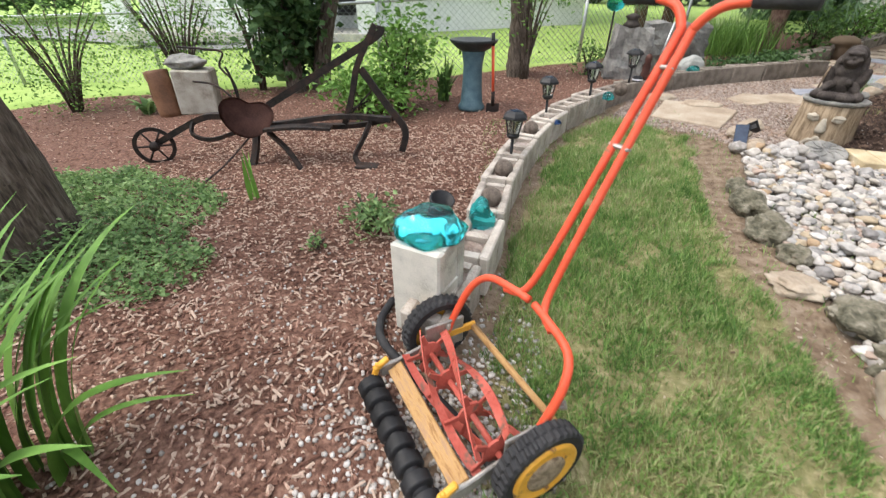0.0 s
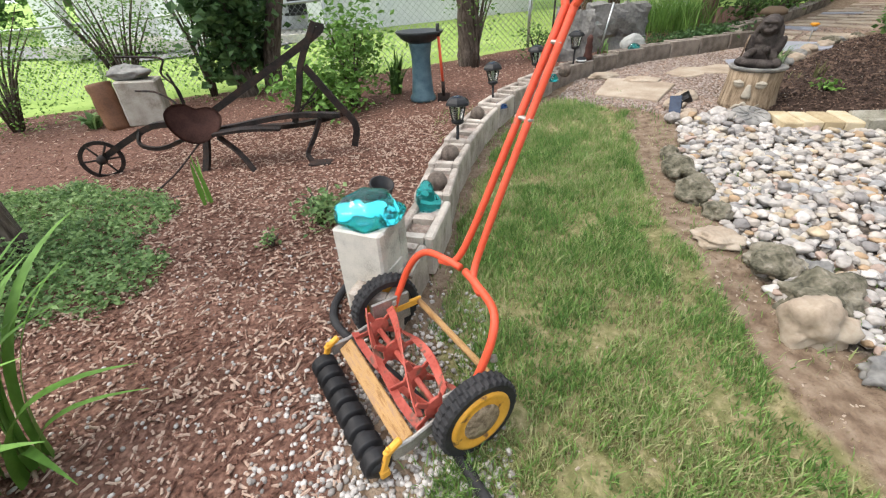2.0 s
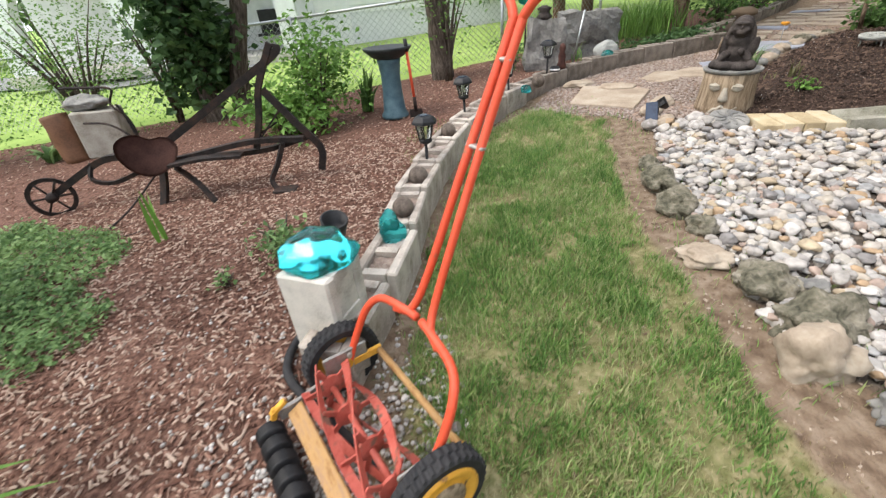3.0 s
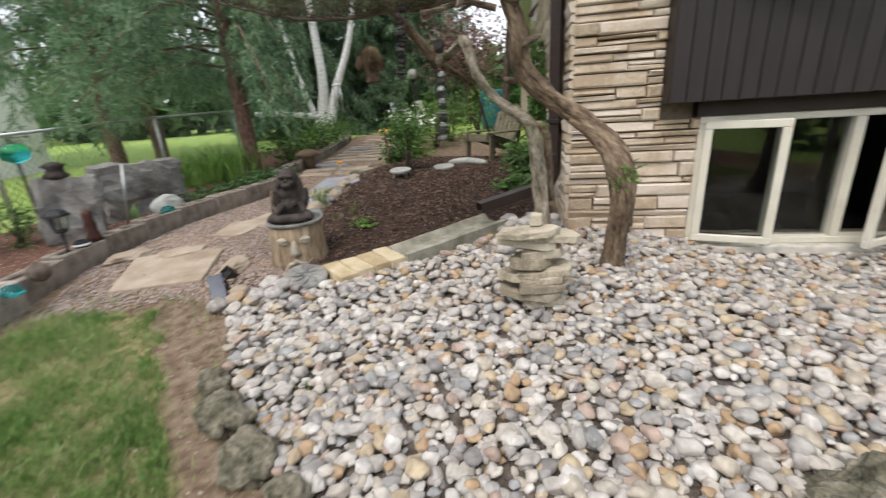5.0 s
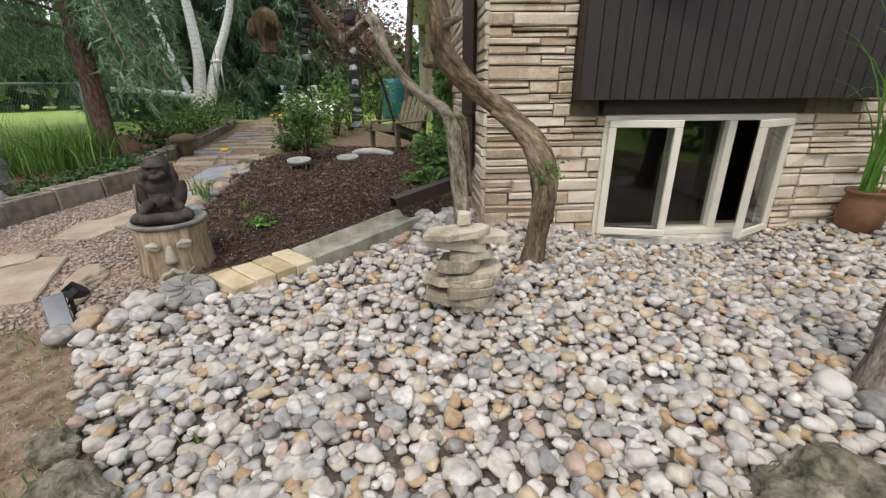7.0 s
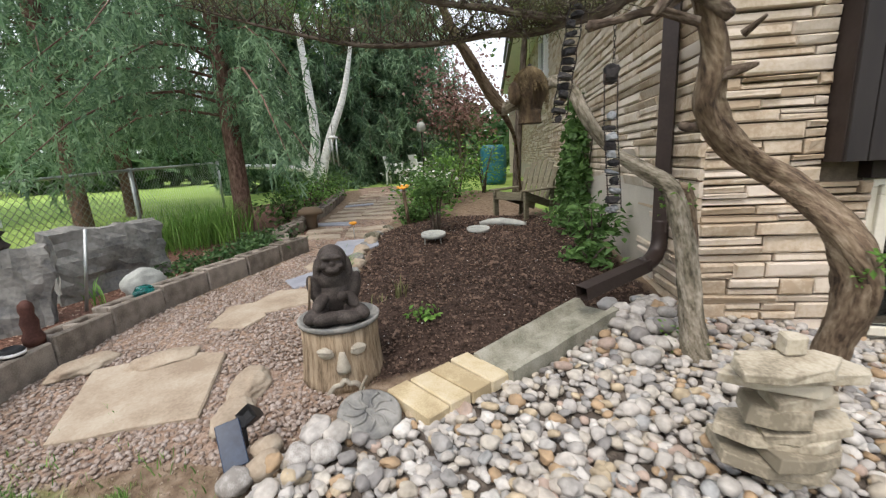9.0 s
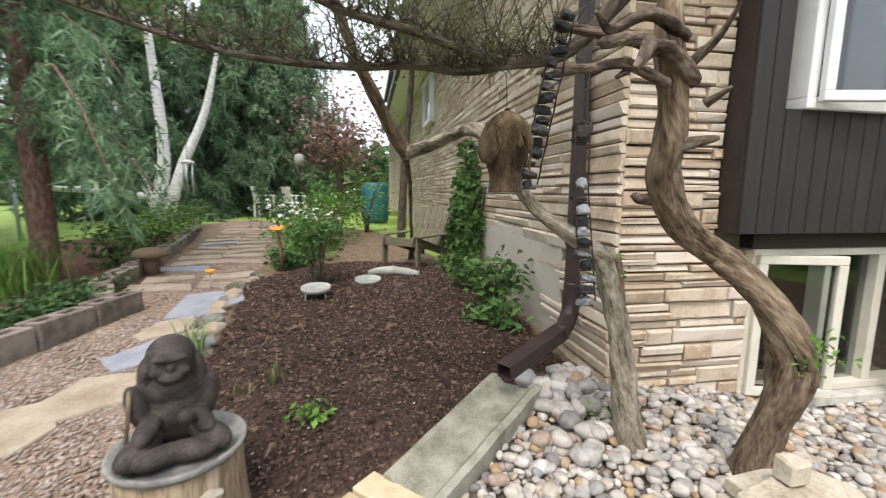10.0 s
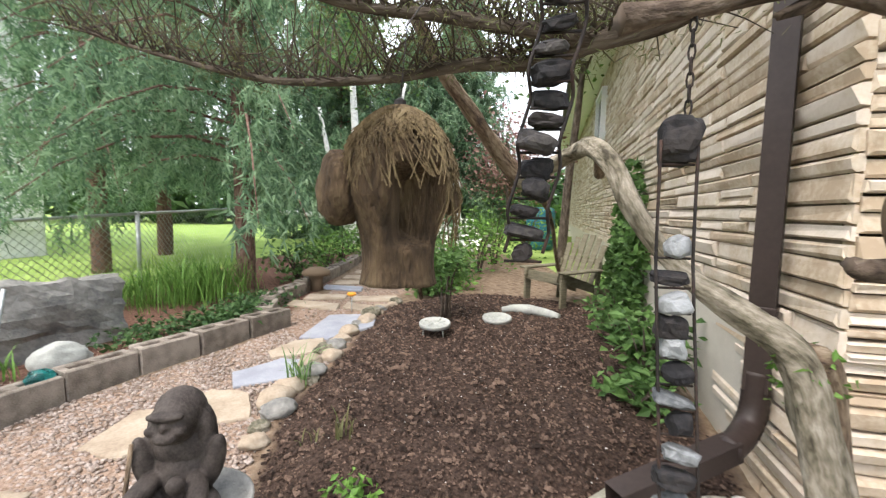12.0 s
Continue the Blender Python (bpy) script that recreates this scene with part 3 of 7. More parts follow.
def ledge_wall(wall, m, spans, heights, lengths, gap, sgn, proud, near, holes=(), low=None):
    """Lay stones over a wall: near ones are pieces of their own, the rest one mesh."""
    inv = wall.matrix_basis.inverted() @ m
    V, F = [], []
    count = 0
    x0, x1, z0, z1 = spans
    for za, zb in courses(z0, z1, *heights):
        x = x0
        while x < x1 - .02:
            xe = min(x + random.uniform(*lengths), x1)
            if x1 - xe < .08:
                xe = x1
            for h in holes:
                if za < h[3] - .01 and zb > h[2] + .01:
                    if h[0] - .06 < x < h[1]:
                        x, xe = h[1], max(xe, h[1] + lengths[0])
                    elif x < h[0] < xe + .06:
                        xe = h[0]
            if xe - x > .02 and not (low and x > low[0] - .1 and zb < low[1]):
                rows = [(za, zb)]
                if zb - za > heights[0] * 1.5 and random.random() < .35:
                    zm = za + (zb - za) * random.uniform(.4, .6)
                    rows = [(za, zm), (zm, zb)]
                for ra, rb in rows:
                    vs, fs = ledge_stone(x + gap / 2, xe - gap / 2, ra + gap / 2, rb - gap / 2, random.uniform(*proud), sgn)
                    if near(x, ra) and count < 290:
                        count += 1
                        ob = mesh_ob("stone", vs, fs, "ashlar", wall)
                        ob.matrix_basis = inv
                    else:
                        k = len(V)
                        V += vs
                        F += [tuple(i + k for i in f) for f in fs]
            x = xe
    ob = mesh_ob("stone_facing", V, F, "ashlar", wall)
    ob.matrix_basis = inv
    tagged(ob, kind="stuff")


def build_stonework():
    ledge_wall(front, H0, (0.0, 6.4, -.05, TOP), (.04, .105), (.16, .52), .009, -1, (.055, .085),
               lambda x, z: x < 3.3 and z < 2.6, [(LOW[0], LOW[1], -1, 1.16), (BAY[0], BAY[1], 1.10, 9)])
    ledge_wall(side, SIDEM, (-.065, 16.8, .0, 3.9), (.055, .095), (.26, .75), .010, 1, (.016, .030),
               lambda x, z: x < 3.6 and z < 2.9, low=(.5, 1.02))


# stucco foundation strip on the side wall
stucco = box("stucco_base", (8.75, .009, .3), (16.4, .018, 1.46), "stucco", side, "painted stucco foundation", .002, side.matrix_basis.inverted() @ SIDEM)

# roof edge over the side
roof = box("roof", (8.0, .1, 4.02), (18.4, 1.1, .16), "trim", None, "", .01)
roof.matrix_basis = SIDEM
tagged(roof, "brown fascia and roof edge of the house", "roof", kind="structure")
soffit = box("soffit", (8.0, .25, 3.925), (18.0, .62, .02), "white", None, "", .002)
soffit.matrix_basis = SIDEM
tagged(soffit, "pale soffit under the roof edge", "soffit", kind="structure")
back = box("wall_back", (3.1, 16.9, 1.8), (6.8, .25, 4.4), "stucco", None, "", .002)
back.matrix_basis = H0
tagged(back, "plain far end wall of the house", "wall", kind="structure")
right = box("wall_right", (6.65, 8.4, 2.3), (.3, 17.2, 5.8), "stucco", None, "", .002)
right.matrix_basis = H0
tagged(right, "plain outer wall of the house", "wall", kind="structure")
top = box("roof_deck", (3.3, 8.5, TOP + .2), (7.6, 18, .2), "trim", None, "", .01)
top.matrix_basis = H0
tagged(top, "brown house roof", "roof", kind="structure")


def rect_frame(name, x0, x1, z0, z1, w, depth, y, material, parent, label=""):
    """Four mitred bars round a rectangle in the xz plane."""
    bm = bmesh.new()
    block(bm, ((x0 + x1) / 2, y, z1 - w / 2), (x1 - x0, depth, w), bevel=.005)
    block(bm, ((x0 + x1) / 2, y, z0 + w / 2), (x1 - x0, depth, w), bevel=.005)
    block(bm, (x0 + w / 2, y, (z0 + z1) / 2), (w, depth * .96, z1 - z0 - 2 * w), bevel=.004)
    block(bm, (x1 - w / 2, y, (z0 + z1) / 2), (w, depth * .96, z1 - z0 - 2 * w), bevel=.004)
    return part(name, bm, material, parent, label)


def pane_glass():
    m = bpy.data.materials.new("window_glass")
    m.use_nodes = True
    b = m.node_tree.nodes["Principled BSDF"]
    b.inputs["Base Color"].default_value = (.55, .6, .6, 1)
    b.inputs["Roughness"].default_value, b.inputs["IOR"].default_value = .01, 1.5
    b.inputs["Transmission Weight"].default_value = 1.0
    return m


M["pane"] = pane_glass()


def sash(name, width, height, hinge, angle, parent, right=False, material="cream"):
    """A glazed casement hung on a vertical edge, swung out by angle."""
    piv = new(name)
    piv.parent = parent
    piv.matrix_basis = pose(*hinge, 0, 0, angle)
    x0, x1 = (-width, 0) if right else (0, width)
    rect_frame("sash_frame", x0, x1, 0, height, .052, .042, 0, material, piv)
    p = box("pane", ((x0 + x1) / 2, .004, height / 2), (width - .09, .006, height - .09), "pane", piv, "", .001)
    p.visible_shadow = False
    box("seal", ((x0 + x1) / 2, .014, .055), (width - .1, .012, .008), "black", piv, "", .001)
    return piv


def build_windows():
    w = thing("window_1", H0, "cream vinyl basement casement window with two sashes swung open", "window", kind="structure")
    x0, x1, z0, z1 = LOW
    rect_frame("window_frame", x0, x1, z0, z1, .05, .11, -.01, "cream", w)
    box("mullion", (1.42, -.01, (z0 + z1) / 2), (.05, .10, z1 - z0 - .1), "cream", w)
    box("mullion", (1.835, -.01, (z0 + z1) / 2), (.06, .10, z1 - z0 - .1), "cream", w)
    box("window_sill", ((x0 + x1) / 2, -.06, z0 - .03), (x1 - x0 + .04, .16, .055), "concrete", w, "pale concrete sill")
    p = box("pane", (1.625, .0, (z0 + z1) / 2), (.38, .006, z1 - z0 - .1), "pane", w, "", .001)
    p.visible_shadow = False
    sash("sash", .49, z1 - z0 - .07, (x0 + .03, -.075, z0 + .035), -14, w)
    sash("sash", .46, z1 - z0 - .07, (x1 - .03, -.075, z0 + .035), 28, w, True)
    lint = box("lintel", ((x0 + x1) / 2, -.02, 1.095), (x1 - x0 + .06, .14, .105), "trim", w, "dark brown timber lintel")
    # room behind the glass: near-black walls stand in for its lack of light
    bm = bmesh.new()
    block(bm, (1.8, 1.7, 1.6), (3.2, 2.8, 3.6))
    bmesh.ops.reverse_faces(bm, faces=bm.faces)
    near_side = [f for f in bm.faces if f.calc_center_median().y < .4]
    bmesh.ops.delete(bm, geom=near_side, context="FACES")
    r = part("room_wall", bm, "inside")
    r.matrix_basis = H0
    tagged(r, "plain room box behind the windows, painted near-black for an unlit interior", "wall", kind="structure")

    b = thing("bay", H0, "dark brown board bay projecting over the basement window", "bay", kind="structure")
    bx0, bx1, bz0, bz1 = BAY
    wx0, wx1, wz0, wz1 = .90, 2.42, 1.79, 3.15
    n = 21
    step = (bx1 - bx0) / n
    for i in range(n):
        xa = bx0 + i * step
        for za, zb in ([(bz0, wz0), (wz1, bz1)] if wx0 - step / 2 < xa + step / 2 < wx1 + step / 2 else [(bz0, bz1)]):
            box("board", (xa + step / 2, -.2, (za + zb) / 2), (step - .006, .022, zb - za), "siding", b, "", .003)
    for x in (bx0 + .012, bx1 - .012):
        box("side_board", (x, -.095, (bz0 + bz1) / 2), (.024, .186, bz1 - bz0), "trim", b, "dark reddish-brown end board", .002)
    box("bottom_board", ((bx0 + bx1) / 2, -.1, bz0 + .012), (bx1 - bx0 - .06, .176, .024), "trim", b, "", .002)
    box("backing", ((bx0 + bx1) / 2, -.17, (bz0 + wz0) / 2), (bx1 - bx0 - .06, .02, wz0 - bz0 - .02), "trim", b, "", .002)
    box("backing", ((bx0 + bx1) / 2, -.17, (bz1 + wz1) / 2), (bx1 - bx0 - .06, .02, bz1 - wz1 - .02), "trim", b, "", .002)
    u = thing("window_2", H0, "white upper casement window standing open", "window", kind="structure")
    rect_frame("window_frame", wx0, wx1, wz0, wz1, .06, .16, -.16, "white", u)
    box("mullion", ((wx0 + wx1) / 2, -.16, (wz0 + wz1) / 2), (.06, .14, wz1 - wz0 - .12), "white", u)
    for xa in (wx0 + .06, (wx0 + wx1) / 2 + .03):
        p = box("pane", (xa + .34, -.14, (wz0 + wz1) / 2), (.66, .006, wz1 - wz0 - .12), "pane", u, "", .001)
        p.visible_shadow = False
    sash("sash", .62, wz1 - wz0 - .06, (wx0 + .04, -.27, wz0 + .03), -12, u, material="white")

    # small window far along the side wall
    f = thing("window_3", SIDEM @ pose(6.6, 0, 0), "narrow dark-framed window high on the side wall", "window", kind="structure")
    rect_frame("window_frame", -.5, .5, 2.7, 3.6, .07, .12, .05, "white", f)
    box("pane", (0, .05, 3.15), (.88, .01, .78), "pane", f, "", .001)
    # added black sheet gives the pane the darkness of an unlit room
    box("dark_backing", (0, .035, 3.15), (.88, .008, .78), "black", f, "black sheet standing in for the unlit room behind the pane", .001)


build_windows()


def build_downspout():
    o = -HS
    d = thing("downspout", Matrix.Identity(4), "dark brown square metal downspout with elbow and outlet", "downspout")
    p = at_house(0, .265, 0) + o * .082
    bm = bmesh.new()
    tube(bm, [(p.x, p.y, 3.9), (p.x, p.y, .72)], 0, square=(.085, .07))
    part("pipe", bm, "trim", d)
    e = Vector((4.60, 3.86, .56))
    pts = [(p.x, p.y, .80, .047), (p.x, p.y, .72, .048), (p.x - .01, p.y, .64, .05), (p.x - .05, p.y + .01, .58, .05), (p.x - .12, p.y + .02, .555, .05), (p.x - .24, p.y + .04, .54, .047)]
    bm = bmesh.new()
    sp = smooth_path(pts, 6)
    tube(bm, [(*q[:3], q[3] * (1 + .06 * (i % 2))) for i, q in enumerate(sp)], 0, 10)
    part("elbow", bm, "trim", d, "ribbed brown elbow", True)
    a = Vector((p.x - .2, p.y + .03, .545))
    z1 = ground(e.x, e.y) + .215
    e.z = z1
    bm = bmesh.new()
    L = (e - a).length
    t = .004
    for c, sz in (((0, .041, 0), (L, t, .074)), ((0, -.041, 0), (L, t, .074)), ((0, 0, .037), (L, .086, t)), ((0, 0, -.037), (L, .086, t))):
        block(bm, (L / 2 + c[0], c[1], c[2]), sz, bevel=.0015)
    ob = part("outlet", bm, "trim", d, "open-ended brown outlet")
    ob.matrix_basis = Matrix.Translation(a) @ (e - a).to_track_quat("X", "Z").to_matrix().to_4x4()
    for z in (1.05, 2.6):
        box("strap", (p.x, p.y, z), (.1, .1, .03), "trim", d, "", .003, None)


build_downspout()

# ---- block garden wall ----
WALL_LINE = [(0.86, 2.50), (0.99, 2.95), (1.05, 3.4), (1.16, 3.9), (1.32, 4.4), (1.55, 4.9), (1.9, 5.42), (2.35, 5.95), (2.85, 6.32), (3.4, 6.6), (4.0, 6.78), (4.75, 6.95)]


def along(line, step):
    """Points and headings at even steps along a smooth line."""
    P = smooth_path([(x, y, 0) for x, y in line], 12)
    out, left = [], 0.0
    for a, b in zip(P, P[1:]):
        L = np.linalg.norm(b - a)
        while left < L:
            q = a + (b - a) * left / L
            out.append((q[0], q[1], math.atan2(b[1] - a[1], b[0] - a[0])))
            left += step
        left -= L
    return out


def hollow_block(L, W, Hh):
    """A concrete block with two open cores."""
    bm = bmesh.new()
    t = .044
    b = .008
    block(bm, (0, W / 2 - t / 2, 0), (L, t, Hh), bevel=b, jit=.004)
    block(bm, (0, -W / 2 + t / 2, 0), (L, t, Hh), bevel=b, jit=.004)
    for x in (-L / 2 + t / 2, 0, L / 2 - t / 2):
        block(bm, (x, 0, 0), (t, W - 2 * t + .001, Hh - .004), bevel=.002)
    block(bm, (0, 0, -Hh / 2 + .03), (L - .06, W - .06, .04))
    return bm


def core_fill(L, W, Hh):
    """Settled soil and grit in the two cores of a block, a little below the rim."""
    bm = bmesh.new()
    for sx in (-1, 1):
        r = bmesh.ops.create_grid(bm, x_segments=7, y_segments=6, size=.5)
        for v in r["verts"]:
            v.co = Vector((sx * L * .25 + v.co.x * (L * .5 - .05), v.co.y * (W - .08), Hh / 2 - .028 + .012 * noise.noise((v.co.x * 7, v.co.y * 7, sx))))
    me = bpy.data.meshes.new("core_fill")
    bm.to_mesh(me)
    bm.free()
    me.materials.append(M["gravel"])
    return me


def build_wall():
    w = thing("garden_wall", Matrix.Identity(4), "low curved garden wall of hollow concrete blocks", "garden wall", kind="structure")
    first = None
    pts = along(WALL_LINE, .40)
    for i, (x, y, a) in enumerate(pts):
        h = .20
        far = i > 8
        z = ground(x, y) + .07 + (.03 if not far else .0)
        if first is None:
            first = part("concrete_block", hollow_block(.385, .19, h), "wall_block", w)
            fill = core_fill(.385, .19, h)
            me_far = part("kerb_block", hollow_block(.385, .17, h), "kerb", w).data
            bpy.data.objects.remove(bpy.data.objects["kerb_block"])
        ob = new("concrete_block" if not far else "kerb_block", first.data if not far else me_far) if i else first
        ob.parent = w
        ob.matrix_basis = pose(x, y, z, random.uniform(-1.5, 1.5), random.uniform(-1.5, 1.5), math.degrees(a) + random.uniform(-2, 2))
        new("core_fill", fill).parent = ob
    # upright end block
    bm = hollow_block(.40, .20, .20)
    p = part("end_block", bm, "concrete", w, "pale concrete block standing on end")
    p.matrix_basis = pose(.80, 2.50, .225, 0, -90, -22)
    return w


WALL = build_wall()

# ---- push reel mower ----
def build_mower():
    cx, cy = 1.015, 2.10
    t = thing("reel_mower", pose(cx, cy, ground(cx, cy) + .004, 0, 0, -56), "old push reel mower, red handle, yellow wheels and black roller", "lawn mower")
    R = .132
    for sx in (-1, 1):
        w = new("wheel")
        w.parent = t
        w.matrix_basis = pose(sx * .288, 0, R, 0, 90, 0)
        bm = bmesh.new()
        N = 136
        prof = [(.74, -.026, 0), (.93, -.029, 0), (.985, -.023, 1), (.985, -.002, 1), (.985, .002, 2), (.985, .023, 2), (.93, .029, 0), (.74, .026, 0)]
        rings = []
        for i in range(N):
            a = 2 * math.pi * i / N
            lug = (0, .026 if i % 4 < 2 else -.016, .026 if (i + 2) % 4 < 2 else -.016)
            rings.append([bm.verts.new((R * (r + lug[k]) * math.cos(a + z * 1.2), R * (r + lug[k]) * math.sin(a + z * 1.2), z)) for r, z, k in prof])
        for p, q in zip(rings, rings[1:] + rings[:1]):
            for k in range(len(prof) - 1):
                bm.faces.new((p[k], q[k], q[k + 1], p[k + 1]))
        part("tyre", bm, "rubber", w, "black treaded rubber tyre")
        bm = bmesh.new()
        o = sx * .022
        lathe(bm, [(R * .78, -.012 + o), (R * .76, .010 + o), (R * .66, .013 + o), (R * .60, .006 + o), (R * .5, .004 + o), (R * .46, .008 + o)], 32)
        part("rim", bm, "yellow_paint", w, "worn yellow pressed-steel rim", True)
        bm = bmesh.new()
        lathe(bm, [(R * .46, -.002 + o), (R * .45, .012 + o), (R * .3, .016 + o), (R * .1, .017 + o)] if sx > 0 else [(R * .1, -.017 + o), (R * .3, -.016 + o), (R * .45, -.012 + o), (R * .46, .002 + o)], 24)
        part("hub", bm, "stump", w, "rusty brown hub cap", True)
        # side plate
        bm = bmesh.new()
        x = sx * .235
        for c, sz, rot in (((x, .0, .145), (.012, .15, .12), 0), ((x, -.13, .10), (.012, .20, .045), 14), ((x, -.21, .085), (.014, .07, .05), 0)):
            block(bm, (0, 0, 0), sz, pose(*c, rot, 0, 0), .004)
        part("side_plate", bm, "steel", t, "worn steel side plate")
        bm = bmesh.new()
        for c, sz, rot in (((x, -.265, .075), (.016, .02, .10), -20), ((x, -.24, .115), (.02, .06, .018), 30), ((x, -.275, .03), (.022, .03, .03), 0)):
            block(bm, (0, 0, 0), sz, pose(*c, rot, 0, 0), .004)
        part("roller_bracket", bm, "yellow_paint", t, "chipped yellow roller bracket")
        bm = bmesh.new()
        tube(bm, [(x - .01, .0, .15), (x + .012, .0, .15)], .018, 10)
        part("bolt", bm, "yellow_paint", t)
    # reel
    reel = new("reel")
    reel.parent = t
    reel.matrix_basis = pose(0, -.075, .125)
    tube_ob("shaft", [(-.23, 0, 0), (.23, 0, 0)], .010, "reel_red", reel, per=1)
    for x in (-.2, -.07, .07, .2):
        bm = bmesh.new()
        lathe(bm, [(.018, -.012), (.042, -.004), (.042, .004), (.018, .012)], 14, pose(x, 0, 0, 0, 90, 0))
        for k in range(5):
            a = 72 * k + x * 260
            block(bm, (0, 0, 0), (.007, .02, .085), pose(x, 0, 0, a, 0, 0) @ pose(0, 0, .045), .002)
        part("spider", bm, "reel_red", reel, "red cast spider")
    for k in range(5):
        bm = bmesh.new()
        prev = None
        N = 18
        for i in range(N + 1):
            x = -.225 + .45 * i / N
            a = radians(72 * k + x * 260)
            ring = []
            for r, da in ((.092, 0), (.092, .05), (.066, .16), (.066, .10)):
                ring.append(bm.verts.new((x, r * math.sin(-a - da), r * math.cos(a + da))))
            if prev:
                for j in range(4):
                    bm.faces.new((prev[j], prev[(j + 1) % 4], ring[(j + 1) % 4], ring[j]))
            prev = ring
        part("blade", bm, "reel_red", reel, "spiral red cutting blade")
    box("cutter_bar", (0, 0, 0), (.45, .055, .014), "yellow_wood", t, "worn yellow cutter bar", .003, pose(0, -.195, .09, 28, 0, 0))
    tube_ob("tie_rod", [(-.235, .115, .14), (.235, .115, .14)], .012, "yellow_wood", t, "worn yellow tie rod", per=1)
    for s in (-1, 1):
        box("rod_bracket", (s * .234, .07, .142), (.014, .11, .03), "yellow_paint", t, "", .003)
    # roller of ribbed discs
    rol = new("roller")
    rol.parent = t
    rol.matrix_basis = pose(0, -.285, .045)
    tube_ob("roller_core", [(-.235, 0, 0), (.235, 0, 0)], .026, "black", rol, per=1, n=14)
    n = 8
    for i in range(n):
        x = -.21 + .42 * i / (n - 1)
        bm = bmesh.new()
        prof = []
        for j in range(5):
            prof += [(.044, -.019 + j * .0076), (.039, -.019 + j * .0076 + .004)]
        lathe(bm, [(.026, -.021)] + prof + [(.026, .021)], 18, pose(x, 0, 0, 0, 90, 0))
        part("roller_disc", bm, "black", rol, "ribbed black roller disc", True)
    # fork and handle
    bm = bmesh.new()
    for s in (-1, 1):
        tube(bm, smooth_path([(s * .236, .01, .15), (s * .240, .05, .23), (s * .230, .10, .325), (s * .185, .137, .378), (s * .08, .155, .396), (s * .012, .163, .40)], 5), .0125, 10)
    part("fork", bm, "red_paint", t, "curved red tubular fork", True)
    for s in (-1, 1):
        tube_ob("handle_rod", [(s * .11, .147, .38), (s * .05, .168, .405), (s * .030, .224, .51), (s * .021, .364, .80), (s * .015, .50, 1.065), (s * .020, .52, 1.11), (s * .06, .535, 1.15), (s * .13, .545, 1.165)], .0115, "red_paint", t, n=10)
        tube_ob("grip", [(s * .12, .544, 1.165), (s * .235, .56, 1.165)], .017, "rubber", t, "black rubber grip", per=1, n=12)
    box("clamp", (0, .381, .835), (.065, .02, .012), "steel", t)
    box("clamp", (0, .477, 1.02), (.052, .02, .012), "steel", t)
    for s in (-1, 1):
        bm = bmesh.new()
        tube(bm, [(s * .24, .09, .255), (s * .25, .1, .262)], .012, 8)
        part("bolt", bm, "steel", t)


build_mower()

# hose on the gravel
tube_ob("garden_hose", [(.62, 2.62, .02), (.60, 2.48, .02), (.64, 2.36, .018), (.80, 2.2, .016), (1.0, 2.0, .016), (1.13, 1.80, .018), (1.20, 1.68, .018), (1.27, 1.55, .018), (1.33, 1.2, .018), (1.3, .7, .02)], .017, "rubber", None, n=10)
tagged(bpy.data.objects["garden_hose"], "black rubber garden hose lying on the gravel", "hose")


# ---- things on the wall ----
def glass_chunk(name, at, size, material, seed, label, flat=.0):
    v, f = ico(4)
    vs = []
    for p in v:
        q = Vector(p)
        r = 1 + .25 * noise.noise(q * 1.6 + Vector((seed * 5,) * 3)) + .10 * abs(noise.noise(q * 3.2 + Vector((seed,) * 3)))
        z = q.z * r
        vs.append((q.x * r * size[0], q.y * r * size[1], max(z, -.25) * size[2]))
    ob = mesh_ob(name, vs, f, material, None, "", True)
    ob.location = at
    ob.location.z += .25 * size[2]
    return tagged(ob, label, "glass chunk", "glass lumps on the wall")


def wall_top(x, y):
    return ground(x, y) + .172


glass_chunk("glass_chunk", Vector((.80, 2.52, .426)), (.128, .105, .088), "aqua", 1.3, "large lump of clear turquoise slag glass on the end block")
tri = glass_chunk("glass_chunk", Vector((.985, 3.03, wall_top(.98, 3.0) - .01)), (.06, .05, .11), "aqua", 2.7, "pointed lump of turquoise slag glass on the wall")
glass_chunk("glass_chunk", Vector((1.50, 4.66, wall_top(1.5, 4.66) - .01)), (.07, .05, .03), "blue_glass", 3.9, "lump of deep blue glass on the wall")
glass_chunk("glass_chunk", Vector((2.08, 5.36, wall_top(2.1, 5.36) - .01)), (.05, .05, .05), "aqua", 5.1, "small teal glass lump on the wall")
glass_chunk("glass_chunk", Vector((3.26, 6.56, wall_top(3.2, 6.5) - .03)), (.07, .05, .06), "aqua", 6.2, "turquoise glass lump on the kerb wall")


def ball(x, y, r, label):
    v, f = ico(4)
    ob = mesh_ob("stone_ball", v * r, f, "ball", None, "", True)
    ob.location = (x, y, wall_top(x, y) + r * .72)
    tagged(ob, label, "stone ball", "balls along the wall")


for x, y, r in ((1.03, 3.24, .055), (1.10, 3.62, .056), (1.31, 4.38, .055), (2.22, 5.50, .062)):
    ball(x, y, r, "rough brown stone ball resting in a wall block")

# dark spout-shaped spotlight behind the glass
s = thing("spotlight", pose(.79, 2.76, ground(.8, 2.76), 0, 0, 20), "dark grey tilted garden spotlight stuck in mulch", "garden light")
bm = bmesh.new()
lathe(bm, [(.040, 0), (.048, .09), (.052, .12), (.045, .121), (.04, .07)], 20, pose(0, -.03, .36, 20, 8, 0))
part("housing", bm, "black", s, "dark grey cylindrical housing", True)
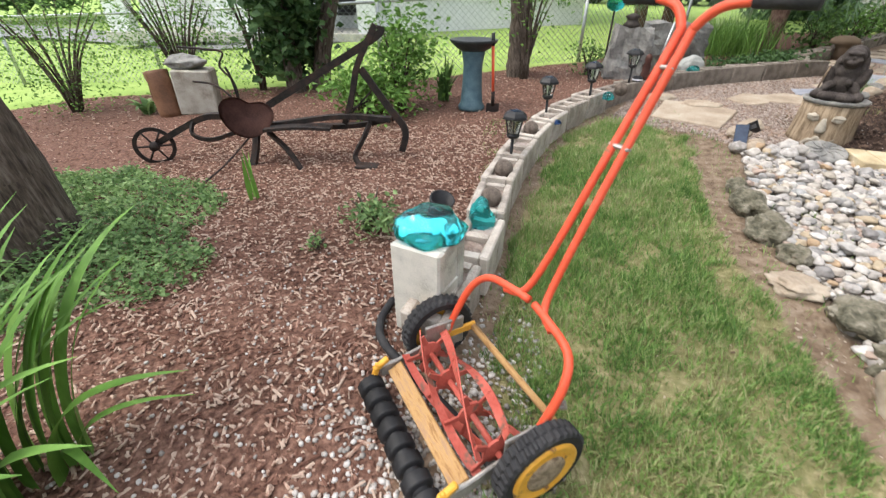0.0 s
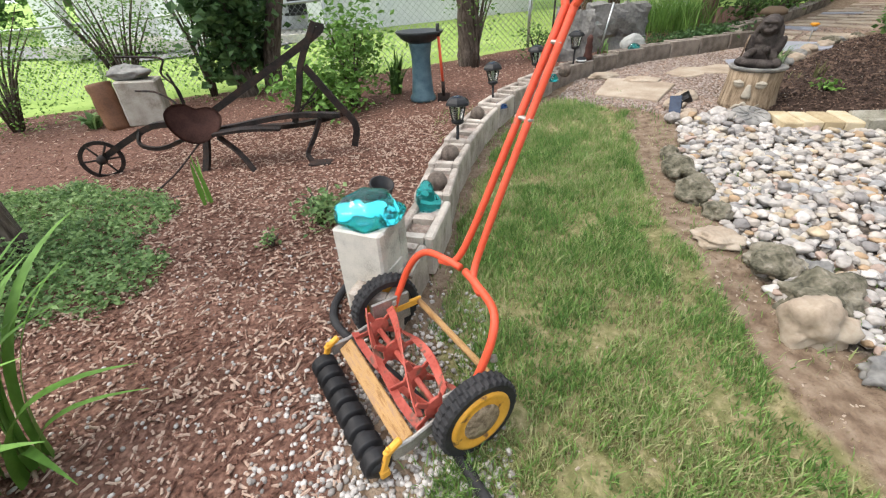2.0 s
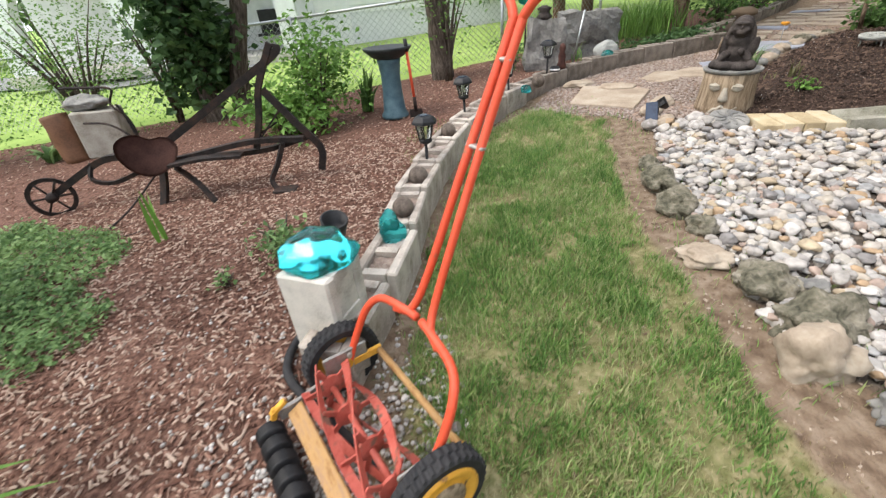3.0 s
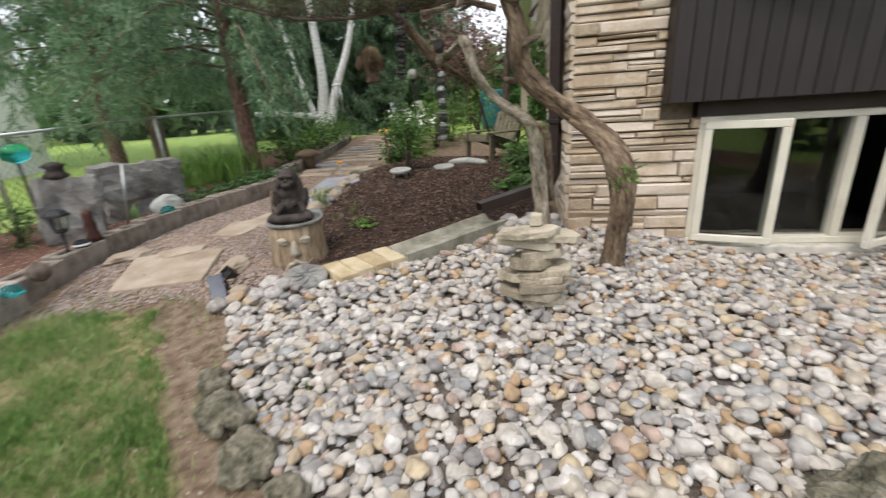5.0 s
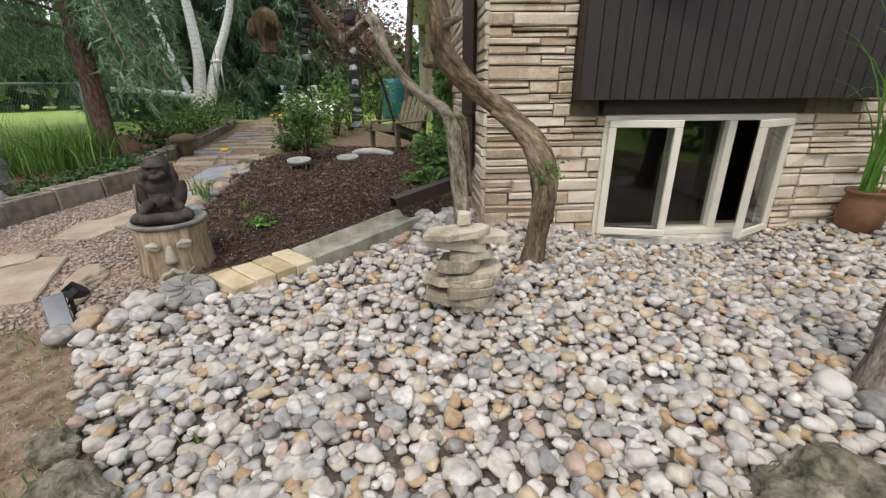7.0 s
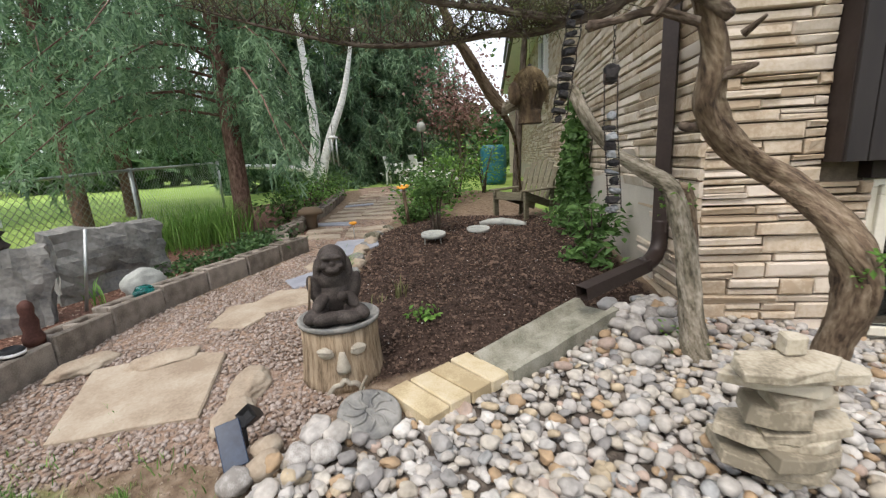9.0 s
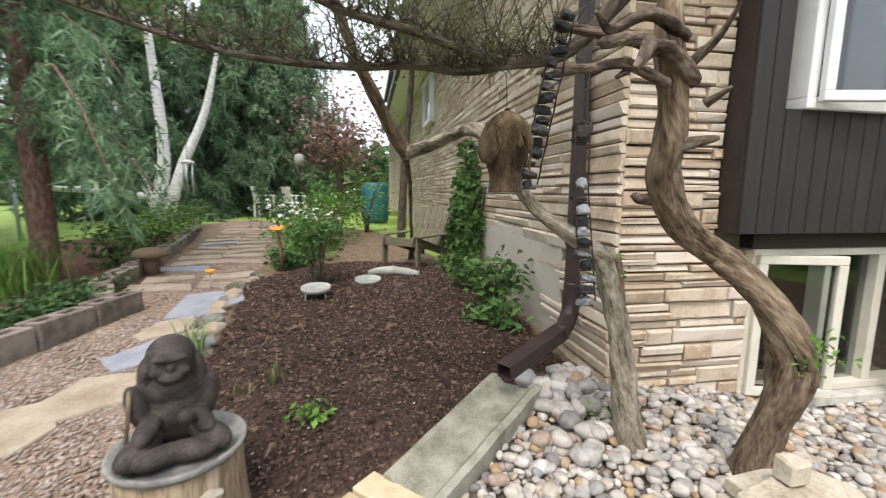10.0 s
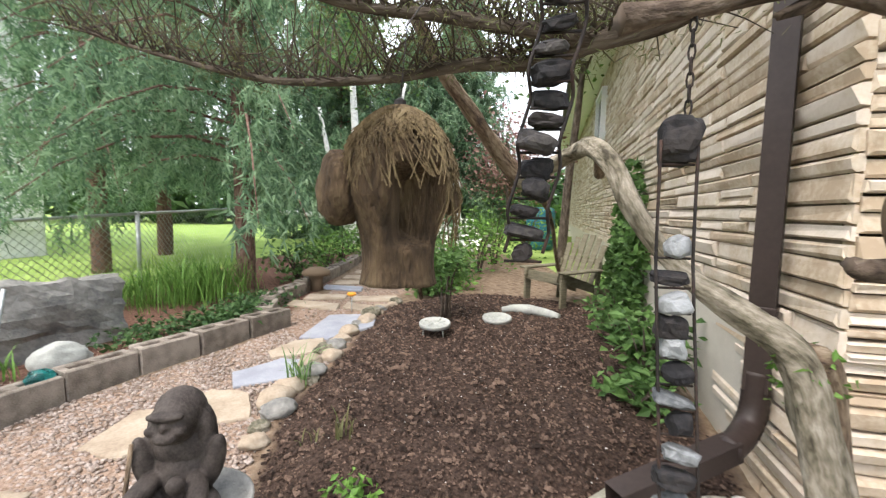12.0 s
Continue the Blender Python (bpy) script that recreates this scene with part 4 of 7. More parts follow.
tube_ob("stake", [(0, 0, -.05), (0, -.01, .2), (0, -.03, .38)], .012, "black", s)


def lantern(x, y, h=.31, k=1.0):
    t = thing("solar_lantern", pose(x, y, wall_top(x, y) - .06, random.uniform(-3, 3), random.uniform(-3, 3), random.uniform(0, 60)) @ Matrix.Diagonal((1.3, 1.3, 1.12, 1)), "black plastic solar path lantern standing in the wall", "garden lamp", "path lanterns")
    tube_ob("stake", [(0, 0, -.05), (0, 0, h - .13)], .008, "black", t, per=1)
    bm = bmesh.new()
    lathe(bm, [(.014, h - .14), (.030, h - .13), (.034, h - .118), (.030, h - .11)], 12)
    part("base", bm, "black", t, "", True)
    for i in range(6):
        a = math.pi / 3 * i
        tube_ob("cage_bar", [(.029 * math.cos(a), .029 * math.sin(a), h - .115), (.046 * math.cos(a), .046 * math.sin(a), h - .025)], .0035, "black", t, n=5, per=1)
    bm = bmesh.new()
    lathe(bm, [(.025, h - .112), (.041, h - .028)], 6)
    g = part("lamp_glass", bm, "lamp_glass", t, "frosted lamp glass")
    g.visible_shadow = False
    bm = bmesh.new()
    lathe(bm, [(.050, h - .03), (.066, h - .024), (.062, h - .010), (.046, h + .008), (.030, h + .016)], 6)
    part("cap", bm, "black", t)
    box("solar_cell", (0, 0, h + .018), (.04, .04, .004), "panel", t, "", .001)


for x, y in ((1.15, 3.89), (1.47, 4.85), (1.925, 5.40), (2.43, 6.02)):
    lantern(x, y)

# small brown figure and black-and-white pot on the wall
fig = thing("garden_figure", pose(2.62, 6.16, wall_top(2.6, 6.1) - .01), "small brown carved garden figure standing on the wall", "figurine")
bm = bmesh.new()
lathe(bm, [(.045, 0), (.05, .04), (.035, .08), (.04, .13), (.028, .17), (.034, .2), (.03, .23), (.012, .25)], 14, None, .35)
part("body", bm, "rust_seat", fig, "", True)
pot = thing("small_pot", pose(2.52, 6.05, wall_top(2.5, 6.0) - .02), "small black and white glazed pot on the wall", "pot")
bm = bmesh.new()
lathe(bm, [(.03, 0), (.05, .02), (.052, .05), (.04, .065), (.036, .05)], 16)
part("body", bm, "black", pot, "", True)
bm = bmesh.new()
lathe(bm, [(.053, .028), (.0535, .036), (.053, .044)], 16)
part("band", bm, "white", pot, "white glazed band", True)

# ---- antique cultivator ----
def build_plow():
    t = thing("plough", Matrix.Identity(4), "antique rusty iron horse plough with seat standing on mulch", "plough")
    bar = lambda n, pts, w, h, mt="iron": tube_ob(n, pts, 0, mt, t, per=4, square=(w, h))
    bar("beam", [(-1.73, 4.35, .08), (-1.5, 4.36, .2), (-1.24, 4.35, .31), (-1.02, 4.35, .31), (-.85, 4.35, .25)], .05, .045)
    bar("frame_bar", [(-.85, 4.33, .25), (-.53, 4.33, .30), (-.12, 4.33, .36), (.26, 4.33, .35)], .06, .035)
    bar("frame_bar", [(-.85, 4.40, .25), (-.45, 4.42, .25), (-.05, 4.42, .27), (.26, 4.42, .34)], .06, .035)
    bar("frame_bar", [(-.70, 4.22, .27), (-.45, 4.25, .29), (-.2, 4.28, .28)], .11, .02)
    bar("handle_bar", [(-.77, 4.35, .38), (-.28, 4.36, .65), (.17, 4.35, .90), (.22, 4.35, .97)], .018, .05)
    bar("upright", [(-.11, 4.35, .30), (-.03, 4.35, .51), (.03, 4.35, .72), (.18, 4.35, .98)], .03, .04)
    bar("brace", [(.05, 4.35, .70), (.23, 4.35, .45), (.36, 4.35, .27), (.33, 4.35, .10)], .02, .05)
    bar("strut", [(-.07, 4.35, .36), (.14, 4.36, .57)], .012, .012)
    bar("strut", [(-.12, 4.37, .37), (.08, 4.37, .47)], .012, .012)
    bar("shank", [(.10, 4.32, .33), (.04, 4.28, .20), (-.02, 4.24, .09), (.02, 4.19, .035)], .03, .03)
    box("share", (.09, 4.17, .035), (.17, .11, .02), "iron", t, "rusty shovel-shaped share", .006)
    bar("tine", [(-.72, 4.30, .22), (-.54, 4.2, .12), (-.42, 4.12, .0)], .035, .025)
    bar("leg", [(-.82, 4.32, .26), (-.83, 4.25, .10), (-.86, 4.18, -.06)], .05, .03)
    bar("skid", [(-1.36, 4.35, .29), (-1.37, 4.3, .18), (-1.2, 4.28, .15), (-.97, 4.3, .22)], .03, .02)
    tube_ob("wire_loop", [(-.85, 4.25, .20), (-.98, 4.05, .04), (-1.06, 3.85, -.04), (-1.02, 3.75, -.045), (-.9, 3.74, -.04), (-.76, 3.8, -.03)], .007, "iron", t)
    tube_ob("rod", [(-1.39, 4.45, .80), (-1.19, 4.45, .79), (-1.04, 4.45, .77), (-1.08, 4.44, .67), (-.98, 4.42, .55), (-.97, 4.4, .30)], .008, "iron", t)
    tube_ob("rod", [(-1.32, 4.42, .56), (-1.15, 4.42, .54), (-1.01, 4.4, .44), (-.96, 4.4, .28)], .008, "iron", t)
    tube_ob("rod", [(-.94, 4.38, .28), (-.97, 4.38, .58), (-1.0, 4.38, .68)], .009, "iron", t)
    # spoked wheel
    w = new("wheel")
    w.parent = t
    w.matrix_basis = pose(-1.74, 4.30, .065, 90, 0, 25)
    bm = bmesh.new()
    N = 28
    ring = [(.14 * math.cos(2 * math.pi * i / N), .14 * math.sin(2 * math.pi * i / N), 0) for i in range(N + 1)]
    tube(bm, ring, 0, square=(.03, .012))
    part("rim", bm, "iron", w)
    for i in range(6):
        a = math.pi / 3 * i
        tube_ob("spoke", [(.02 * math.cos(a), .02 * math.sin(a), 0), (.138 * math.cos(a), .138 * math.sin(a), 0)], .008, "iron", w, per=1)
    bm = bmesh.new()
    lathe(bm, [(.03, -.05), (.04, 0), (.03, .05)], 12)
    part("hub", bm, "iron", w, "", True)
    # heart-shaped pan seat
    bm = bmesh.new()
    c0 = bm.verts.new((0, 0, -.01))
    rows_ = []
    for i in range(1, 9):
        u = i / 8
        ring = []
        for k in range(32):
            a = 2 * math.pi * k / 32
            notch = 1 - .22 * math.exp(-((a - math.pi / 2) / .35) ** 2)
            x, y = u * math.cos(a) * notch, u * math.sin(a) * notch
            ring.append(bm.verts.new((x * .19, y * .15, .09 * x * x + .06 * max(0, y) ** 2 - .03 * u * max(0, -y) - .01)))
        rows_.append(ring)
    for k in range(32):
        bm.faces.new((c0, rows_[0][k], rows_[0][(k + 1) % 32]))
        for p, q in zip(rows_, rows_[1:]):
            bm.faces.new((p[k], q[k], q[(k + 1) % 32], p[(k + 1) % 32]))
    bmesh.ops.solidify(bm, geom=bm.faces[:], thickness=.008)
    seat = part("seat", bm, "rust_seat", t, "rust-brown pressed pan seat", True)
    seat.matrix_basis = pose(-.84, 4.25, .34, 42, 14, 20)


build_plow()

M["trough_c"] = mat("old_concrete", [(.24, .21, .17), (.36, .33, .28), (.45, .42, .37)], 8, .95, .5, fine=14)
# concrete block with a carved stone on top
cb = thing("concrete_pedestal", pose(-2.36, 5.9, ground(-2.36, 5.9), 0, 2, 20), "weathered concrete block pedestal at the bed edge", "pedestal")
bm = bmesh.new()
block(bm, (0, 0, .22), (.40, .36, .46), None, .015, .01)
part("block", bm, "trough_c", cb)
bs = rock("lichen_rock", (-2.42, 5.9, ground(-2.4, 5.9) + .52), (.21, .15, .075), "grey_stone", "flat grey rock resting on the concrete block", seed=4.2)
lg = tube_ob("split_log", [(-2.62, 5.72, -.08), (-2.66, 5.74, .2), (-2.70, 5.76, .40)], .12, "terracotta", None, n=12, rough=.25)
tagged(lg, "reddish weathered log leaning on the concrete block", "log")

# ---- bird bath and spade ----
bb = thing("bird_bath", pose(.80, 5.75, ground(.8, 5.75)), "dark glazed bird bath bowl on a blue-grey pedestal", "bird bath")
bm = bmesh.new()
lathe(bm, [(.135, 0), (.14, .03), (.115, .07), (.10, .25), (.095, .42), (.11, .52), (.12, .56)], 24)
part("pedestal", bm, "bath_blue", bb, "blue-grey ribbed pedestal", True)
bm = bmesh.new()
lathe(bm, [(.09, .55), (.16, .58), (.225, .635), (.24, .66), (.23, .665), (.15, .62), (.05, .60)], 32)
part("bowl", bm, "bath_dark", bb, "dark shallow bowl", True)
sp = thing("spade", pose(1.02, 5.62, ground(1.02, 5.62)), "garden spade with red handle stuck in mulch", "spade")
tube_ob("shaft", [(0, 0, .17), (-.03, .02, .62)], .014, "red_paint", sp, per=1)
tube_ob("socket", [(.004, 0, .06), (0, 0, .2)], .018, "iron", sp, per=1)
box("blade", (.004, 0, .0), (.13, .012, .17), "iron", sp, "rusty blade", .004)
tube_ob("grip", [(-.03, .02, .61), (-.035, .022, .72)], .018, "black", sp, "black grip", per=1)

# ---- cobble bed ----
RNG = np.random.RandomState(7)


def build_cobbles():
    bed = thing("cobble_bed", Matrix.Identity(4), "bed of grey, white and tan rounded river cobbles", "cobbles", kind="structure")
    fine = [stone_shape(3, k, .44, .12 * (k % 3)) for k in range(12)]
    coarse = [stone_shape(2, k, .34, .12 * (k % 3)) for k in range(12)]
    places, near = [], []
    step = .0425
    y = -.7
    row = 0
    while y < 4.6:
        x = 2.2 + (row % 2) * step / 2
        while x < 6.9:
            px_, py_ = x + RNG.uniform(-.022, .022), y + RNG.uniform(-.022, .022)
            if inside(COBBLES, px_, py_):
                s = .0185 * math.exp(RNG.normal(0, .30)) * (1 + .12 * noise.noise((px_ * 2, py_ * 2, 0)))
                s = min(s, .031)
                q = (px_, py_, ground(px_, py_) + s * .42 + RNG.uniform(-.004, .016), s * RNG.uniform(1.05, 1.5), s * RNG.uniform(.85, 1.15), s * RNG.uniform(.62, .95),
                     turn3(RNG.uniform(0, 6.3), RNG.uniform(0, .45), RNG.uniform(0, 6.3)))
                (near if (2.92 < px_ < 3.6 and 2.65 < py_ < 3.5) else places).append(q)
            x += step
        y += step * .87
        row += 1
    # stones lying on top of the rest
    for _ in range(4300):
        px_, py_ = RNG.uniform(2.3, 6.6), RNG.uniform(-.5, 4.4)
        if inside(COBBLES, px_, py_) and not (3.36 < px_ < 4.85 and py_ > 3.85 - .234 * (px_ - 3.885)):
            s = min(.031, .0190 * math.exp(RNG.normal(0, .30)))
            places.append((px_, py_, ground(px_, py_) + s * 1.15 + .012, s * RNG.uniform(1.05, 1.5), s, s * RNG.uniform(.55, .8), turn3(RNG.uniform(0, 6.3), RNG.uniform(0, .5), RNG.uniform(0, 6.3))))
    # a raised rim of larger stones near the pedestal stump and downspout
    for cx, cy, n, sp in ((2.95, 4.36, 14, .14), (4.95, 3.62, 26, .17), (4.55, 3.45, 14, .18)):
        for _ in range(n):
            px_, py_ = cx + RNG.normal(0, sp), cy + RNG.normal(0, sp * .5)
            s = RNG.uniform(.032, .05)
            if inside(COBBLES, px_, py_):
                places.append((px_, py_, ground(px_, py_) + .05 + RNG.uniform(0, .03), s * 1.25, s, s * .75, turn3(RNG.uniform(0, 6.3), RNG.uniform(0, .4), RNG.uniform(0, 6.3))))
    rest = near[290:]
    places += rest
    close = [q for q in places if q[0] < 3.6 and q[1] > 1.6]
    tagged(scatter("cobble_spread", fine, close, "cobble", bed), kind="stuff")
    tagged(scatter("cobble_spread", coarse, [q for q in places if not (q[0] < 3.6 and q[1] > 1.6)], "cobble", bed), kind="stuff")
    meshes = []
    for v, f in [stone_shape(3, 30 + k, .34, .12 * (k % 3)) for k in range(8)]:
        me = bpy.data.meshes.new("cobble")
        me.from_pydata([tuple(p) for p in v], [], [tuple(int(i) for i in t) for t in f])
        me.materials.append(M["cobble"])
        me.polygons.foreach_set("use_smooth", [True] * len(me.polygons))
        meshes.append(me)
    for i, (x, y, z, a, b, c, R) in enumerate(near[:290]):
        ob = new("cobble", meshes[i % 8])
        ob.parent = bed
        ob.matrix_basis = Matrix.LocRotScale((x, y, z), Matrix(R.tolist()).to_quaternion(), (a, b, c))


# ---- edging rocks ----
g = ground
for x, y, sx, sy, sz, mt, sd in (
    (2.48, 3.50, .08, .13, .08, "moss_rock", 1.1), (2.44, 3.24, .08, .11, .07, "moss_rock", 2.3), (2.54, 3.76, .06, .08, .05, "moss_rock", 3.7), (2.46, 3.02, .06, .07, .05, "moss_rock", 5.5),
    (2.36, 2.80, .11, .09, .035, "flag", 4.4), (2.45, 2.58, .11, .10, .07, "moss_rock", 6.1), (2.50, 2.35, .14, .10, .08, "moss_rock", 7.7), (2.36, 2.20, .10, .09, .10, "flag", 8.2),
    (2.53, 2.02, .14, .06, .06, "grey_stone", 9.4), (2.72, 1.85, .11, .08, .06, "grey_stone", 10.3), (2.60, 2.52, .05, .05, .04, "grey_stone", 10.9), (2.9, 1.62, .10, .08, .06, "moss_rock", 11.9)):
    rock("edging_rock", (x, y, g(x, y) + sz * .45), (sx, sy, sz), mt, {"moss_rock": "pitted mossy edging rock at the lawn edge", "flag": "smooth tan edging rock sunk in bare soil", "grey_stone": "flat grey edging rock beside the cobbles"}[mt], seed=sd, lump=.45, group="edging rocks")
rock("boulder", (3.39, 1.67, g(3.4, 1.67) + .04), (.20, .14, .13), "moss_rock", "dark pitted mossy boulder lying on the cobbles", seed=14.6, lump=.5, sub=5, yaw=-40)
for x, y, s, mt in ((2.83, 4.42, .06, "pebble"), (2.93, 4.40, .065, "flag"), (3.02, 4.34, .06, "pebble"), (2.98, 4.48, .06, "flag"), (3.10, 4.28, .06, "pebble"), (4.0, 1.53, .065, "pebble"), (3.95, 1.42, .06, "grey_stone"), (3.88, 1.33, .055, "pebble"), (4.92, 3.80, .07, "pebble"), (4.78, 3.62, .06, "pebble"), (4.9, 3.55, .075, "pebble")):
    rock("field_stone", (x, y, g(x, y) + s * .6), (s, s * .85, s * .7), mt, "large pale rounded field stone among the cobbles", "stone", seed=x * 7 + y, lump=.22, sub=3, group="large field stones")

# ---- pavers, splash trough ----
pv = thing("paver_row", Matrix.Identity(4), "row of four yellow concrete pavers edging the bed", "pavers", kind="structure")
pd = Vector((3.96 - 3.494, 4.214 - 4.332, 0))
pn = Vector((3.388 - 3.494, 4.051 - 4.332, 0))
for i in range(4):
    c = Vector((3.494, 4.332, 0)) + pd * ((i + .5) / 4) + pn * .5
    box("paver", (0, 0, 0), (.116, .29, .065), "paver", pv, "", .006, pose(c.x, c.y, g(c.x, c.y) + .03, random.uniform(-1.5, 1.5), random.uniform(-2, 2), math.degrees(math.atan2(pd.y, pd.x)) + 2 + random.uniform(-1.5, 1.5)))


def build_trough():
    a, b = Vector((3.885, 4.03, 0)), Vector((4.76, 3.825, 0))
    a.z, b.z = g(a.x, a.y) + .03, g(b.x, b.y) + .06
    d = b - a
    t = thing("splash_trough", Matrix.Translation(a) @ d.to_track_quat("X", "Z").to_matrix().to_4x4(), "long weathered concrete splash trough below the downspout", "splash trough")
    L, W = d.length, .29
    prof = [(-W / 2, -.04), (W / 2, -.04), (W / 2, .05), (W / 2 - .035, .055), (W / 2 - .075, .012), (-W / 2 + .075, .012), (-W / 2 + .035, .055), (-W / 2, .05)]
    bm = bmesh.new()
    rings = []
    N = 14
    for i in range(N + 1):
        x = L * i / N
        k = 1 - .10 * (1 - i / N)
        rings.append([bm.verts.new((x, y * k + .004 * noise.noise((x * 6, y * 9, 1)), z + .005 * noise.noise((x * 7, y * 11, 3)))) for y, z in prof])
    for p, q in zip(rings, rings[1:]):
        for j in range(8):
            bm.faces.new((p[j], p[(j + 1) % 8], q[(j + 1) % 8], q[j]))
    bm.faces.new(rings[0][::-1]), bm.faces.new(rings[-1])
    part("trough", bm, "trough", t)


M["trough"] = mat("mossy_concrete", [(.15, .145, .11), (.25, .24, .19), (.35, .335, .28)], 8, .95, .5, fine=14)
build_trough()

# ---- cairn of flat stones ----
def build_cairn():
    t = thing("stone_cairn", pose(3.87, 2.97, g(3.87, 2.97) + .03, 0, 0, -60) @ Matrix.Diagonal((.84, .88, 1.10, 1)), "stacked cairn of flat tan flagstones on cobbles", "cairn")
    z = .0
    layers = [(.13, .10, .045, .05, .01, 10), (.19, .13, .034, -.03, .01, -8), (.15, .12, .034, .03, -.02, 14), (.20, .11, .034, -.03, .01, -12), (.17, .12, .03, .05, .02, 6), (.12, .11, .05, -.03, 0, -5), (.13, .09, .04, .03, .01, 12), (.18, .08, .032, -.05, .01, -14), (.20, .10, .03, .06, .02, 8), (.19, .085, .03, -.05, -.05, 12)]
    for i, (a, b, h, ox, oy, rot) in enumerate(layers):
        rl = random.Random(40 + i)
        bm = bmesh.new()
        corners = [(-a, -b * rl.uniform(.5, 1)), (-a * rl.uniform(.2, .6), -b), (a * rl.uniform(.5, .9), -b * rl.uniform(.8, 1)), (a, -b * rl.uniform(.1, .5)), (a * rl.uniform(.8, 1), b * rl.uniform(.5, .9)), (a * rl.uniform(-.2, .4), b), (-a * rl.uniform(.7, 1), b * rl.uniform(.5, .9))]
        low = [bm.verts.new((x + rl.uniform(-.008, .008), y + rl.uniform(-.008, .008), rl.uniform(-.003, .003))) for x, y in corners]
        high = [bm.verts.new((x * .98 + rl.uniform(-.01, .01), y * .98 + rl.uniform(-.01, .01), h + rl.uniform(-.005, .005))) for x, y in corners]
        n = len(corners)
        for k in range(n):
            bm.faces.new((low[k], low[(k + 1) % n], high[(k + 1) % n], high[k]))
        bm.faces.new(low[::-1]), bm.faces.new(high)
        bmesh.ops.bevel(bm, geom=[e for e in bm.edges], offset=.003, segments=1, affect="EDGES")
        ob = part("flat_stone", bm, "cairn", t)
        ob.matrix_basis = pose(ox, oy, z, rl.uniform(-4, 4), rl.uniform(-3, 3), rot)
        z += h + .002
    box("cap_stone", (.0, .0, z + .028), (.072, .06, .055), "cairn", t, "small square cap stone", .006, None, .004)


build_cairn()

def fuse(ob, size):
    """Melt the shapes of a mesh into one skin."""
    md = ob.modifiers.new("skin", "REMESH")
    md.mode, md.voxel_size, md.use_smooth_shade = "VOXEL", size, True
    dg = bpy.context.evaluated_depsgraph_get()
    dg.update()
    me = bpy.data.meshes.new_from_object(ob.evaluated_get(dg))
    ob.modifiers.clear()
    ob.data = me


# ---- carved stump with seated figure ----
def build_stump():
    x, y = 3.535, 4.70
    t = thing("tree_stump", pose(x, y, g(x, y) - .02, 0, 0, 0), "weathered tree stump with a moulded stone face", "tree stump")
    H = .29
    bm = bmesh.new()
    prof = [(.205, 0), (.198, .05), (.19, .12), (.183, .2), (.182, H)]
    n = 44
    rings = []
    for r, z in prof:
        rings.append([bm.verts.new(((r * (1 + .03 * noise.noise((4 * math.cos(a), 4 * math.sin(a), z)) + .018 * math.sin(17 * a + z * 4))) * math.cos(a), (r * (1 + .03 * noise.noise((4 * math.cos(a), 4 * math.sin(a), z)) + .018 * math.sin(17 * a + z * 4))) * math.sin(a), z)) for a in (2 * math.pi * i / n for i in range(n))])
    for p, q in zip(rings, rings[1:]):
        for i in range(n):
            bm.faces.new((p[i], p[(i + 1) % n], q[(i + 1) % n], q[i]))
    bm.faces.new(rings[0][::-1]), bm.faces.new(rings[-1])
    part("trunk", bm, "stump", t, "", True)
    face = radians(-128)

    def on(ang, z, r=.188):
        a = face + ang
        return pose(r * math.cos(a), r * math.sin(a), z, 0, 0, math.degrees(a))
    for s in (-1, 1):
        v, f = stone_shape(3, 3 + s, .2)
        ob = mesh_ob("eye", v * (.018, .036, .028), f, "mask_grey", t, "half-closed moulded eye", True)
        ob.matrix_basis = on(s * .40, .205)
        box("eyelid", (.008, 0, .008), (.025, .075, .022), "mask_grey", t, "", .008, on(s * .40, .208))
    bm = bmesh.new()
    lathe(bm, [(.03, 0), (.034, .02), (.026, .05), (.016, .085), (.012, .10)], 12, on(0, .105, .182), .2)
    part("nose", bm, "mask_grey", t, "moulded long nose", True)
    tube_ob("mouth", [(.196 * math.cos(face + a), .196 * math.sin(face + a), .055 - .28 * a * a + .012 * math.cos(20 * a)) for a in (-.42, -.25, -.1, 0, .1, .25, .42)], .014, "mask_grey", t, "curved moulded mouth", rough=.3)
    # dish on top
    d = thing("stone_dish", pose(x, y, g(x, y) + H - .02), "grey shallow dish resting on the stump", "dish")
    bm = bmesh.new()
    lathe(bm, [(.175, 0), (.195, .012), (.20, .03), (.188, .034), (.178, .016), (.05, .012)], 36)
    part("dish", bm, "grey_stone", d, "", True)
    v, f = stone_shape(2, 9, .2)
    b = mesh_ob("pale_pebble", v * (.05, .03, .012), f, "pebble", None, "", True)
    b.location = (x + .03, y - .10, g(x, y) + H + .006)
    tagged(b, "flat pale pebble lying in the dish", "pebble")
    # seated figure, one plain mesh
    bm = bmesh.new()
    F = Matrix.Identity(4)

    def ball_at(c, s, rot=(0, 0, 0), sub=3):
        r = bmesh.ops.create_icosphere(bm, subdivisions=sub, radius=1)
        bmesh.ops.transform(bm, matrix=pose(*c, *rot) @ Matrix.Diagonal((*s, 1)), verts=r["verts"])
    ball_at((0, .035, .09), (.075, .06, .10))
    ball_at((0, .03, .17), (.07, .05, .06))
    ball_at((0, .0, .255), (.055, .06, .062), sub=4)
    ball_at((0, .03, .262), (.064, .058, .066))
    ball_at((0, .045, .20), (.062, .04, .075))
    ball_at((0, -.056, .232), (.03, .02, .016))
    ball_at((0, -.05, .285), (.045, .02, .012))
    ball_at((0, -.058, .258), (.010, .012, .014))
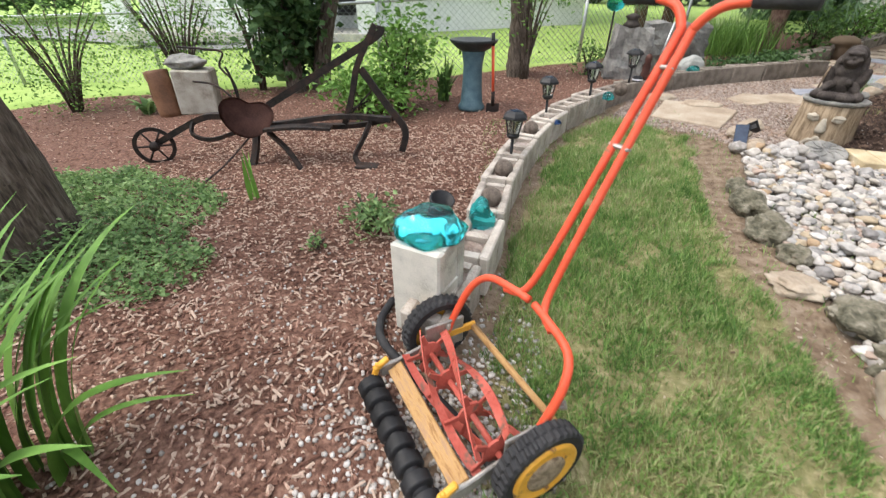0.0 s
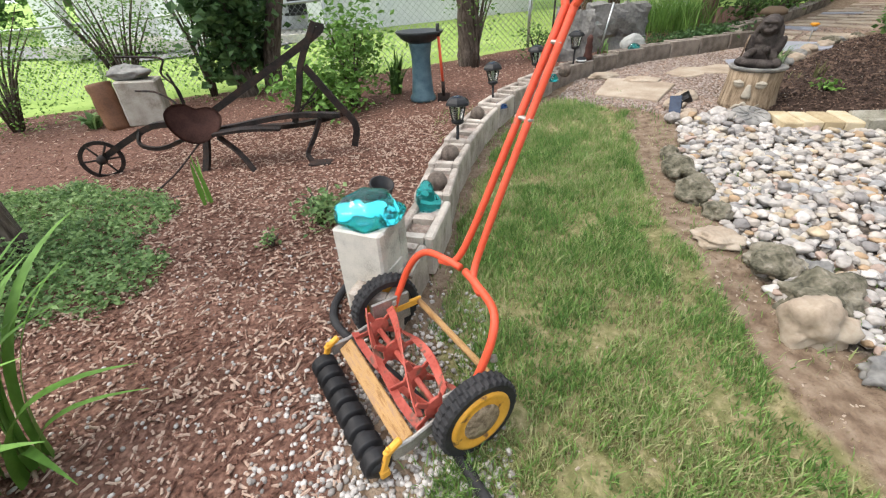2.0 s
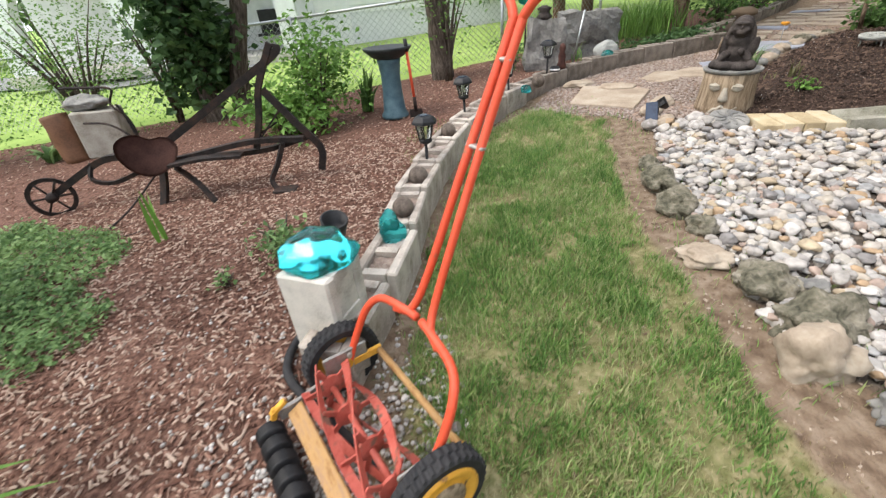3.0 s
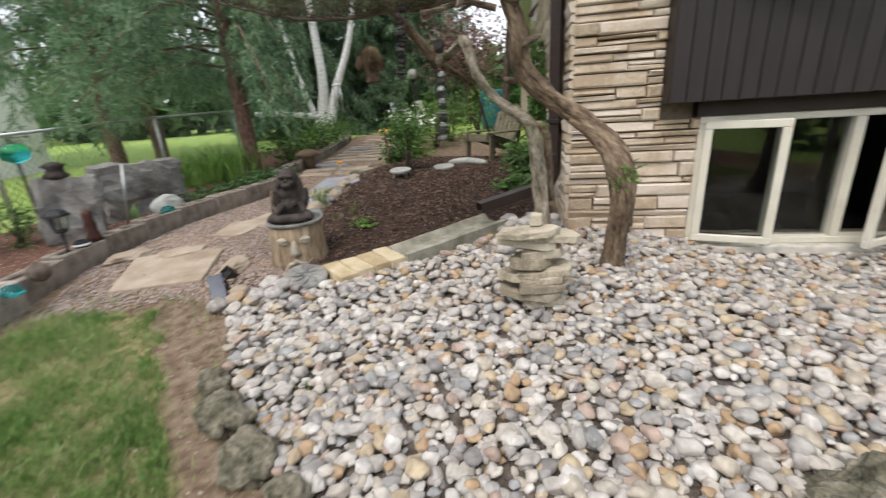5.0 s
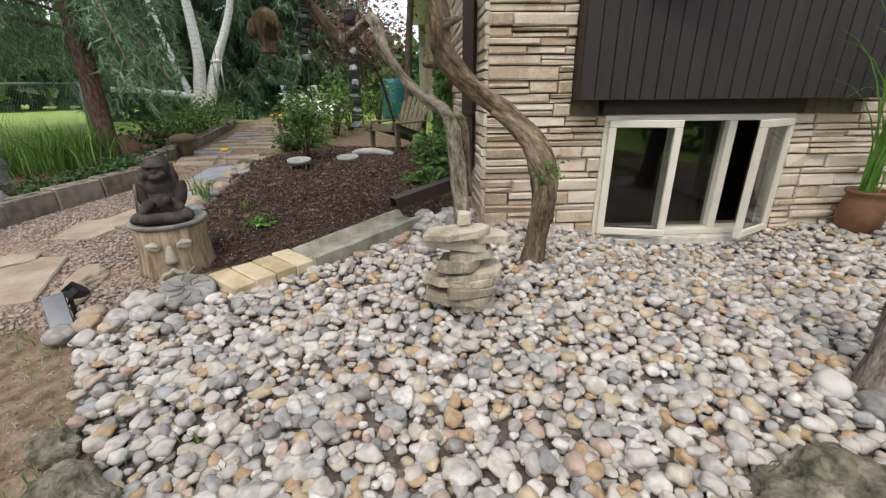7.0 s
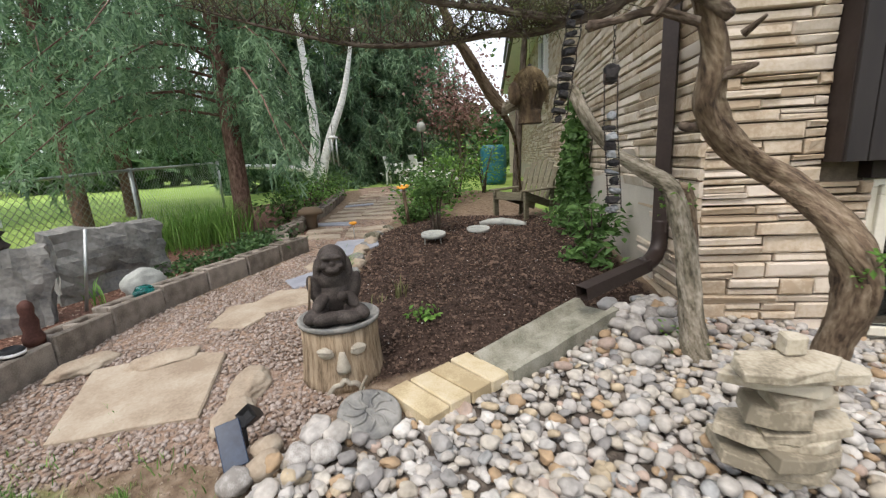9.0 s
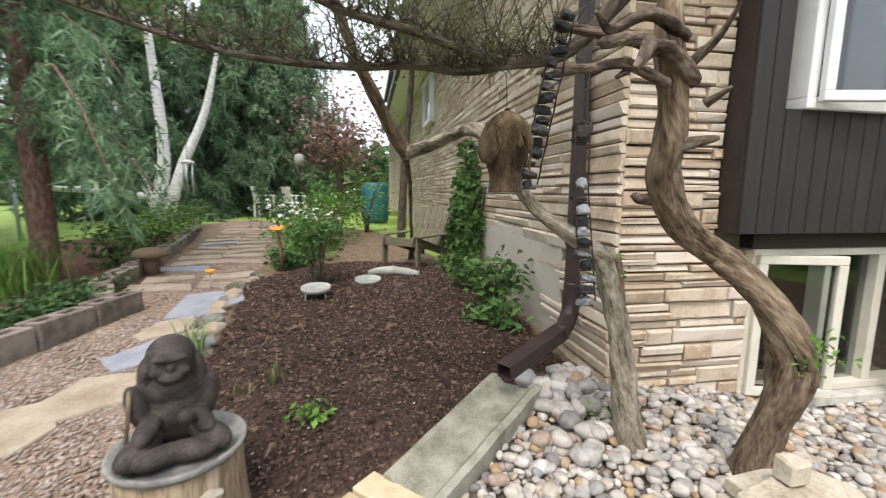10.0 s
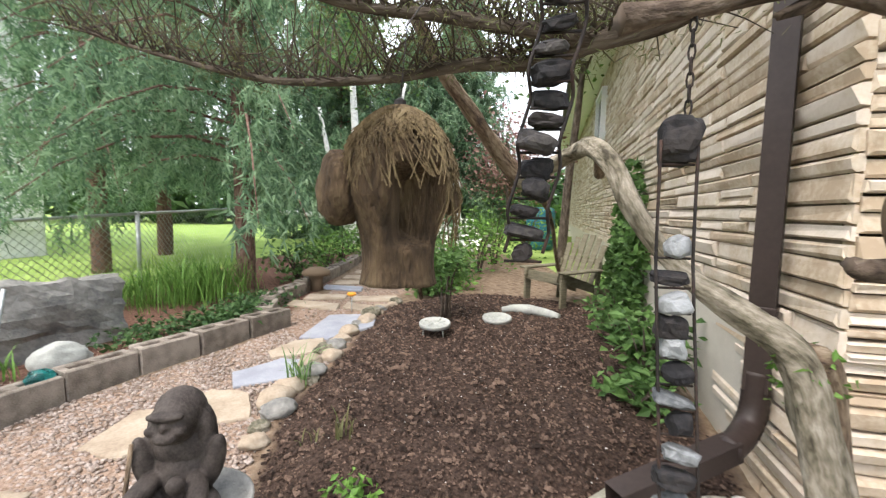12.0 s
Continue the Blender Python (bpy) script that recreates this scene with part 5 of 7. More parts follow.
    for s in (-1, 1):
        ball_at((s * .085, .01, .13), (.028, .03, .075), (0, s * 14, 0))
        ball_at((s * .065, -.045, .09), (.028, .055, .026), (20, 0, s * 25))
        ball_at((s * .085, -.05, .04), (.04, .085, .035), (0, 0, s * 28))
        ball_at((s * .03, -.10, .035), (.07, .032, .03), (0, 0, s * -18))
        ball_at((s * .055, .015, .235), (.012, .016, .022))
        ball_at((s * .03, -.05, .248), (.02, .014, .014))
    ball_at((.03, -.075, .12), (.022, .022, .022))
    for k in range(9):
        a = -.2 + k * .42
        ball_at((.066 * math.cos(a), .03 + .045 * math.sin(a), .185), (.022, .022, .085), (0, 0, 0), 2)
    fg = part("statue", bm, "statue", None, "", True)
    fuse(fg, .0042)
    fg.matrix_basis = pose(x + .0, y + .01, g(x, y) + H - .005, 0, 0, -38) @ Matrix.Diagonal((1.12, 1.12, 1.12, 1))
    tagged(fg, "dark cast seated garden statue on the stump", "statue")
    sf = tube_ob("thin_staff", [(x - .13, y + .06, g(x, y) + H + .01), (x - .10, y + .06, g(x, y) + H + .22)], .006, "drift", None, per=1)
    tagged(sf, "thin dark staff leaning beside the statue", "stick")


build_stump()

# ---- round butterfly plaque, solar spot, stick ----
pl = thing("stepping_plaque", pose(3.32, 4.28, g(3.32, 4.28) + .05, 12, -8, 20), "round grey cast plaque with butterfly relief on cobbles", "plaque")
bm = bmesh.new()
lathe(bm, [(.125, -.015), (.132, 0), (.128, .014), (.115, .018), (.05, .018)], 30)
part("disc", bm, "grey_stone", pl, "", True)
bm = bmesh.new()
for k in range(9):
    a = k * .7
    tube(bm, smooth_path([(.02 * math.cos(a), .02 * math.sin(a), .018), (.06 * math.cos(a + .4), .06 * math.sin(a + .4), .022), (.105 * math.cos(a + .1), .105 * math.sin(a + .1), .018)], 4), .006, 6)
part("relief", bm, "grey_stone", pl, "raised butterfly relief", True)
so = thing("solar_spotlight", pose(2.96, 4.60, g(2.96, 4.6), 0, 0, 0), "black solar spotlight with blue panel staked by the cobbles", "garden light")
tube_ob("stake", [(0, 0, -.04), (0, 0, .10)], .010, "black", so, per=1)
bm = bmesh.new()
lathe(bm, [(.022, -.05), (.03, -.02), (.045, .04), (.043, .045), (.02, .03)], 4, pose(.03, -.02, .13, 60, 0, -60))
part("lamp_head", bm, "black", so)
box("panel", (0, 0, 0), (.085, .17, .012), "panel", so, "blue solar panel", .003, pose(-.08, -.07, .09, 42, -8, -25))
tube_ob("arm", [(0, 0, .09), (-.05, -.03, .08)], .007, "black", so, per=1)
st = tube_ob("stick", [(3.36, 4.40, g(3.4, 4.4) + .035), (3.44, 4.46, g(3.4, 4.4) + .05), (3.50, 4.49, g(3.5, 4.5) + .055)], .008, "drift_grey", None)
tagged(st, "short bare stick lying by the pavers", "stick")

# ---- driftwood trunks at the corner ----
M["drift_dark"] = mat("dark_gnarled_wood", [(.03, .021, .016), (.075, .054, .04), (.13, .098, .075), (.21, .17, .13)], 1.0, .95, 1.0, fine=4, stretch=(18, 8, 1), coord="UV", relief=.015)
def build_drift():
    t = thing("driftwood_tree", Matrix.Identity(4), "twisted bare brown driftwood trunk standing in cobbles", "driftwood")
    big = [(4.575, 2.825, .12, .105), (4.565, 2.82, .25, .085), (4.53, 2.79, .45, .078), (4.49, 2.765, .65, .078), (4.475, 2.78, .80, .08), (4.49, 2.86, .96, .078), (4.46, 3.0, 1.09, .074), (4.39, 3.15, 1.21, .072), (4.30, 3.24, 1.32, .074), (4.235, 3.275, 1.42, .072), (4.20, 3.265, 1.51, .070), (4.17, 3.265, 1.60, .062), (4.13, 3.285, 1.70, .058), (4.10, 3.30, 1.82, .052), (4.12, 3.31, 2.05, .045), (4.16, 3.33, 2.4, .03)]
    tube_ob("trunk", [(*p[:3], p[3] * (.86 if p[2] < .95 else .70)) for p in big], 0, "drift", t, n=30, per=12, rough=.34, seed=3.0)
    tube_ob("side_ridge", [(4.52, 2.73, .50, .02), (4.44, 2.73, .70, .032), (4.42, 2.80, .85, .034), (4.44, 2.93, 1.0, .03), (4.40, 3.06, 1.10, .016)], 0, "drift", t, n=12, per=8, rough=.25, seed=8.0)
    for pts in ([(4.10, 3.26, 1.80, .03), (3.98, 3.36, 1.83, .022), (3.92, 3.46, 1.78, .018), (3.84, 3.50, 1.80, .008)], [(4.02, 3.32, 1.76, .02), (4.0, 3.40, 1.70, .016), (3.93, 3.44, 1.66, .008)], [(4.13, 3.24, 1.72, .02), (4.06, 3.18, 1.78, .012), (4.02, 3.14, 1.86, .006)], [(4.20, 3.25, 1.50, .04), (4.19, 3.17, 1.515, .026), (4.18, 3.13, 1.52, .010)], [(4.30, 3.28, 1.33, .03), (4.22, 3.34, 1.33, .03), (4.20, 3.36, 1.34, .02)], [(4.17, 3.18, 1.62, .02), (4.14, 3.12, 1.66, .008)],
                [(4.13, 3.22, 1.68, .035), (4.05, 3.30, 1.74, .035), (3.95, 3.40, 1.76, .03), (3.86, 3.48, 1.73, .022)], [(4.05, 3.3, 1.66, .022), (3.96, 3.42, 1.70, .022), (3.86, 3.52, 1.67, .02), (3.80, 3.58, 1.655, .026)],
                [(4.0, 3.30, 1.74, .03), (3.97, 3.45, 1.78, .025), (3.9, 3.6, 1.80, .02)], [(3.93, 3.36, 1.74, .03), (3.88, 3.38, 1.69, .02), (3.86, 3.40, 1.66, .01)]):
        tube_ob("limb", [(*p[:3], p[3] * .68) for p in pts], 0, "drift_dark", t, n=12, per=8, rough=.6, seed=pts[0][2] * 9)
    sm = thing("driftwood_arch", Matrix.Identity(4), "pale arched driftwood limb rising beside the downspout", "driftwood")
    small = [(4.555, 3.285, .18, .09), (4.56, 3.29, .30, .07), (4.58, 3.32, .55, .058), (4.61, 3.37, .82, .055), (4.64, 3.42, 1.0, .055), (4.645, 3.47, 1.08, .05), (4.63, 3.60, 1.17, .042), (4.64, 3.74, 1.27, .036), (4.60, 3.84, 1.42, .036), (4.66, 3.95, 1.58, .04), (4.80, 4.10, 1.67, .042), (4.95, 4.25, 1.68, .04), (5.05, 4.45, 1.63, .045), (5.12, 4.65, 1.59, .05)]
    tube_ob("trunk", [(*p[:3], p[3] * .86) for p in small], 0, "drift_grey", sm, n=22, per=10, rough=.3, seed=5.0)
    for pts in ([(4.65, 3.43, 1.05, .04), (4.70, 3.40, 1.02, .05), (4.72, 3.36, .85, .035), (4.70, 3.33, .55, .03)], [(5.12, 4.65, 1.59, .048), (4.95, 4.66, 1.72, .04), (4.72, 4.65, 1.88, .036), (4.50, 4.63, 2.02, .03), (4.2, 4.6, 2.3, .02)], [(5.12, 4.65, 1.59, .03), (6.32, 5.18, 1.43, 0.018), (7.04, 5.50, 0.96, 0.018), (7.54, 5.70, 0.48, 0.018)], [(4.74, 4.02, 1.62, .03), (4.80, 4.06, 1.56, .02)]):
        tube_ob("limb", pts, 0, "drift", sm, n=10, per=6, rough=.25, seed=pts[0][1] * 9)


build_drift()

M["bark_grey"] = mat("grey_bark", [(.06, .05, .042), (.16, .135, .115), (.27, .24, .21)], 9, .95, 1.0, fine=4, stretch=(4, 4, .5))
# ---- grey post with cable ----
ps = thing("tree_post", pose(4.08, 1.35, g(4.08, 1.35) - .03), "split grey dead trunk wrapped with a light cable", "tree trunk")
tube_ob("trunk", [(0, 0, 0, .11), (.02, -.01, .15, .095), (.05, -.03, .4, .085), (.09, -.06, .7, .08), (.14, -.09, 1.05, .075), (.2, -.12, 1.5, .07)], 0, "bark_grey", ps, n=28, per=12, rough=.34, seed=2.0)
tube_ob("cable", [(.10 * math.cos(a * 1.0) + .03 + a * .006, .10 * math.sin(a) - .02 - a * .004, .12 + a * .035) for a in np.arange(0, 22, .45)], .006, "black", ps, "black fairy-light cable", per=1)
for k in range(6):
    a = 2 + k * 3.1
    box("bulb", (.107 * math.cos(a) + .03 + a * .006, .107 * math.sin(a) - .02 - a * .004, .12 + a * .035), (.014, .014, .03), ("aqua", "orange")[k % 2], ps, "small coloured bulb", .003)

# ---- potted grass by the wall ----
pp = at_house(2.84, -.26, 0)
pz = g(pp.x, pp.y)
pt = thing("plant_pot", pose(pp.x, pp.y, pz), "tall brown glazed pot against the stone wall", "plant pot")
bm = bmesh.new()
lathe(bm, [(.10, 0), (.135, .05), (.145, .15), (.125, .25), (.115, .29), (.135, .31), (.13, .33), (.11, .325), (.10, .28)], 28)
part("pot", bm, "terracotta", pt, "", True)
so2 = thing("solar_light", pose(pp.x - .24, pp.y - .14, pz, 0, 0, 0), "small black solar light with blue panel by the pot", "garden light")
tube_ob("stake", [(0, 0, 0), (0, 0, .2)], .012, "black", so2, per=1)
box("panel", (0, 0, 0), (.11, .02, .09), "panel", so2, "blue solar panel", .003, pose(0, 0, .22, -20, 0, -60))

# ---- flagstones on the path ----
def slab(name, outline, material, thick=.035, parent=None, lift=.012):
    """A flat stone of irregular outline lying on the ground."""
    cx = sum(p[0] for p in outline) / len(outline)
    cy = sum(p[1] for p in outline) / len(outline)
    pts = []
    for (x0, y0), (x1, y1) in zip(outline, outline[1:] + outline[:1]):
        for k in range(4):
            u = k / 4
            x, y = x0 + (x1 - x0) * u, y0 + (y1 - y0) * u
            w = .02 * noise.noise((x * 9, y * 9, 0))
            pts.append((x + w, y + w))
    bm = bmesh.new()
    z = lambda x, y: g(x, y) + lift
    top = [bm.verts.new((cx + (x - cx) * .975, cy + (y - cy) * .975, z(x, y) + .006 + .003 * noise.noise((x * 8, y * 8, 5)))) for x, y in pts]
    mid = [bm.verts.new((x, y, z(x, y) - .002)) for x, y in pts]
    low = [bm.verts.new((x, y, z(x, y) - thick)) for x, y in pts]
    n = len(pts)
    for a, b in ((low, mid), (mid, top)):
        for i in range(n):
            bm.faces.new((a[i], a[(i + 1) % n], b[(i + 1) % n], b[i]))
    c = bm.verts.new((cx, cy, z(cx, cy) + .008))
    for i in range(n):
        bm.faces.new((top[i], top[(i + 1) % n], c))
    return part(name, bm, material, parent)


fp = thing("flagstone_path", Matrix.Identity(4), "winding path of sandstone and slate flags in gravel", "path", kind="structure")
slab("flagstone", [(2.48, 5.30), (2.93, 4.94), (3.27, 5.40), (3.1, 5.62), (2.78, 5.86)], "flag", parent=fp, lift=.02)
slab("flagstone", [(3.36, 5.86), (3.50, 5.64), (3.68, 5.68), (3.80, 5.95), (3.62, 6.08)], "flag", parent=fp)
slab("flagstone", [(3.74, 5.98), (3.70, 5.74), (4.05, 5.58), (4.15, 5.86), (4.0, 6.06)], "flag", parent=fp)
slab("slate_flag", [(4.16, 6.22), (4.10, 6.0), (4.48, 5.86), (4.62, 6.08), (4.5, 6.22)], "slate", parent=fp)
slab("flagstone", [(4.48, 6.42), (4.46, 6.28), (4.78, 6.16), (4.94, 6.40), (4.72, 6.50)], "flag", parent=fp)
slab("slate_flag", [(4.80, 6.56), (4.95, 6.36), (5.40, 6.36), (5.66, 6.66), (5.30, 6.95)], "slate", parent=fp)
rr = np.random.RandomState(3)
for k in range(15):
    u = .36 + .40 * k
    cx, cy = 5.25 + .78 * u, 6.95 + .62 * u
    w = .34 + .1 * rr.rand()
    for o in (-.26, .26):
        if rr.rand() < .78:
            ta = math.atan2(-.78, .62) + rr.uniform(-.5, .5)
            px_, py_ = math.cos(ta), math.sin(ta)
            q = (cx + .62 * o + rr.uniform(-.04, .04), cy - .78 * o + rr.uniform(-.04, .04))
            l = w * (.5 + .2 * rr.rand())
            slab("flagstone", [(q[0] - px_ * l - .10, q[1] - py_ * l - .06), (q[0] - px_ * l + .06, q[1] - py_ * l + .10), (q[0] + px_ * l + .10, q[1] + py_ * l + .07), (q[0] + px_ * l - .05, q[1] + py_ * l - .10)], "flag" if rr.rand() < .8 else "slate", parent=fp)
for x, y, sx, sy, yw in ((3.18, 4.98, .17, .08, 50), (3.03, 4.82, .17, .075, 48), (3.05, 5.62, .16, .10, -20), (2.75, 5.95, .15, .09, 10)):
    rock("path_rock", (x, y, g(x, y) + .02), (sx, sy, .045), "flag", "flat tan rock edging the gravel path", seed=x * 5, lump=.3, yaw=yw, group="path edging rocks")
for k in range(22):
    u = k / 21
    x, y = 3.95 + 2.1 * u + rr.uniform(-.05, .05), 5.35 + 1.55 * u + .12 * math.sin(3 * u) + rr.uniform(-.05, .05)
    s = rr.uniform(.05, .12)
    rock("border_stone", (x, y, g(x, y) + s * .25), (s, s * .8, s * .55), ("flag", "moss_rock", "grey_stone", "flag")[k % 4], "rough natural stone edging the dark bed", "stone", seed=k * 1.7, lump=.35, sub=3, group="bed border stones")

# ---- stepping discs, white log ----
for x, y, r, up in ((5.50, 5.67, .125, .095), (6.16, 5.56, .13, .03)):
    d = thing("garden_dish", pose(x, y, g(x, y) + up, 3, -4, 0), "pale round shallow dish on short legs over dark mulch", "dish", "dishes in the bed")
    for k in range(3):
        a = k * 2.09 + .5
        tube_ob("leg", [(r * .7 * math.cos(a), r * .7 * math.sin(a), -.01), (r * .78 * math.cos(a), r * .78 * math.sin(a), -up - .02)], .007, "disc", d, per=1, n=6)
    bm = bmesh.new()
    lathe(bm, [(r * .97, -.02), (r, 0), (r * .985, .012), (r * .93, .014), (r * .9, .008), (.04, .008)], 30)
    part("disc", bm, "disc", d, "", True)
    bm = bmesh.new()
    for k in range(8):
        a = k * .785
        tube(bm, [(.03 * math.cos(a), .03 * math.sin(a), .009), (r * .75 * math.cos(a + .3), r * .75 * math.sin(a + .3), .010)], .007, 5)
    part("relief", bm, "disc", d)
lgw = tube_ob("white_log", [(x, y, g(x, y) + k, r) for x, y, k, r in ((6.44, 5.72, .02, .025), (6.54, 5.58, .035, .05), (6.60, 5.42, .035, .05), (6.64, 5.22, .02, .028))], 0, "disc", None, n=10, rough=.3)
tagged(lgw, "bleached white driftwood log on dark mulch", "log")

# ---- Adirondack chair ----
def build_chair(x, y, z, yaw):
    t = thing("garden_chair", pose(x, y, z, 0, 0, yaw) @ Matrix.Diagonal((.93, .93, .93, 1)), "weathered grey-brown wooden slatted garden armchair by the wall", "chair")
    for s in (-1, 1):
        box("front_leg", (s * .27, -.30, .20), (.03, .09, .40), "chair_wood", t)
        box("side_rail", (0, 0, 0), (.03, .95, .10), "chair_wood", t, "", .004, pose(s * .235, .08, .24, -17, 0, 0))
        box("arm", (s * .30, -.05, .415), (.12, .62, .025), "chair_wood", t, "", .01)
        box("back_post", (0, 0, 0), (.03, .06, .50), "chair_wood", t, "", .004, pose(s * .27, .27, .25, -8, 0, 0))
    for k in range(6):
        box("seat_slat", (0, 0, 0), (.50, .075, .02), "chair_wood", t, "", .004, pose(0, -.30 + k * .085, .375 - k * .025, -17, 0, 0))
    for k in range(6):
        u = (k - 2.5)
        h = .62 - .02 * u * u
        box("back_slat", (0, 0, h / 2), (.078, .018, h), "chair_wood", t, "", .006, pose(u * .088, .20, .24, -24, u * 1.6, 0))
    box("back_rail", (0, 0, 0), (.52, .03, .06), "chair_wood", t, "", .004, pose(0, .345, .50, -24, 0, 0))
    box("front_rail", (0, -.33, .33), (.52, .02, .09), "chair_wood", t)


build_chair(7.33, 5.58, g(7.3, 5.6), -102)

# ---- kerb blocks of the left bed and planter ring ----
kb = thing("kerb_row", Matrix.Identity(4), "row of weathered hollow kerb blocks along the path", "kerb", kind="structure")
me_k = None
for i, (x, y, a) in enumerate(along([(4.85, 7.35), (5.1, 7.75), (5.45, 8.0), (6.2, 8.6), (7.2, 9.5), (8.4, 10.7), (9.6, 12.2)], .40)):
    if me_k is None:
        ob = part("kerb_block", hollow_block(.38, .16, .18), "kerb", kb)
        me_k = ob.data
    else:
        ob = new("kerb_block", me_k)
        ob.parent = kb
    ob.matrix_basis = pose(x, y, g(x, y) + .05, random.uniform(-2, 2), random.uniform(-2, 2), math.degrees(a) + random.uniform(-3, 3))

# ---- big grey standing stones by the fence ----
def standing_stone(name, m, size, seed, label):
    bm = bmesh.new()
    bmesh.ops.create_cube(bm, size=1)
    bmesh.ops.subdivide_edges(bm, edges=bm.edges[:], cuts=9, use_grid_fill=True)
    for v in bm.verts:
        q = v.co.copy()
        n1 = noise.noise(q * 2.2 + Vector((seed,) * 3))
        v.co = Vector((q.x * size[0], q.y * size[1], q.z * size[2])) + q.normalized() * (.07 * n1 + .035 * noise.noise(q * 6 + Vector((seed,) * 3)))
        v.co.z += size[2] * .5
    ob = part(name, bm, "grey_stone", None, "", False)
    ob.matrix_basis = m
    tagged(ob, label, "standing stone")


standing_stone("standing_stone", pose(3.35, 7.55, g(3.4, 7.5) - .04, 0, 0, 15), (.85, .16, .58), 2.0, "wide grey upright stone slab beside the fence")
standing_stone("standing_stone", pose(2.62, 7.05, g(2.6, 7) - .04, 0, 4, -10), (.42, .14, .62), 5.0, "grey upright stone slab with dark cap in the bed")
tp = thing("metal_stake", pose(3.02, 7.08, g(3, 7.1), 0, 8, 0), "thin pale metal stake leaning on the stone slab", "stake")
tube_ob("rod", [(0, 0, 0), (.02, .02, .62)], .012, "galv", tp, per=1)
sc = rock("shell_stone", (3.36, 6.86, g(3.3, 6.8) + .14), (.15, .06, .13), "disc", "pale scalloped shell-like stone behind the kerb", seed=3.3, lump=.25)
bw = thing("teal_lantern", pose(2.42, 7.18, g(2.4, 7.2) + .0), "teal glass bowl lamp on a dark iron post", "garden lamp")
tube_ob("post", [(0, 0, 0), (0, 0, .74)], .012, "iron", bw, per=1)
bm = bmesh.new()
lathe(bm, [(.03, .74), (.09, .77), (.11, .82), (.10, .87), (.06, .90)], 20)
part("bowl", bm, "aqua", bw, "teal glazed bowl", True)

cp = thing("carved_ornament", pose(2.62, 7.05, g(2.6, 7) + .57), "dark carved cap sitting on the slab", "ornament")
bm = bmesh.new()
lathe(bm, [(.08, 0), (.10, .03), (.07, .06), (.06, .09), (.09, .12), (.03, .15)], 12, None, .3)
part("body", bm, "statue", cp, "", True)
dp = thing("driftwood_post", pose(1.35, 7.45, g(1.35, 7.45) - .05), "tall weathered grey driftwood post by the fence", "driftwood")
tube_ob("post", [(0, 0, 0, .17), (.0, .0, .4, .14), (-.02, 0, .9, .135), (-.02, .02, 1.35, .13), (.0, .0, 1.62, .10), (.02, 0, 1.72, .03)], 0, "bark", dp, n=18, per=8, rough=.25, seed=7)

# ---- carved mushroom-like planter, flower stake, far furniture ----
mp = thing("wood_mushroom", pose(5.75, 8.05, g(5.75, 8.05)), "brown wooden mushroom ornament beside the path", "ornament")
bm = bmesh.new()
lathe(bm, [(.08, 0), (.07, .12), (.09, .18), (.17, .20), (.16, .25), (.08, .29)], 18, None, .2)
part("body", bm, "drift", mp, "", True)
fs = thing("flower_stake", pose(6.30, 6.72, g(6.3, 6.7), 4, -12, 0), "brown stake topped with an orange flower ornament", "garden stake")
tube_ob("stake", [(0, 0, 0), (0, 0, .50)], .022, "drift", fs, per=1)
bm = bmesh.new()
for k in range(7):
    a = k * .9
    block(bm, (0, 0, 0), (.09, .03, .01), pose(.04 * math.cos(a), .04 * math.sin(a), .53, 0, -25, math.degrees(a)), .003)
part("flower", bm, "orange", fs, "orange petalled flower")
fs2 = thing("flower_stake", pose(5.52, 6.9, g(5.5, 6.9)), "small orange flower ornament on a thin stem", "garden stake")
tube_ob("stem", [(0, 0, 0), (0, 0, .18)], .005, "galv", fs2, per=1)
bm = bmesh.new()
lathe(bm, [(.01, .17), (.05, .19), (.04, .21)], 10)
part("flower", bm, "orange", fs2, "", True)

bl = thing("rain_barrel", pose(12.3, 8.98, g(12.3, 9)), "blue-green plastic rain barrel by the house", "barrel")
bm = bmesh.new()
lathe(bm, [(.30, 0), (.34, .1), (.35, .5), (.35, .55), (.35, .9), (.31, 1.02), (.25, 1.04)], 24)
part("barrel", bm, "blue_barrel", bl, "", True)


def plastic_chair(x, y, yaw):
    t = thing("plastic_chair", pose(x, y, g(x, y), 0, 0, yaw), "white moulded plastic garden chair on the far patio", "chair", "white patio chairs")
    box("seat", (0, 0, .42), (.5, .48, .03), "white", t, "", .01)
    for sx in (-1, 1):
        for sy in (-1, 1):
            box("leg", (sx * .23, sy * .21, .21), (.05, .05, .42), "white", t)
        box("arm", (sx * .26, 0, .64), (.05, .48, .03), "white", t, "", .01)
        box("arm_post", (sx * .26, -.2, .53), (.04, .05, .2), "white", t)
    box("backrest", (0, 0, 0), (.5, .03, .48), "white", t, "", .01, pose(0, .24, .66, -12, 0, 0))


plastic_chair(12.2, 12.6, 30)
plastic_chair(12.9, 12.1, 70)

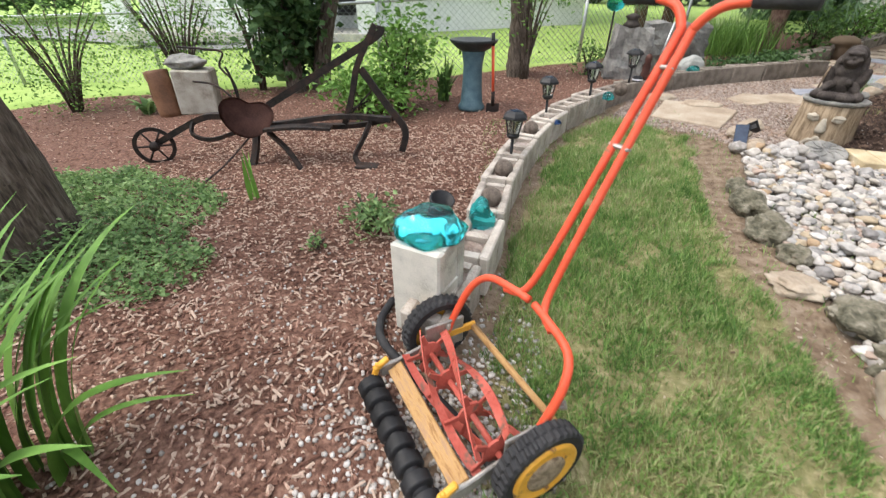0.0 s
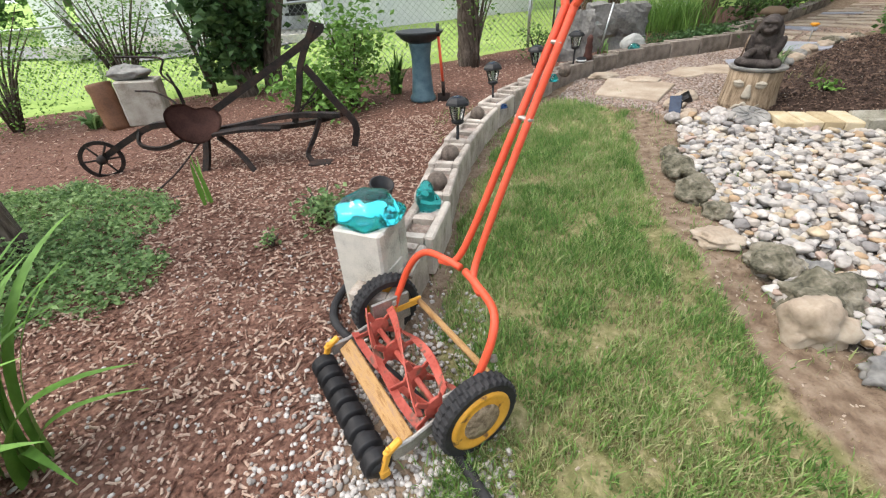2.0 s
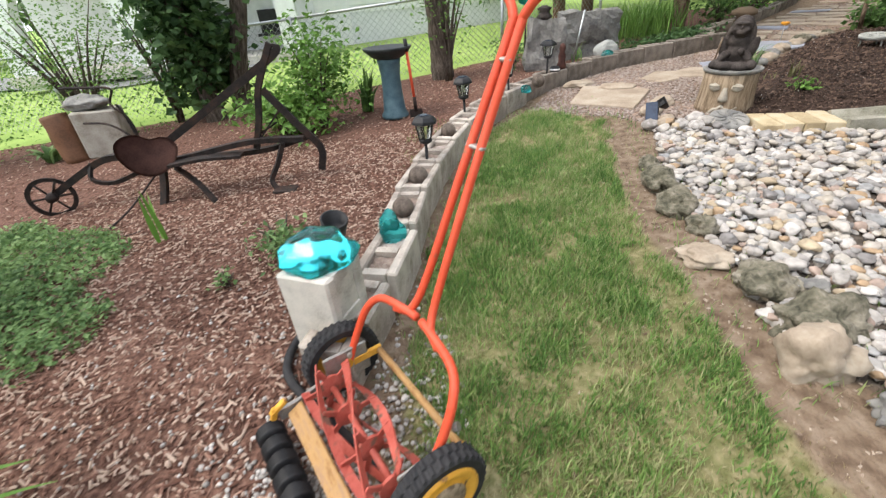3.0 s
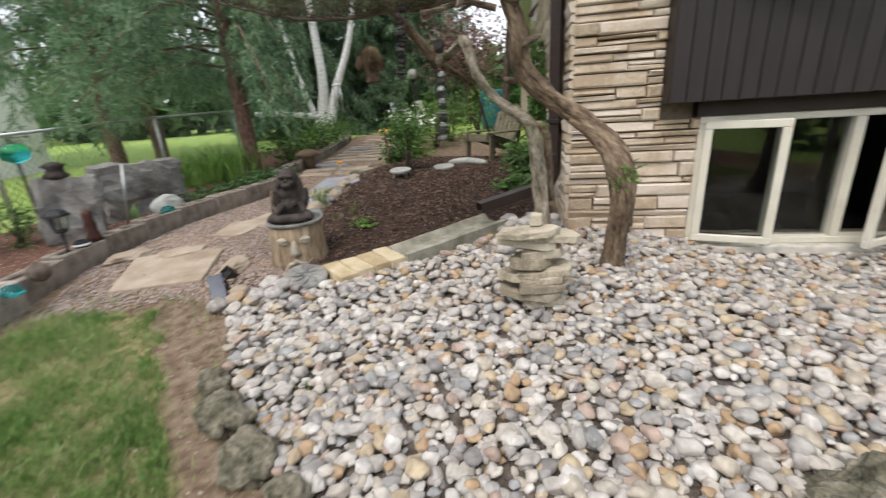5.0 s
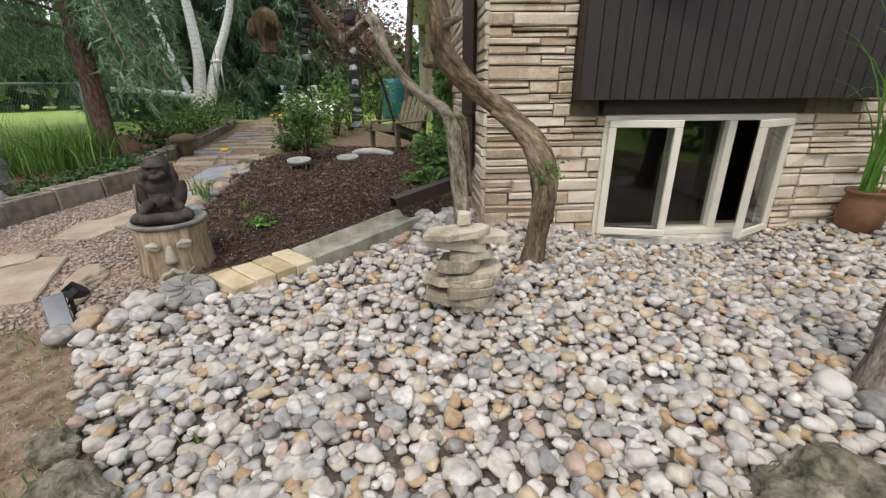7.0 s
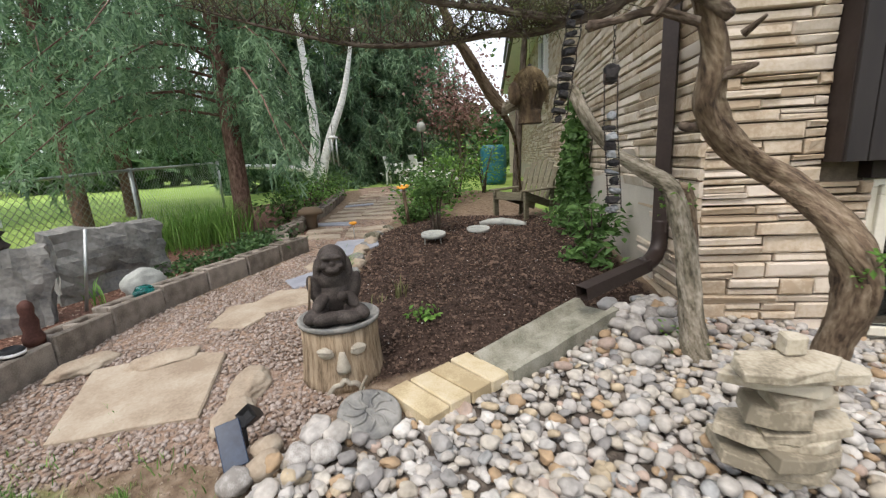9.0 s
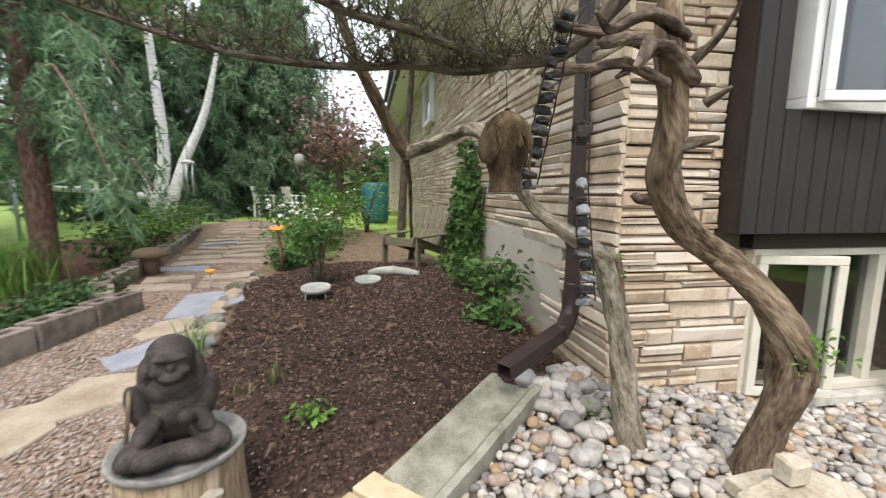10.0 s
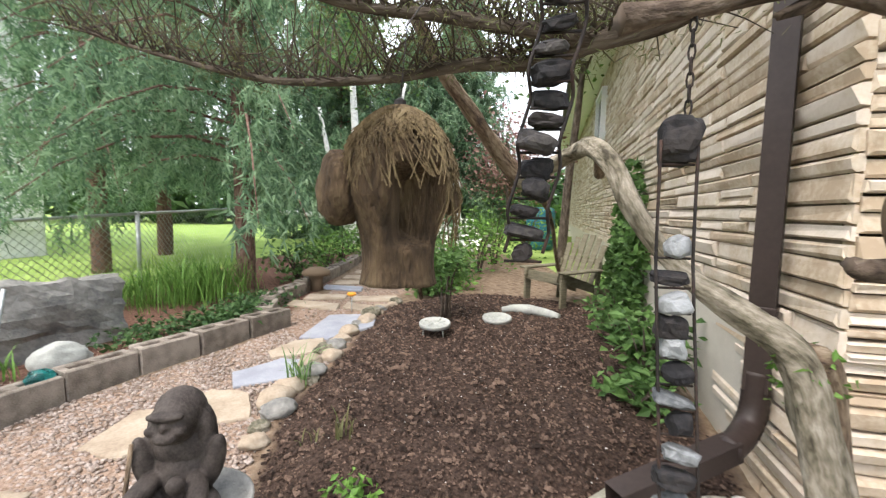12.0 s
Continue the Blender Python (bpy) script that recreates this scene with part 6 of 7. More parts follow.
# ---- hanging things ----
def hanging_head():
    t = thing("coconut_bird_house", pose(3.502, 3.646, 1.430) @ Matrix.Diagonal((.61, .61, .83, 1)), "hanging carved coconut-husk bird house with fibre hair", "bird house")
    n, rings = 72, 48
    face = radians(-103)
    bm = bmesh.new()
    grid = []
    for i in range(rings + 1):
        u = i / rings
        z = .088 - .188 * u
        if u < .5:
            r = .078 * math.sin(math.acos(max(-1, min(1, 1 - u / .5))) ) if u > 0 else .004
        else:
            w = (u - .5) / .5
            r = .078 - .022 * math.sin(w * math.pi * .75) - .004 * w
        row_ = []
        for k in range(n):
            a = 2 * math.pi * k / n
            q = Vector((math.cos(a), math.sin(a), z * 10))
            da = (a - face + math.pi) % (2 * math.pi) - math.pi
            mouth = math.exp(-(da / .60) ** 8 - ((u - .55) / .19) ** 6)
            rr_ = r * (1 + .05 * noise.noise(q * 1.5)) - .066 * mouth
            row_.append(bm.verts.new((rr_ * math.cos(a), rr_ * math.sin(a), z + .002 * noise.noise(q * 3))))
        grid.append(row_)
    for p, q in zip(grid, grid[1:]):
        for k in range(n):
            bm.faces.new((p[k], q[k], q[(k + 1) % n], p[(k + 1) % n]))
    bm.faces.new(grid[0]), bm.faces.new(grid[-1][::-1])
    part("shell", bm, "coir_dark", t, "", True)
    v, f = stone_shape(3, 4, .25)
    ob = mesh_ob("knob", v * (.037, .032, .038), f, "coir_dark", t, "round knob of husk", True)
    ob.matrix_basis = pose(-.072, .040, .0)
    ob2 = mesh_ob("knob", v * (.014, .012, .016), f, "coir_dark", t, "round knob of husk", True)
    ob2.matrix_basis = pose(.060, -.052, -.01)
    bm = bmesh.new()
    r = random.Random(5)
    for k in range(800):
        a = r.uniform(0, 6.28)
        L = r.uniform(.7, 1.6)
        if abs((a - face + math.pi) % (2 * math.pi) - math.pi) < .55:
            L = r.uniform(.5, .95)
        tw = r.uniform(-.2, .25)
        p = []
        for i in range(6):
            th = .12 + L * i / 5
            rr_ = .080 + .003 * r.random() + (.010 * (i / 5) ** 3 * r.random())
            p.append((rr_ * math.sin(th) * math.cos(a + tw * i), rr_ * math.sin(th) * math.sin(a + tw * i), .008 + .083 * math.cos(th)))
        tube(bm, p, .0008, 3)
    for k in range(14):
        a = face + .75 + r.gauss(0, .35)
        p = [(.08 * math.cos(a), .08 * math.sin(a), .02), (.086 * math.cos(a + r.uniform(-.2, .2)), .086 * math.sin(a), -.01), (.08 * math.cos(a + r.uniform(-.3, .3)), .08 * math.sin(a), -.03 - .03 * r.random())]
        tube(bm, smooth_path(p, 4), .0012, 3)
    tagged(part("fibre_hair", bm, "coir", t, "pale fibrous husk hair"), kind="stuff")
    tube_ob("wire", [(0, 0, .09), (.02, .01, .18), (.30, .25, .36)], .0012, "iron", t, per=1, n=4)
    bm = bmesh.new()
    lathe(bm, [(.010, .085), (.009, .096), (.003, .099)], 10)
    part("cap", bm, "iron", t)


M["coir_dark"] = mat("dark_husk", [(.025, .016, .009), (.065, .042, .023), (.11, .078, .044)], 12, .95, .9, fine=6, stretch=(3, 3, 1))
hanging_head()


def rock_ladder(pts, sizes, label, seed, tint="slate"):
    """Flat stones strung between two wires."""
    t = thing("stone_mobile", Matrix.Identity(4), label, "hanging ornament", "hanging stone mobiles")
    r = random.Random(seed)
    side_v = Vector((.6, -.8, 0)).normalized()
    for k, (p, s) in enumerate(zip(pts, sizes)):
        v, f = stone_shape(3, seed + k, .55, .35)
        ob = mesh_ob("stone", v * (s[0] * r.uniform(.8, 1.25), s[0] * .75, s[1] * r.uniform(.7, 1.2)), f, tint if k % 2 else "slate_dark", t, "", False)
        ob.matrix_basis = pose(p[0] + r.uniform(-.006, .006), p[1] + r.uniform(-.006, .006), p[2], r.uniform(-16, 16), r.uniform(-16, 16), r.uniform(-70, -20))
        tube_ob("rung", [tuple(Vector(p) - side_v * .022 + Vector((0, 0, -s[1]))), tuple(Vector(p) + side_v * .022 + Vector((0, 0, -s[1])))], .0017, "iron", t, per=1, n=5)
    for s in (-1, 1):
        tube_ob("wire", [tuple(Vector(p) + side_v * s * .022 + Vector((-.006, -.004, 0))) for p in pts], .0021, "iron", t, "rusty hanging wire", n=5)
    return t


M["slate_dark"] = mat("dark_hung_stone", [(.007, .007, .008), (.017, .016, .018), (.035, .030, .029)], 14, .85, .4, rand=.3)
M["slate_mid"] = mat("mid_hung_stone", [(.012, .012, .014), (.028, .026, .028), (.06, .054, .05)], 14, .85, .4, rand=.3)
M["slate_pale"] = mat("pale_hung_stone", [(.05, .055, .06), (.12, .125, .13), (.24, .25, .26)], 14, .6, .4, rand=.5)
la = [(3.675 - .018 * k / 12 + .006 * math.sin(k * 2.1), 3.628 - .056 * k / 12, 1.366 + k * .0243) for k in range(16)]
rock_ladder(la, [(.013 + .006 * abs(math.sin(k * 1.7)), .0075 + .003 * abs(math.cos(k * 2.3))) for k in range(16)], "hanging mobile of dark flat stones on wires", 3, "slate_mid")
lb = [(3.85 - .004 * k, 3.52 - .0035 * k, 1.507 - z) for k, z in enumerate((0, .135, .175, .205, .235, .262, .292, .322, .352, .385, .415, .445))]
lbt = rock_ladder(lb, [(.024, .03)] + [(.015 + .007 * abs(math.sin(k * 2.3)), .011 + .003 * abs(math.cos(k * 1.3))) for k in range(11)], "hanging mobile of grey stones with an open wire ladder", 11, "slate_pale")
bm = bmesh.new()
for k in range(9):
    c = Vector((3.865, 3.515, 1.55 + k * .017))
    ring = [tuple(c + Vector((.004 * math.cos(a) * (k % 2), .004 * math.cos(a) * (1 - k % 2), .011 * math.sin(a)))) for a in np.linspace(0, 6.283, 9)]
    tube(bm, ring, .0014, 4)
part("chain", bm, "iron", lbt, "rusty link chain")

# ---- plants ----
PR = np.random.RandomState(21)


def leaf_mesh(name, centres, normals_up, sizes, material, parent, ratio=.55, fold=.25):
    """Many folded leaves in one mesh: pointed, six-cornered, lying in random planes."""
    n = len(centres)
    C = np.asarray(centres)
    S = np.asarray(sizes)[:, None]
    d = PR.normal(size=(n, 3))
    d[:, 2] = d[:, 2] * .5 - .15
    d /= np.linalg.norm(d, axis=1)[:, None]
    up = PR.normal(size=(n, 3)) * .6 + np.array([0, 0, normals_up])
    sd = np.cross(d, up)
    sd /= np.linalg.norm(sd, axis=1)[:, None] + 1e-9
    nn = np.cross(sd, d)
    a = C - d * S * .5
    b = C + d * S * .5 - nn * S * .12
    l = C + sd * S * ratio * .5 - d * S * .05 + nn * S * fold * .3
    r = C - sd * S * ratio * .5 - d * S * .05 + nn * S * fold * .3
    V = np.stack([a, l, b, r], 1).reshape(-1, 3)
    i = np.arange(n) * 4
    F = np.concatenate([np.stack([i, i + 1, i + 2], 1), np.stack([i, i + 2, i + 3], 1)])
    return big_mesh(name, V, F, material, parent)


def cloud(n, centre, radii, clumps=12, spread=.35):
    """Points gathered in clumps within an ellipsoid."""
    cl = PR.normal(size=(clumps, 3))
    cl /= np.linalg.norm(cl, axis=1)[:, None]
    cl *= PR.uniform(.25, .95, size=(clumps, 1))
    k = PR.randint(0, clumps, n)
    p = cl[k] + PR.normal(size=(n, 3)) * spread
    return p * np.array(radii) + np.array(centre)


def shrub(name, x, y, h, r, n, leaf, material, label, category="shrub", stems=6, lift=.25, group="", clumps=14, stem_mat="bark"):
    t = thing(name, pose(x, y, g(x, y)), label, category, group)
    tips = []
    for k in range(stems):
        a = 6.28 * k / stems + PR.uniform(-.4, .4)
        tip = (r * .6 * math.cos(a), r * .6 * math.sin(a), h * PR.uniform(.6, .95))
        tube_ob("stem", [(PR.uniform(-.04, .04), PR.uniform(-.04, .04), 0, .012 + .006 * h), (tip[0] * .4, tip[1] * .4, tip[2] * .55, .008 + .003 * h), (*tip, .003)], 0, stem_mat, t, per=3, n=6)
    P = cloud(n, (0, 0, h * (.5 + lift * .5)), (r, r, h * (.5 - lift * .35)), clumps)
    P[:, 2] = np.maximum(P[:, 2], .02)
    leaf_mesh("crown", P, 1.0, PR.uniform(.6, 1.25, n) * leaf, material, t)
    return t


def blades(name, x, y, n, length, width, material, label, category="plant", lean=.5, z=None, group="", up=1.0, az=(0, 6.28), spread=.03):
    """A clump of arching strap leaves, each a strip with a fold along its middle."""
    t = thing(name, pose(x, y, g(x, y) if z is None else z), label, category, group)
    V, F = [], []
    for k in range(n):
        a = PR.uniform(*az)
        L = length * PR.uniform(.55, 1.1)
        ln_ = lean * PR.uniform(.3, 1.3)
        w = width * PR.uniform(.7, 1.2)
        bx, by = PR.normal(0, spread, 2)
        N = 7
        base = len(V)
        for i in range(N + 1):
            u = i / N
            th = ln_ * u * 1.6
            rad = L * (ln_ * u * u * .7 + .08 * u)
            hz = up * L * (u - .55 * ln_ * u ** 2.6)
            ww = w * (1 - u ** 2.2) * (.55 + .45 * min(1, u * 4)) * .5 + .0004
            cx, cy = bx + rad * math.cos(a), by + rad * math.sin(a)
            sx, sy = -math.sin(a) * ww, math.cos(a) * ww
            V += [(cx + sx, cy + sy, hz + ww * .35), (cx, cy, hz), (cx - sx, cy - sy, hz + ww * .35)]
            if i:
                q = base + 3 * i
                F += [(q - 3, q - 2, q + 1, q), (q - 2, q - 1, q + 2, q + 1)]
    tagged(big_mesh("foliage", V, F, material, t, True), kind="stuff")
    return t


# herb carpet: past counting
def build_herbs():
    P = []
    while len(P) < 5200:
        x, y = PR.uniform(-3.2, .0), PR.uniform(2.0, 4.4)
        e = ((x + .43 * (y - 3.0) + 1.58) / 1.2) ** 2 + ((y - 3.1) / .98) ** 2 + .5 * noise.noise((x * 2, y * 2, 0))
        if e < .85:
            P.append((x, y, g(x, y) + PR.uniform(.01, .13) * (1.1 - e) * (1 + .8 * noise.noise((x * 5, y * 5, 2)))))
    ob = leaf_mesh("herb_carpet", np.repeat(P, 4, 0) + PR.normal(0, .022, (len(P) * 4, 3)), 1.2, PR.uniform(.018, .045, len(P) * 4), "herb", None, .6)
    tagged(ob, "low carpet of grey-green herbs over the mulch", "ground cover", kind="stuff")
    P = []
    for cx, cy, r, n in ((4.45, 7.35, .45, 900), (3.9, 7.3, .35, 350), (4.9, 7.75, .35, 500)):
        for _ in range(n):
            x, y = cx + PR.normal(0, r * .5), cy + PR.normal(0, r * .35)
            P.append((x, y, g(x, y) + PR.uniform(.02, .16)))
    tagged(leaf_mesh("ground_ivy", P, 1.2, PR.uniform(.03, .07, len(P)), "leaf_dark", None, .7), "dark trailing ground ivy behind the kerb", "ground cover", kind="stuff")


build_herbs()

# strap-leaved plant beside the start
def build_iris():
    t = thing("iris_clump", pose(-.20, 1.80, g(-.2, 1.8)) @ Matrix.Diagonal((1.16, 1.16, 1.16, 1)), "tall clump of broad green iris blades by the mulch", "plant")
    r = random.Random(4)
    for bx, by, a, L, w, ln_ in ((-.04, .0, 1.05, .84, .045, .5), (-.08, .0, .85, .78, .032, .52), (.0, -.02, .35, .60, .048, .92), (-.06, -.05, 1.5, .80, .05, .45), (-.1, -.1, 1.9, .75, .055, .3), (-.06, -.12, .2, .48, .05, .9), (-.2, -.36, .9, .55, .085, .45), (-.12, -.42, .7, .5, .08, .55), (-.28, -.3, 1.1, .6, .08, .4), (-.12, -.15, .5, .7, .06, .75), (-.08, -.25, .2, .62, .07, .8), (.02, .02, .4, .42, .03, 1.1), (-.16, -.1, 1.2, .8, .05, .4), (-.2, -.2, .8, .75, .06, .6), (-.1, -.32, -.2, .55, .07, .9), (-.04, .04, 1.3, .6, .03, .35), (-.2, -.3, 1.0, .7, .06, .5), (0, .02, -.4, .36, .03, 1.2), (-.25, -.05, 1.4, .8, .05, .3), *[(PR.uniform(-.16, .04), PR.uniform(-.34, .06), PR.uniform(.55, 1.35), PR.uniform(.62, .92), PR.uniform(.03, .055), PR.uniform(.45, .72)) for _ in range(18)], *[(PR.uniform(-.14, .0), PR.uniform(-.16, .06), PR.uniform(.7, 1.5), PR.uniform(.55, .85), PR.uniform(.035, .06), PR.uniform(.3, .55)) for _ in range(12)]):
        V, F = [], []
        N = 12
        for i in range(N + 1):
            u = i / N
            rad = L * (ln_ * u * u * .62 + .06 * u)
            hz = L * (u - .52 * ln_ * u ** 2.4)
            ww = w * (1 - u ** 2.5) * .5 + .0006
            cx, cy = bx + rad * math.cos(a), by + rad * math.sin(a)
            V += [(cx - math.sin(a) * ww, cy + math.cos(a) * ww, hz + ww * .3), (cx, cy, hz), (cx + math.sin(a) * ww, cy - math.cos(a) * ww, hz + ww * .3)]
            if i:
                q = 3 * i
                F += [(q - 3, q - 2, q + 1, q), (q - 2, q - 1, q + 2, q + 1)]
        big_mesh("blade", V, F, "blade", t, True)


build_iris()
bl_ = blades("grass_tuft", -.53, 3.62, 3, .40, .035, "blade", "single upright bright green blade tuft in mulch", lean=.12)
# small weeds in mulch and bed
shrub("weed", .36, 3.25, .24, .17, 260, .05, "herb", "small grey-green leafy weed in bark mulch", "plant", 5, 0)
shrub("weed", .12, 3.05, .08, .07, 50, .035, "herb", "tiny leafy weed in bark mulch", "plant", 3, 0)
shrub("weed", 4.05, 4.60, .09, .075, 60, .05, "leaf_light", "small bright green seedling in dark mulch", "plant", 3, 0)
shrub("bush_rose", 5.86, 5.92, .66, .24, 720, .062, "leaf", "young green rose bush in dark mulch", "shrub", 5, .5)
blades("grass_clump", 4.42, 5.75, 34, .36, .010, "herb", "thin pale ornamental grass clump at the bed edge", lean=.7)
blades("dry_tuft", 4.25, 4.95, 12, .16, .012, "needle_dry", "dry yellow-green tuft in dark mulch", lean=.5)
blades("dry_tuft", 4.12, 5.05, 8, .12, .010, "needle_dry", "dry yellow-green tuft in dark mulch", lean=.6)
shrub("foundation_plant", 5.84, 4.20, .46, .20, 420, .085, "leaf", "dark green leafy plant against the stucco wall", "shrub", 7, .1)
shrub("foundation_plant", 6.45, 4.62, .26, .20, 220, .085, "leaf", "green leafy plant against the stucco wall", "shrub", 6, .1)
shrub("foundation_plant", 7.15, 4.90, .32, .22, 260, .085, "leaf", "green leafy plant against the stucco wall", "shrub", 6, .1)
shrub("foundation_plant", 5.55, 4.12, .16, .18, 150, .09, "leaf", "low leafy plant at the wall foot", "plant", 5, .0)


# ivy on the wall
def build_ivy():
    t = thing("wall_ivy", Matrix.Identity(4), "green ivy climbing the stone side wall", "ivy")
    P = []
    for _ in range(3000):
        d = PR.uniform(2.35, 4.6)
        z = PR.uniform(.35, 1.95)
        top = 1.95 - 1.0 * abs(d - 2.85) ** 1.1 * (1 if d > 2.85 else 1.7)
        if z < top + .2 * noise.noise((d * 4, z * 4, 0)):
            q = at_house(0, d, z) - HS * PR.uniform(.04, .22)
            P.append(q)
    leaf_mesh("leaves", P, .3, PR.uniform(.06, .12, len(P)), "leaf", t, .8)
    for k in range(6):
        d = 2.5 + .25 * k
        tube_ob("vine", [tuple(at_house(0, d, .4) - HS * .05), tuple(at_house(0, d + PR.uniform(-.1, .1), .9) - HS * .05), tuple(at_house(0, d + PR.uniform(-.2, .1), 1.4) - HS * .05)], .01, "bark", t, per=4)


build_ivy()
# sprigs on driftwood
for c, n, s in (((4.43, 2.72, .80), 60, .04), ((4.67, 3.42, 1.0), 90, .035), ((4.60, 3.36, .35), 40, .03)):
    P = np.array(c) + PR.normal(0, .04, (n, 3))
    tagged(leaf_mesh("sprig", P, 1, PR.uniform(.5, 1.2, n) * s, "leaf_light", None), "fresh green sprig growing from driftwood", "plant", "driftwood sprigs", "stuff")

# potted grass
blades("pot_grass", pp.x, pp.y, 42, 1.30, .015, "blade", "tall arching grass growing from the brown pot", lean=.95, z=pz + .28, up=1.35, az=(2.0, 4.6))
blades("pot_grass", pp.x - .22, pp.y - .45, 24, 1.5, .022, "blade", "tall arching reed blades beside the grey trunk", lean=.85, z=g(pp.x, pp.y), up=1.5, az=(1.9, 3.6))


# ---- trees ----
def spruce(x, y, h, r0, reach, low, seed, label, branches=70, strands=26, bare=None, fat=1.0, needle="needle"):
    """A weeping conifer: red-brown trunk, drooping limbs, curtains of hanging needle shoots."""
    rs = np.random.RandomState(seed)
    t = thing("spruce_tree", pose(x, y, g(x, y)), label, "tree", "weeping spruces")
    tube_ob("trunk", [(0, 0, -.1, r0 * 1.25), (.02, 0, .3, r0), (.0, .03, h * .5, r0 * .75), (0, 0, h, .02)], 0, "red_bark", t, n=16, per=8, rough=.12, seed=seed)
    V, F = [], []
    bm = bmesh.new()
    for k in range(branches):
        z0 = low + (h - low) * (k / branches) ** 1.15
        a = k * 2.4 + rs.uniform(-.3, .3)
        L = reach * (1 - .75 * (z0 - low) / (h - low)) * rs.uniform(.65, 1.1)
        ca, sa = math.cos(a), math.sin(a)
        if bare is not None and math.cos(a - bare) > .25:
            L *= .42
        pts = [(ca * L * u, sa * L * u, z0 + L * (.10 * math.sin(u * 3.1) - .38 * u * u)) for u in (0, .25, .5, .75, 1)]
        tube(bm, [(*p, .022 * (1 - .85 * i / 4)) for i, p in enumerate(pts)], 0, 5)
        for s in range(strands):
            u = rs.uniform(.18, 1.0)
            i = min(int(u * 4), 3)
            w = u * 4 - i
            p = np.array(pts[i]) * (1 - w) + np.array(pts[i + 1]) * w
            off = rs.normal(0, .13, 2)
            p = p + np.array([off[0], off[1], 0])
            Ls = rs.uniform(.14, .5) * (1.1 - .3 * u)
            sway = rs.normal(0, .12, 2)
            for j in range(20):
                q = p + np.array([sway[0] * j / 20, sway[1] * j / 20, -Ls * j / 20])
                d = (rs.normal(0, .05, 3) + np.array([0, 0, -.055])) * fat
                sd = rs.normal(0, 1, 3)
                sd = np.cross(d, sd)
                sd *= .011 * fat / (np.linalg.norm(sd) + 1e-9)
                b = len(V)
                V += [q + sd, q - sd, q + d]
                F.append((b, b + 1, b + 2))
    tagged(part("branchwork", bm, "red_bark", t), kind="stuff")
    big_mesh("needles", V, F, needle, t)
    return t


spruce(5.12, 8.68, 8.0, .115, 2.7, 1.5, 11, "large weeping spruce with reddish trunk by the path", 85, 46, bare=-.25)
spruce(4.0, 11.6, 8.5, .13, 2.4, 1.8, 12, "large weeping spruce behind the fence", 75, 36, fat=1.1)
spruce(5.2, 13.4, 9.0, .14, 3.0, 1.7, 13, "tall weeping spruce behind the flower border", 80, 38, fat=1.2)
spruce(10.5, 15.4, 9.0, .15, 3.2, .2, 17, "dense dark spruce behind the birch", 100, 36, fat=2.6, needle="needle_dark")
spruce(13.2, 14.6, 7.0, .16, 3.2, .2, 15, "dense dark spruce at the end of the path", 110, 34, fat=2.4, needle="needle_dark")
spruce(15.0, 14.2, 9.0, .16, 3.0, .7, 16, "dense dark spruce at the end of the garden", 110, 30, fat=2.2)


def broadleaf(name, x, y, h, crown, n, leaf, material, label, trunks=((0, 0, .1),), stem="bark", clumps=22, low=.45, spread=.28):
    t = thing(name, pose(x, y, g(x, y)), label, "tree")
    for k, (ox, oy, r) in enumerate(trunks):
        lx, ly = PR.uniform(-.15, .15, 2) * h * .5
        tube_ob("trunk", [(ox, oy, -.1, r * 1.2), (ox + lx * .2, oy + ly * .2, h * .25, r), (ox + lx * .6, oy + ly * .6, h * .55, r * .7), (ox + lx, oy + ly, h * .9, r * .25)], 0, stem, t, n=12, per=6, rough=.12, seed=k + h)
        for j in range(4):
            a = PR.uniform(0, 6.28)
            z = h * PR.uniform(.4, .7)
            tube_ob("limb", [(ox + lx * .5, oy + ly * .5, z, r * .4), (ox + lx * .5 + crown[0] * .4 * math.cos(a), oy + ly * .5 + crown[1] * .4 * math.sin(a), z + h * .1, r * .22), (ox + lx * .5 + crown[0] * .8 * math.cos(a), oy + ly * .5 + crown[1] * .8 * math.sin(a), z + h * .16, r * .06)], 0, stem, t, per=4, n=7)
    P = cloud(n, (0, 0, h * (low + (1 - low) * .5)), (crown[0], crown[1], h * (1 - low) * .55), clumps, spread)
    leaf_mesh("crown", P, .8, PR.uniform(.6, 1.3, n) * leaf, material, t, .65)
    return t


# twin-stemmed dark-leaved tree in the mulch bed
def build_hazel():
    t = thing("dark_leaf_tree", pose(-1.45, 6.85, g(-1.45, 6.85)), "twin-stemmed tree with dark leaves down to the mulch", "tree")
    tube_ob("trunk", [(-.1, -.1, -.1, .13), (-.12, -.1, .5, .11), (-.16, -.1, 1.4, .10), (-.2, 0, 3, .06)], 0, "bark", t, n=14, rough=.15)
    tube_ob("trunk", [(.15, .1, -.1, .13), (.25, .1, .5, .105), (.5, .15, 1.4, .09), (.7, .1, 3, .05)], 0, "bark", t, n=14, rough=.15)
    P = np.concatenate([cloud(3600, (-.1, 0, 1.0), (.62, .5, .8), 34, .24), cloud(1600, (.2, 0, 2.3), (1.0, .9, .8), 20, .3)])
    P = P[(P[:, 2] > .15)]
    leaf_mesh("crown", P, .6, PR.uniform(.07, .15, len(P)), "leaf_dark", t, .8)


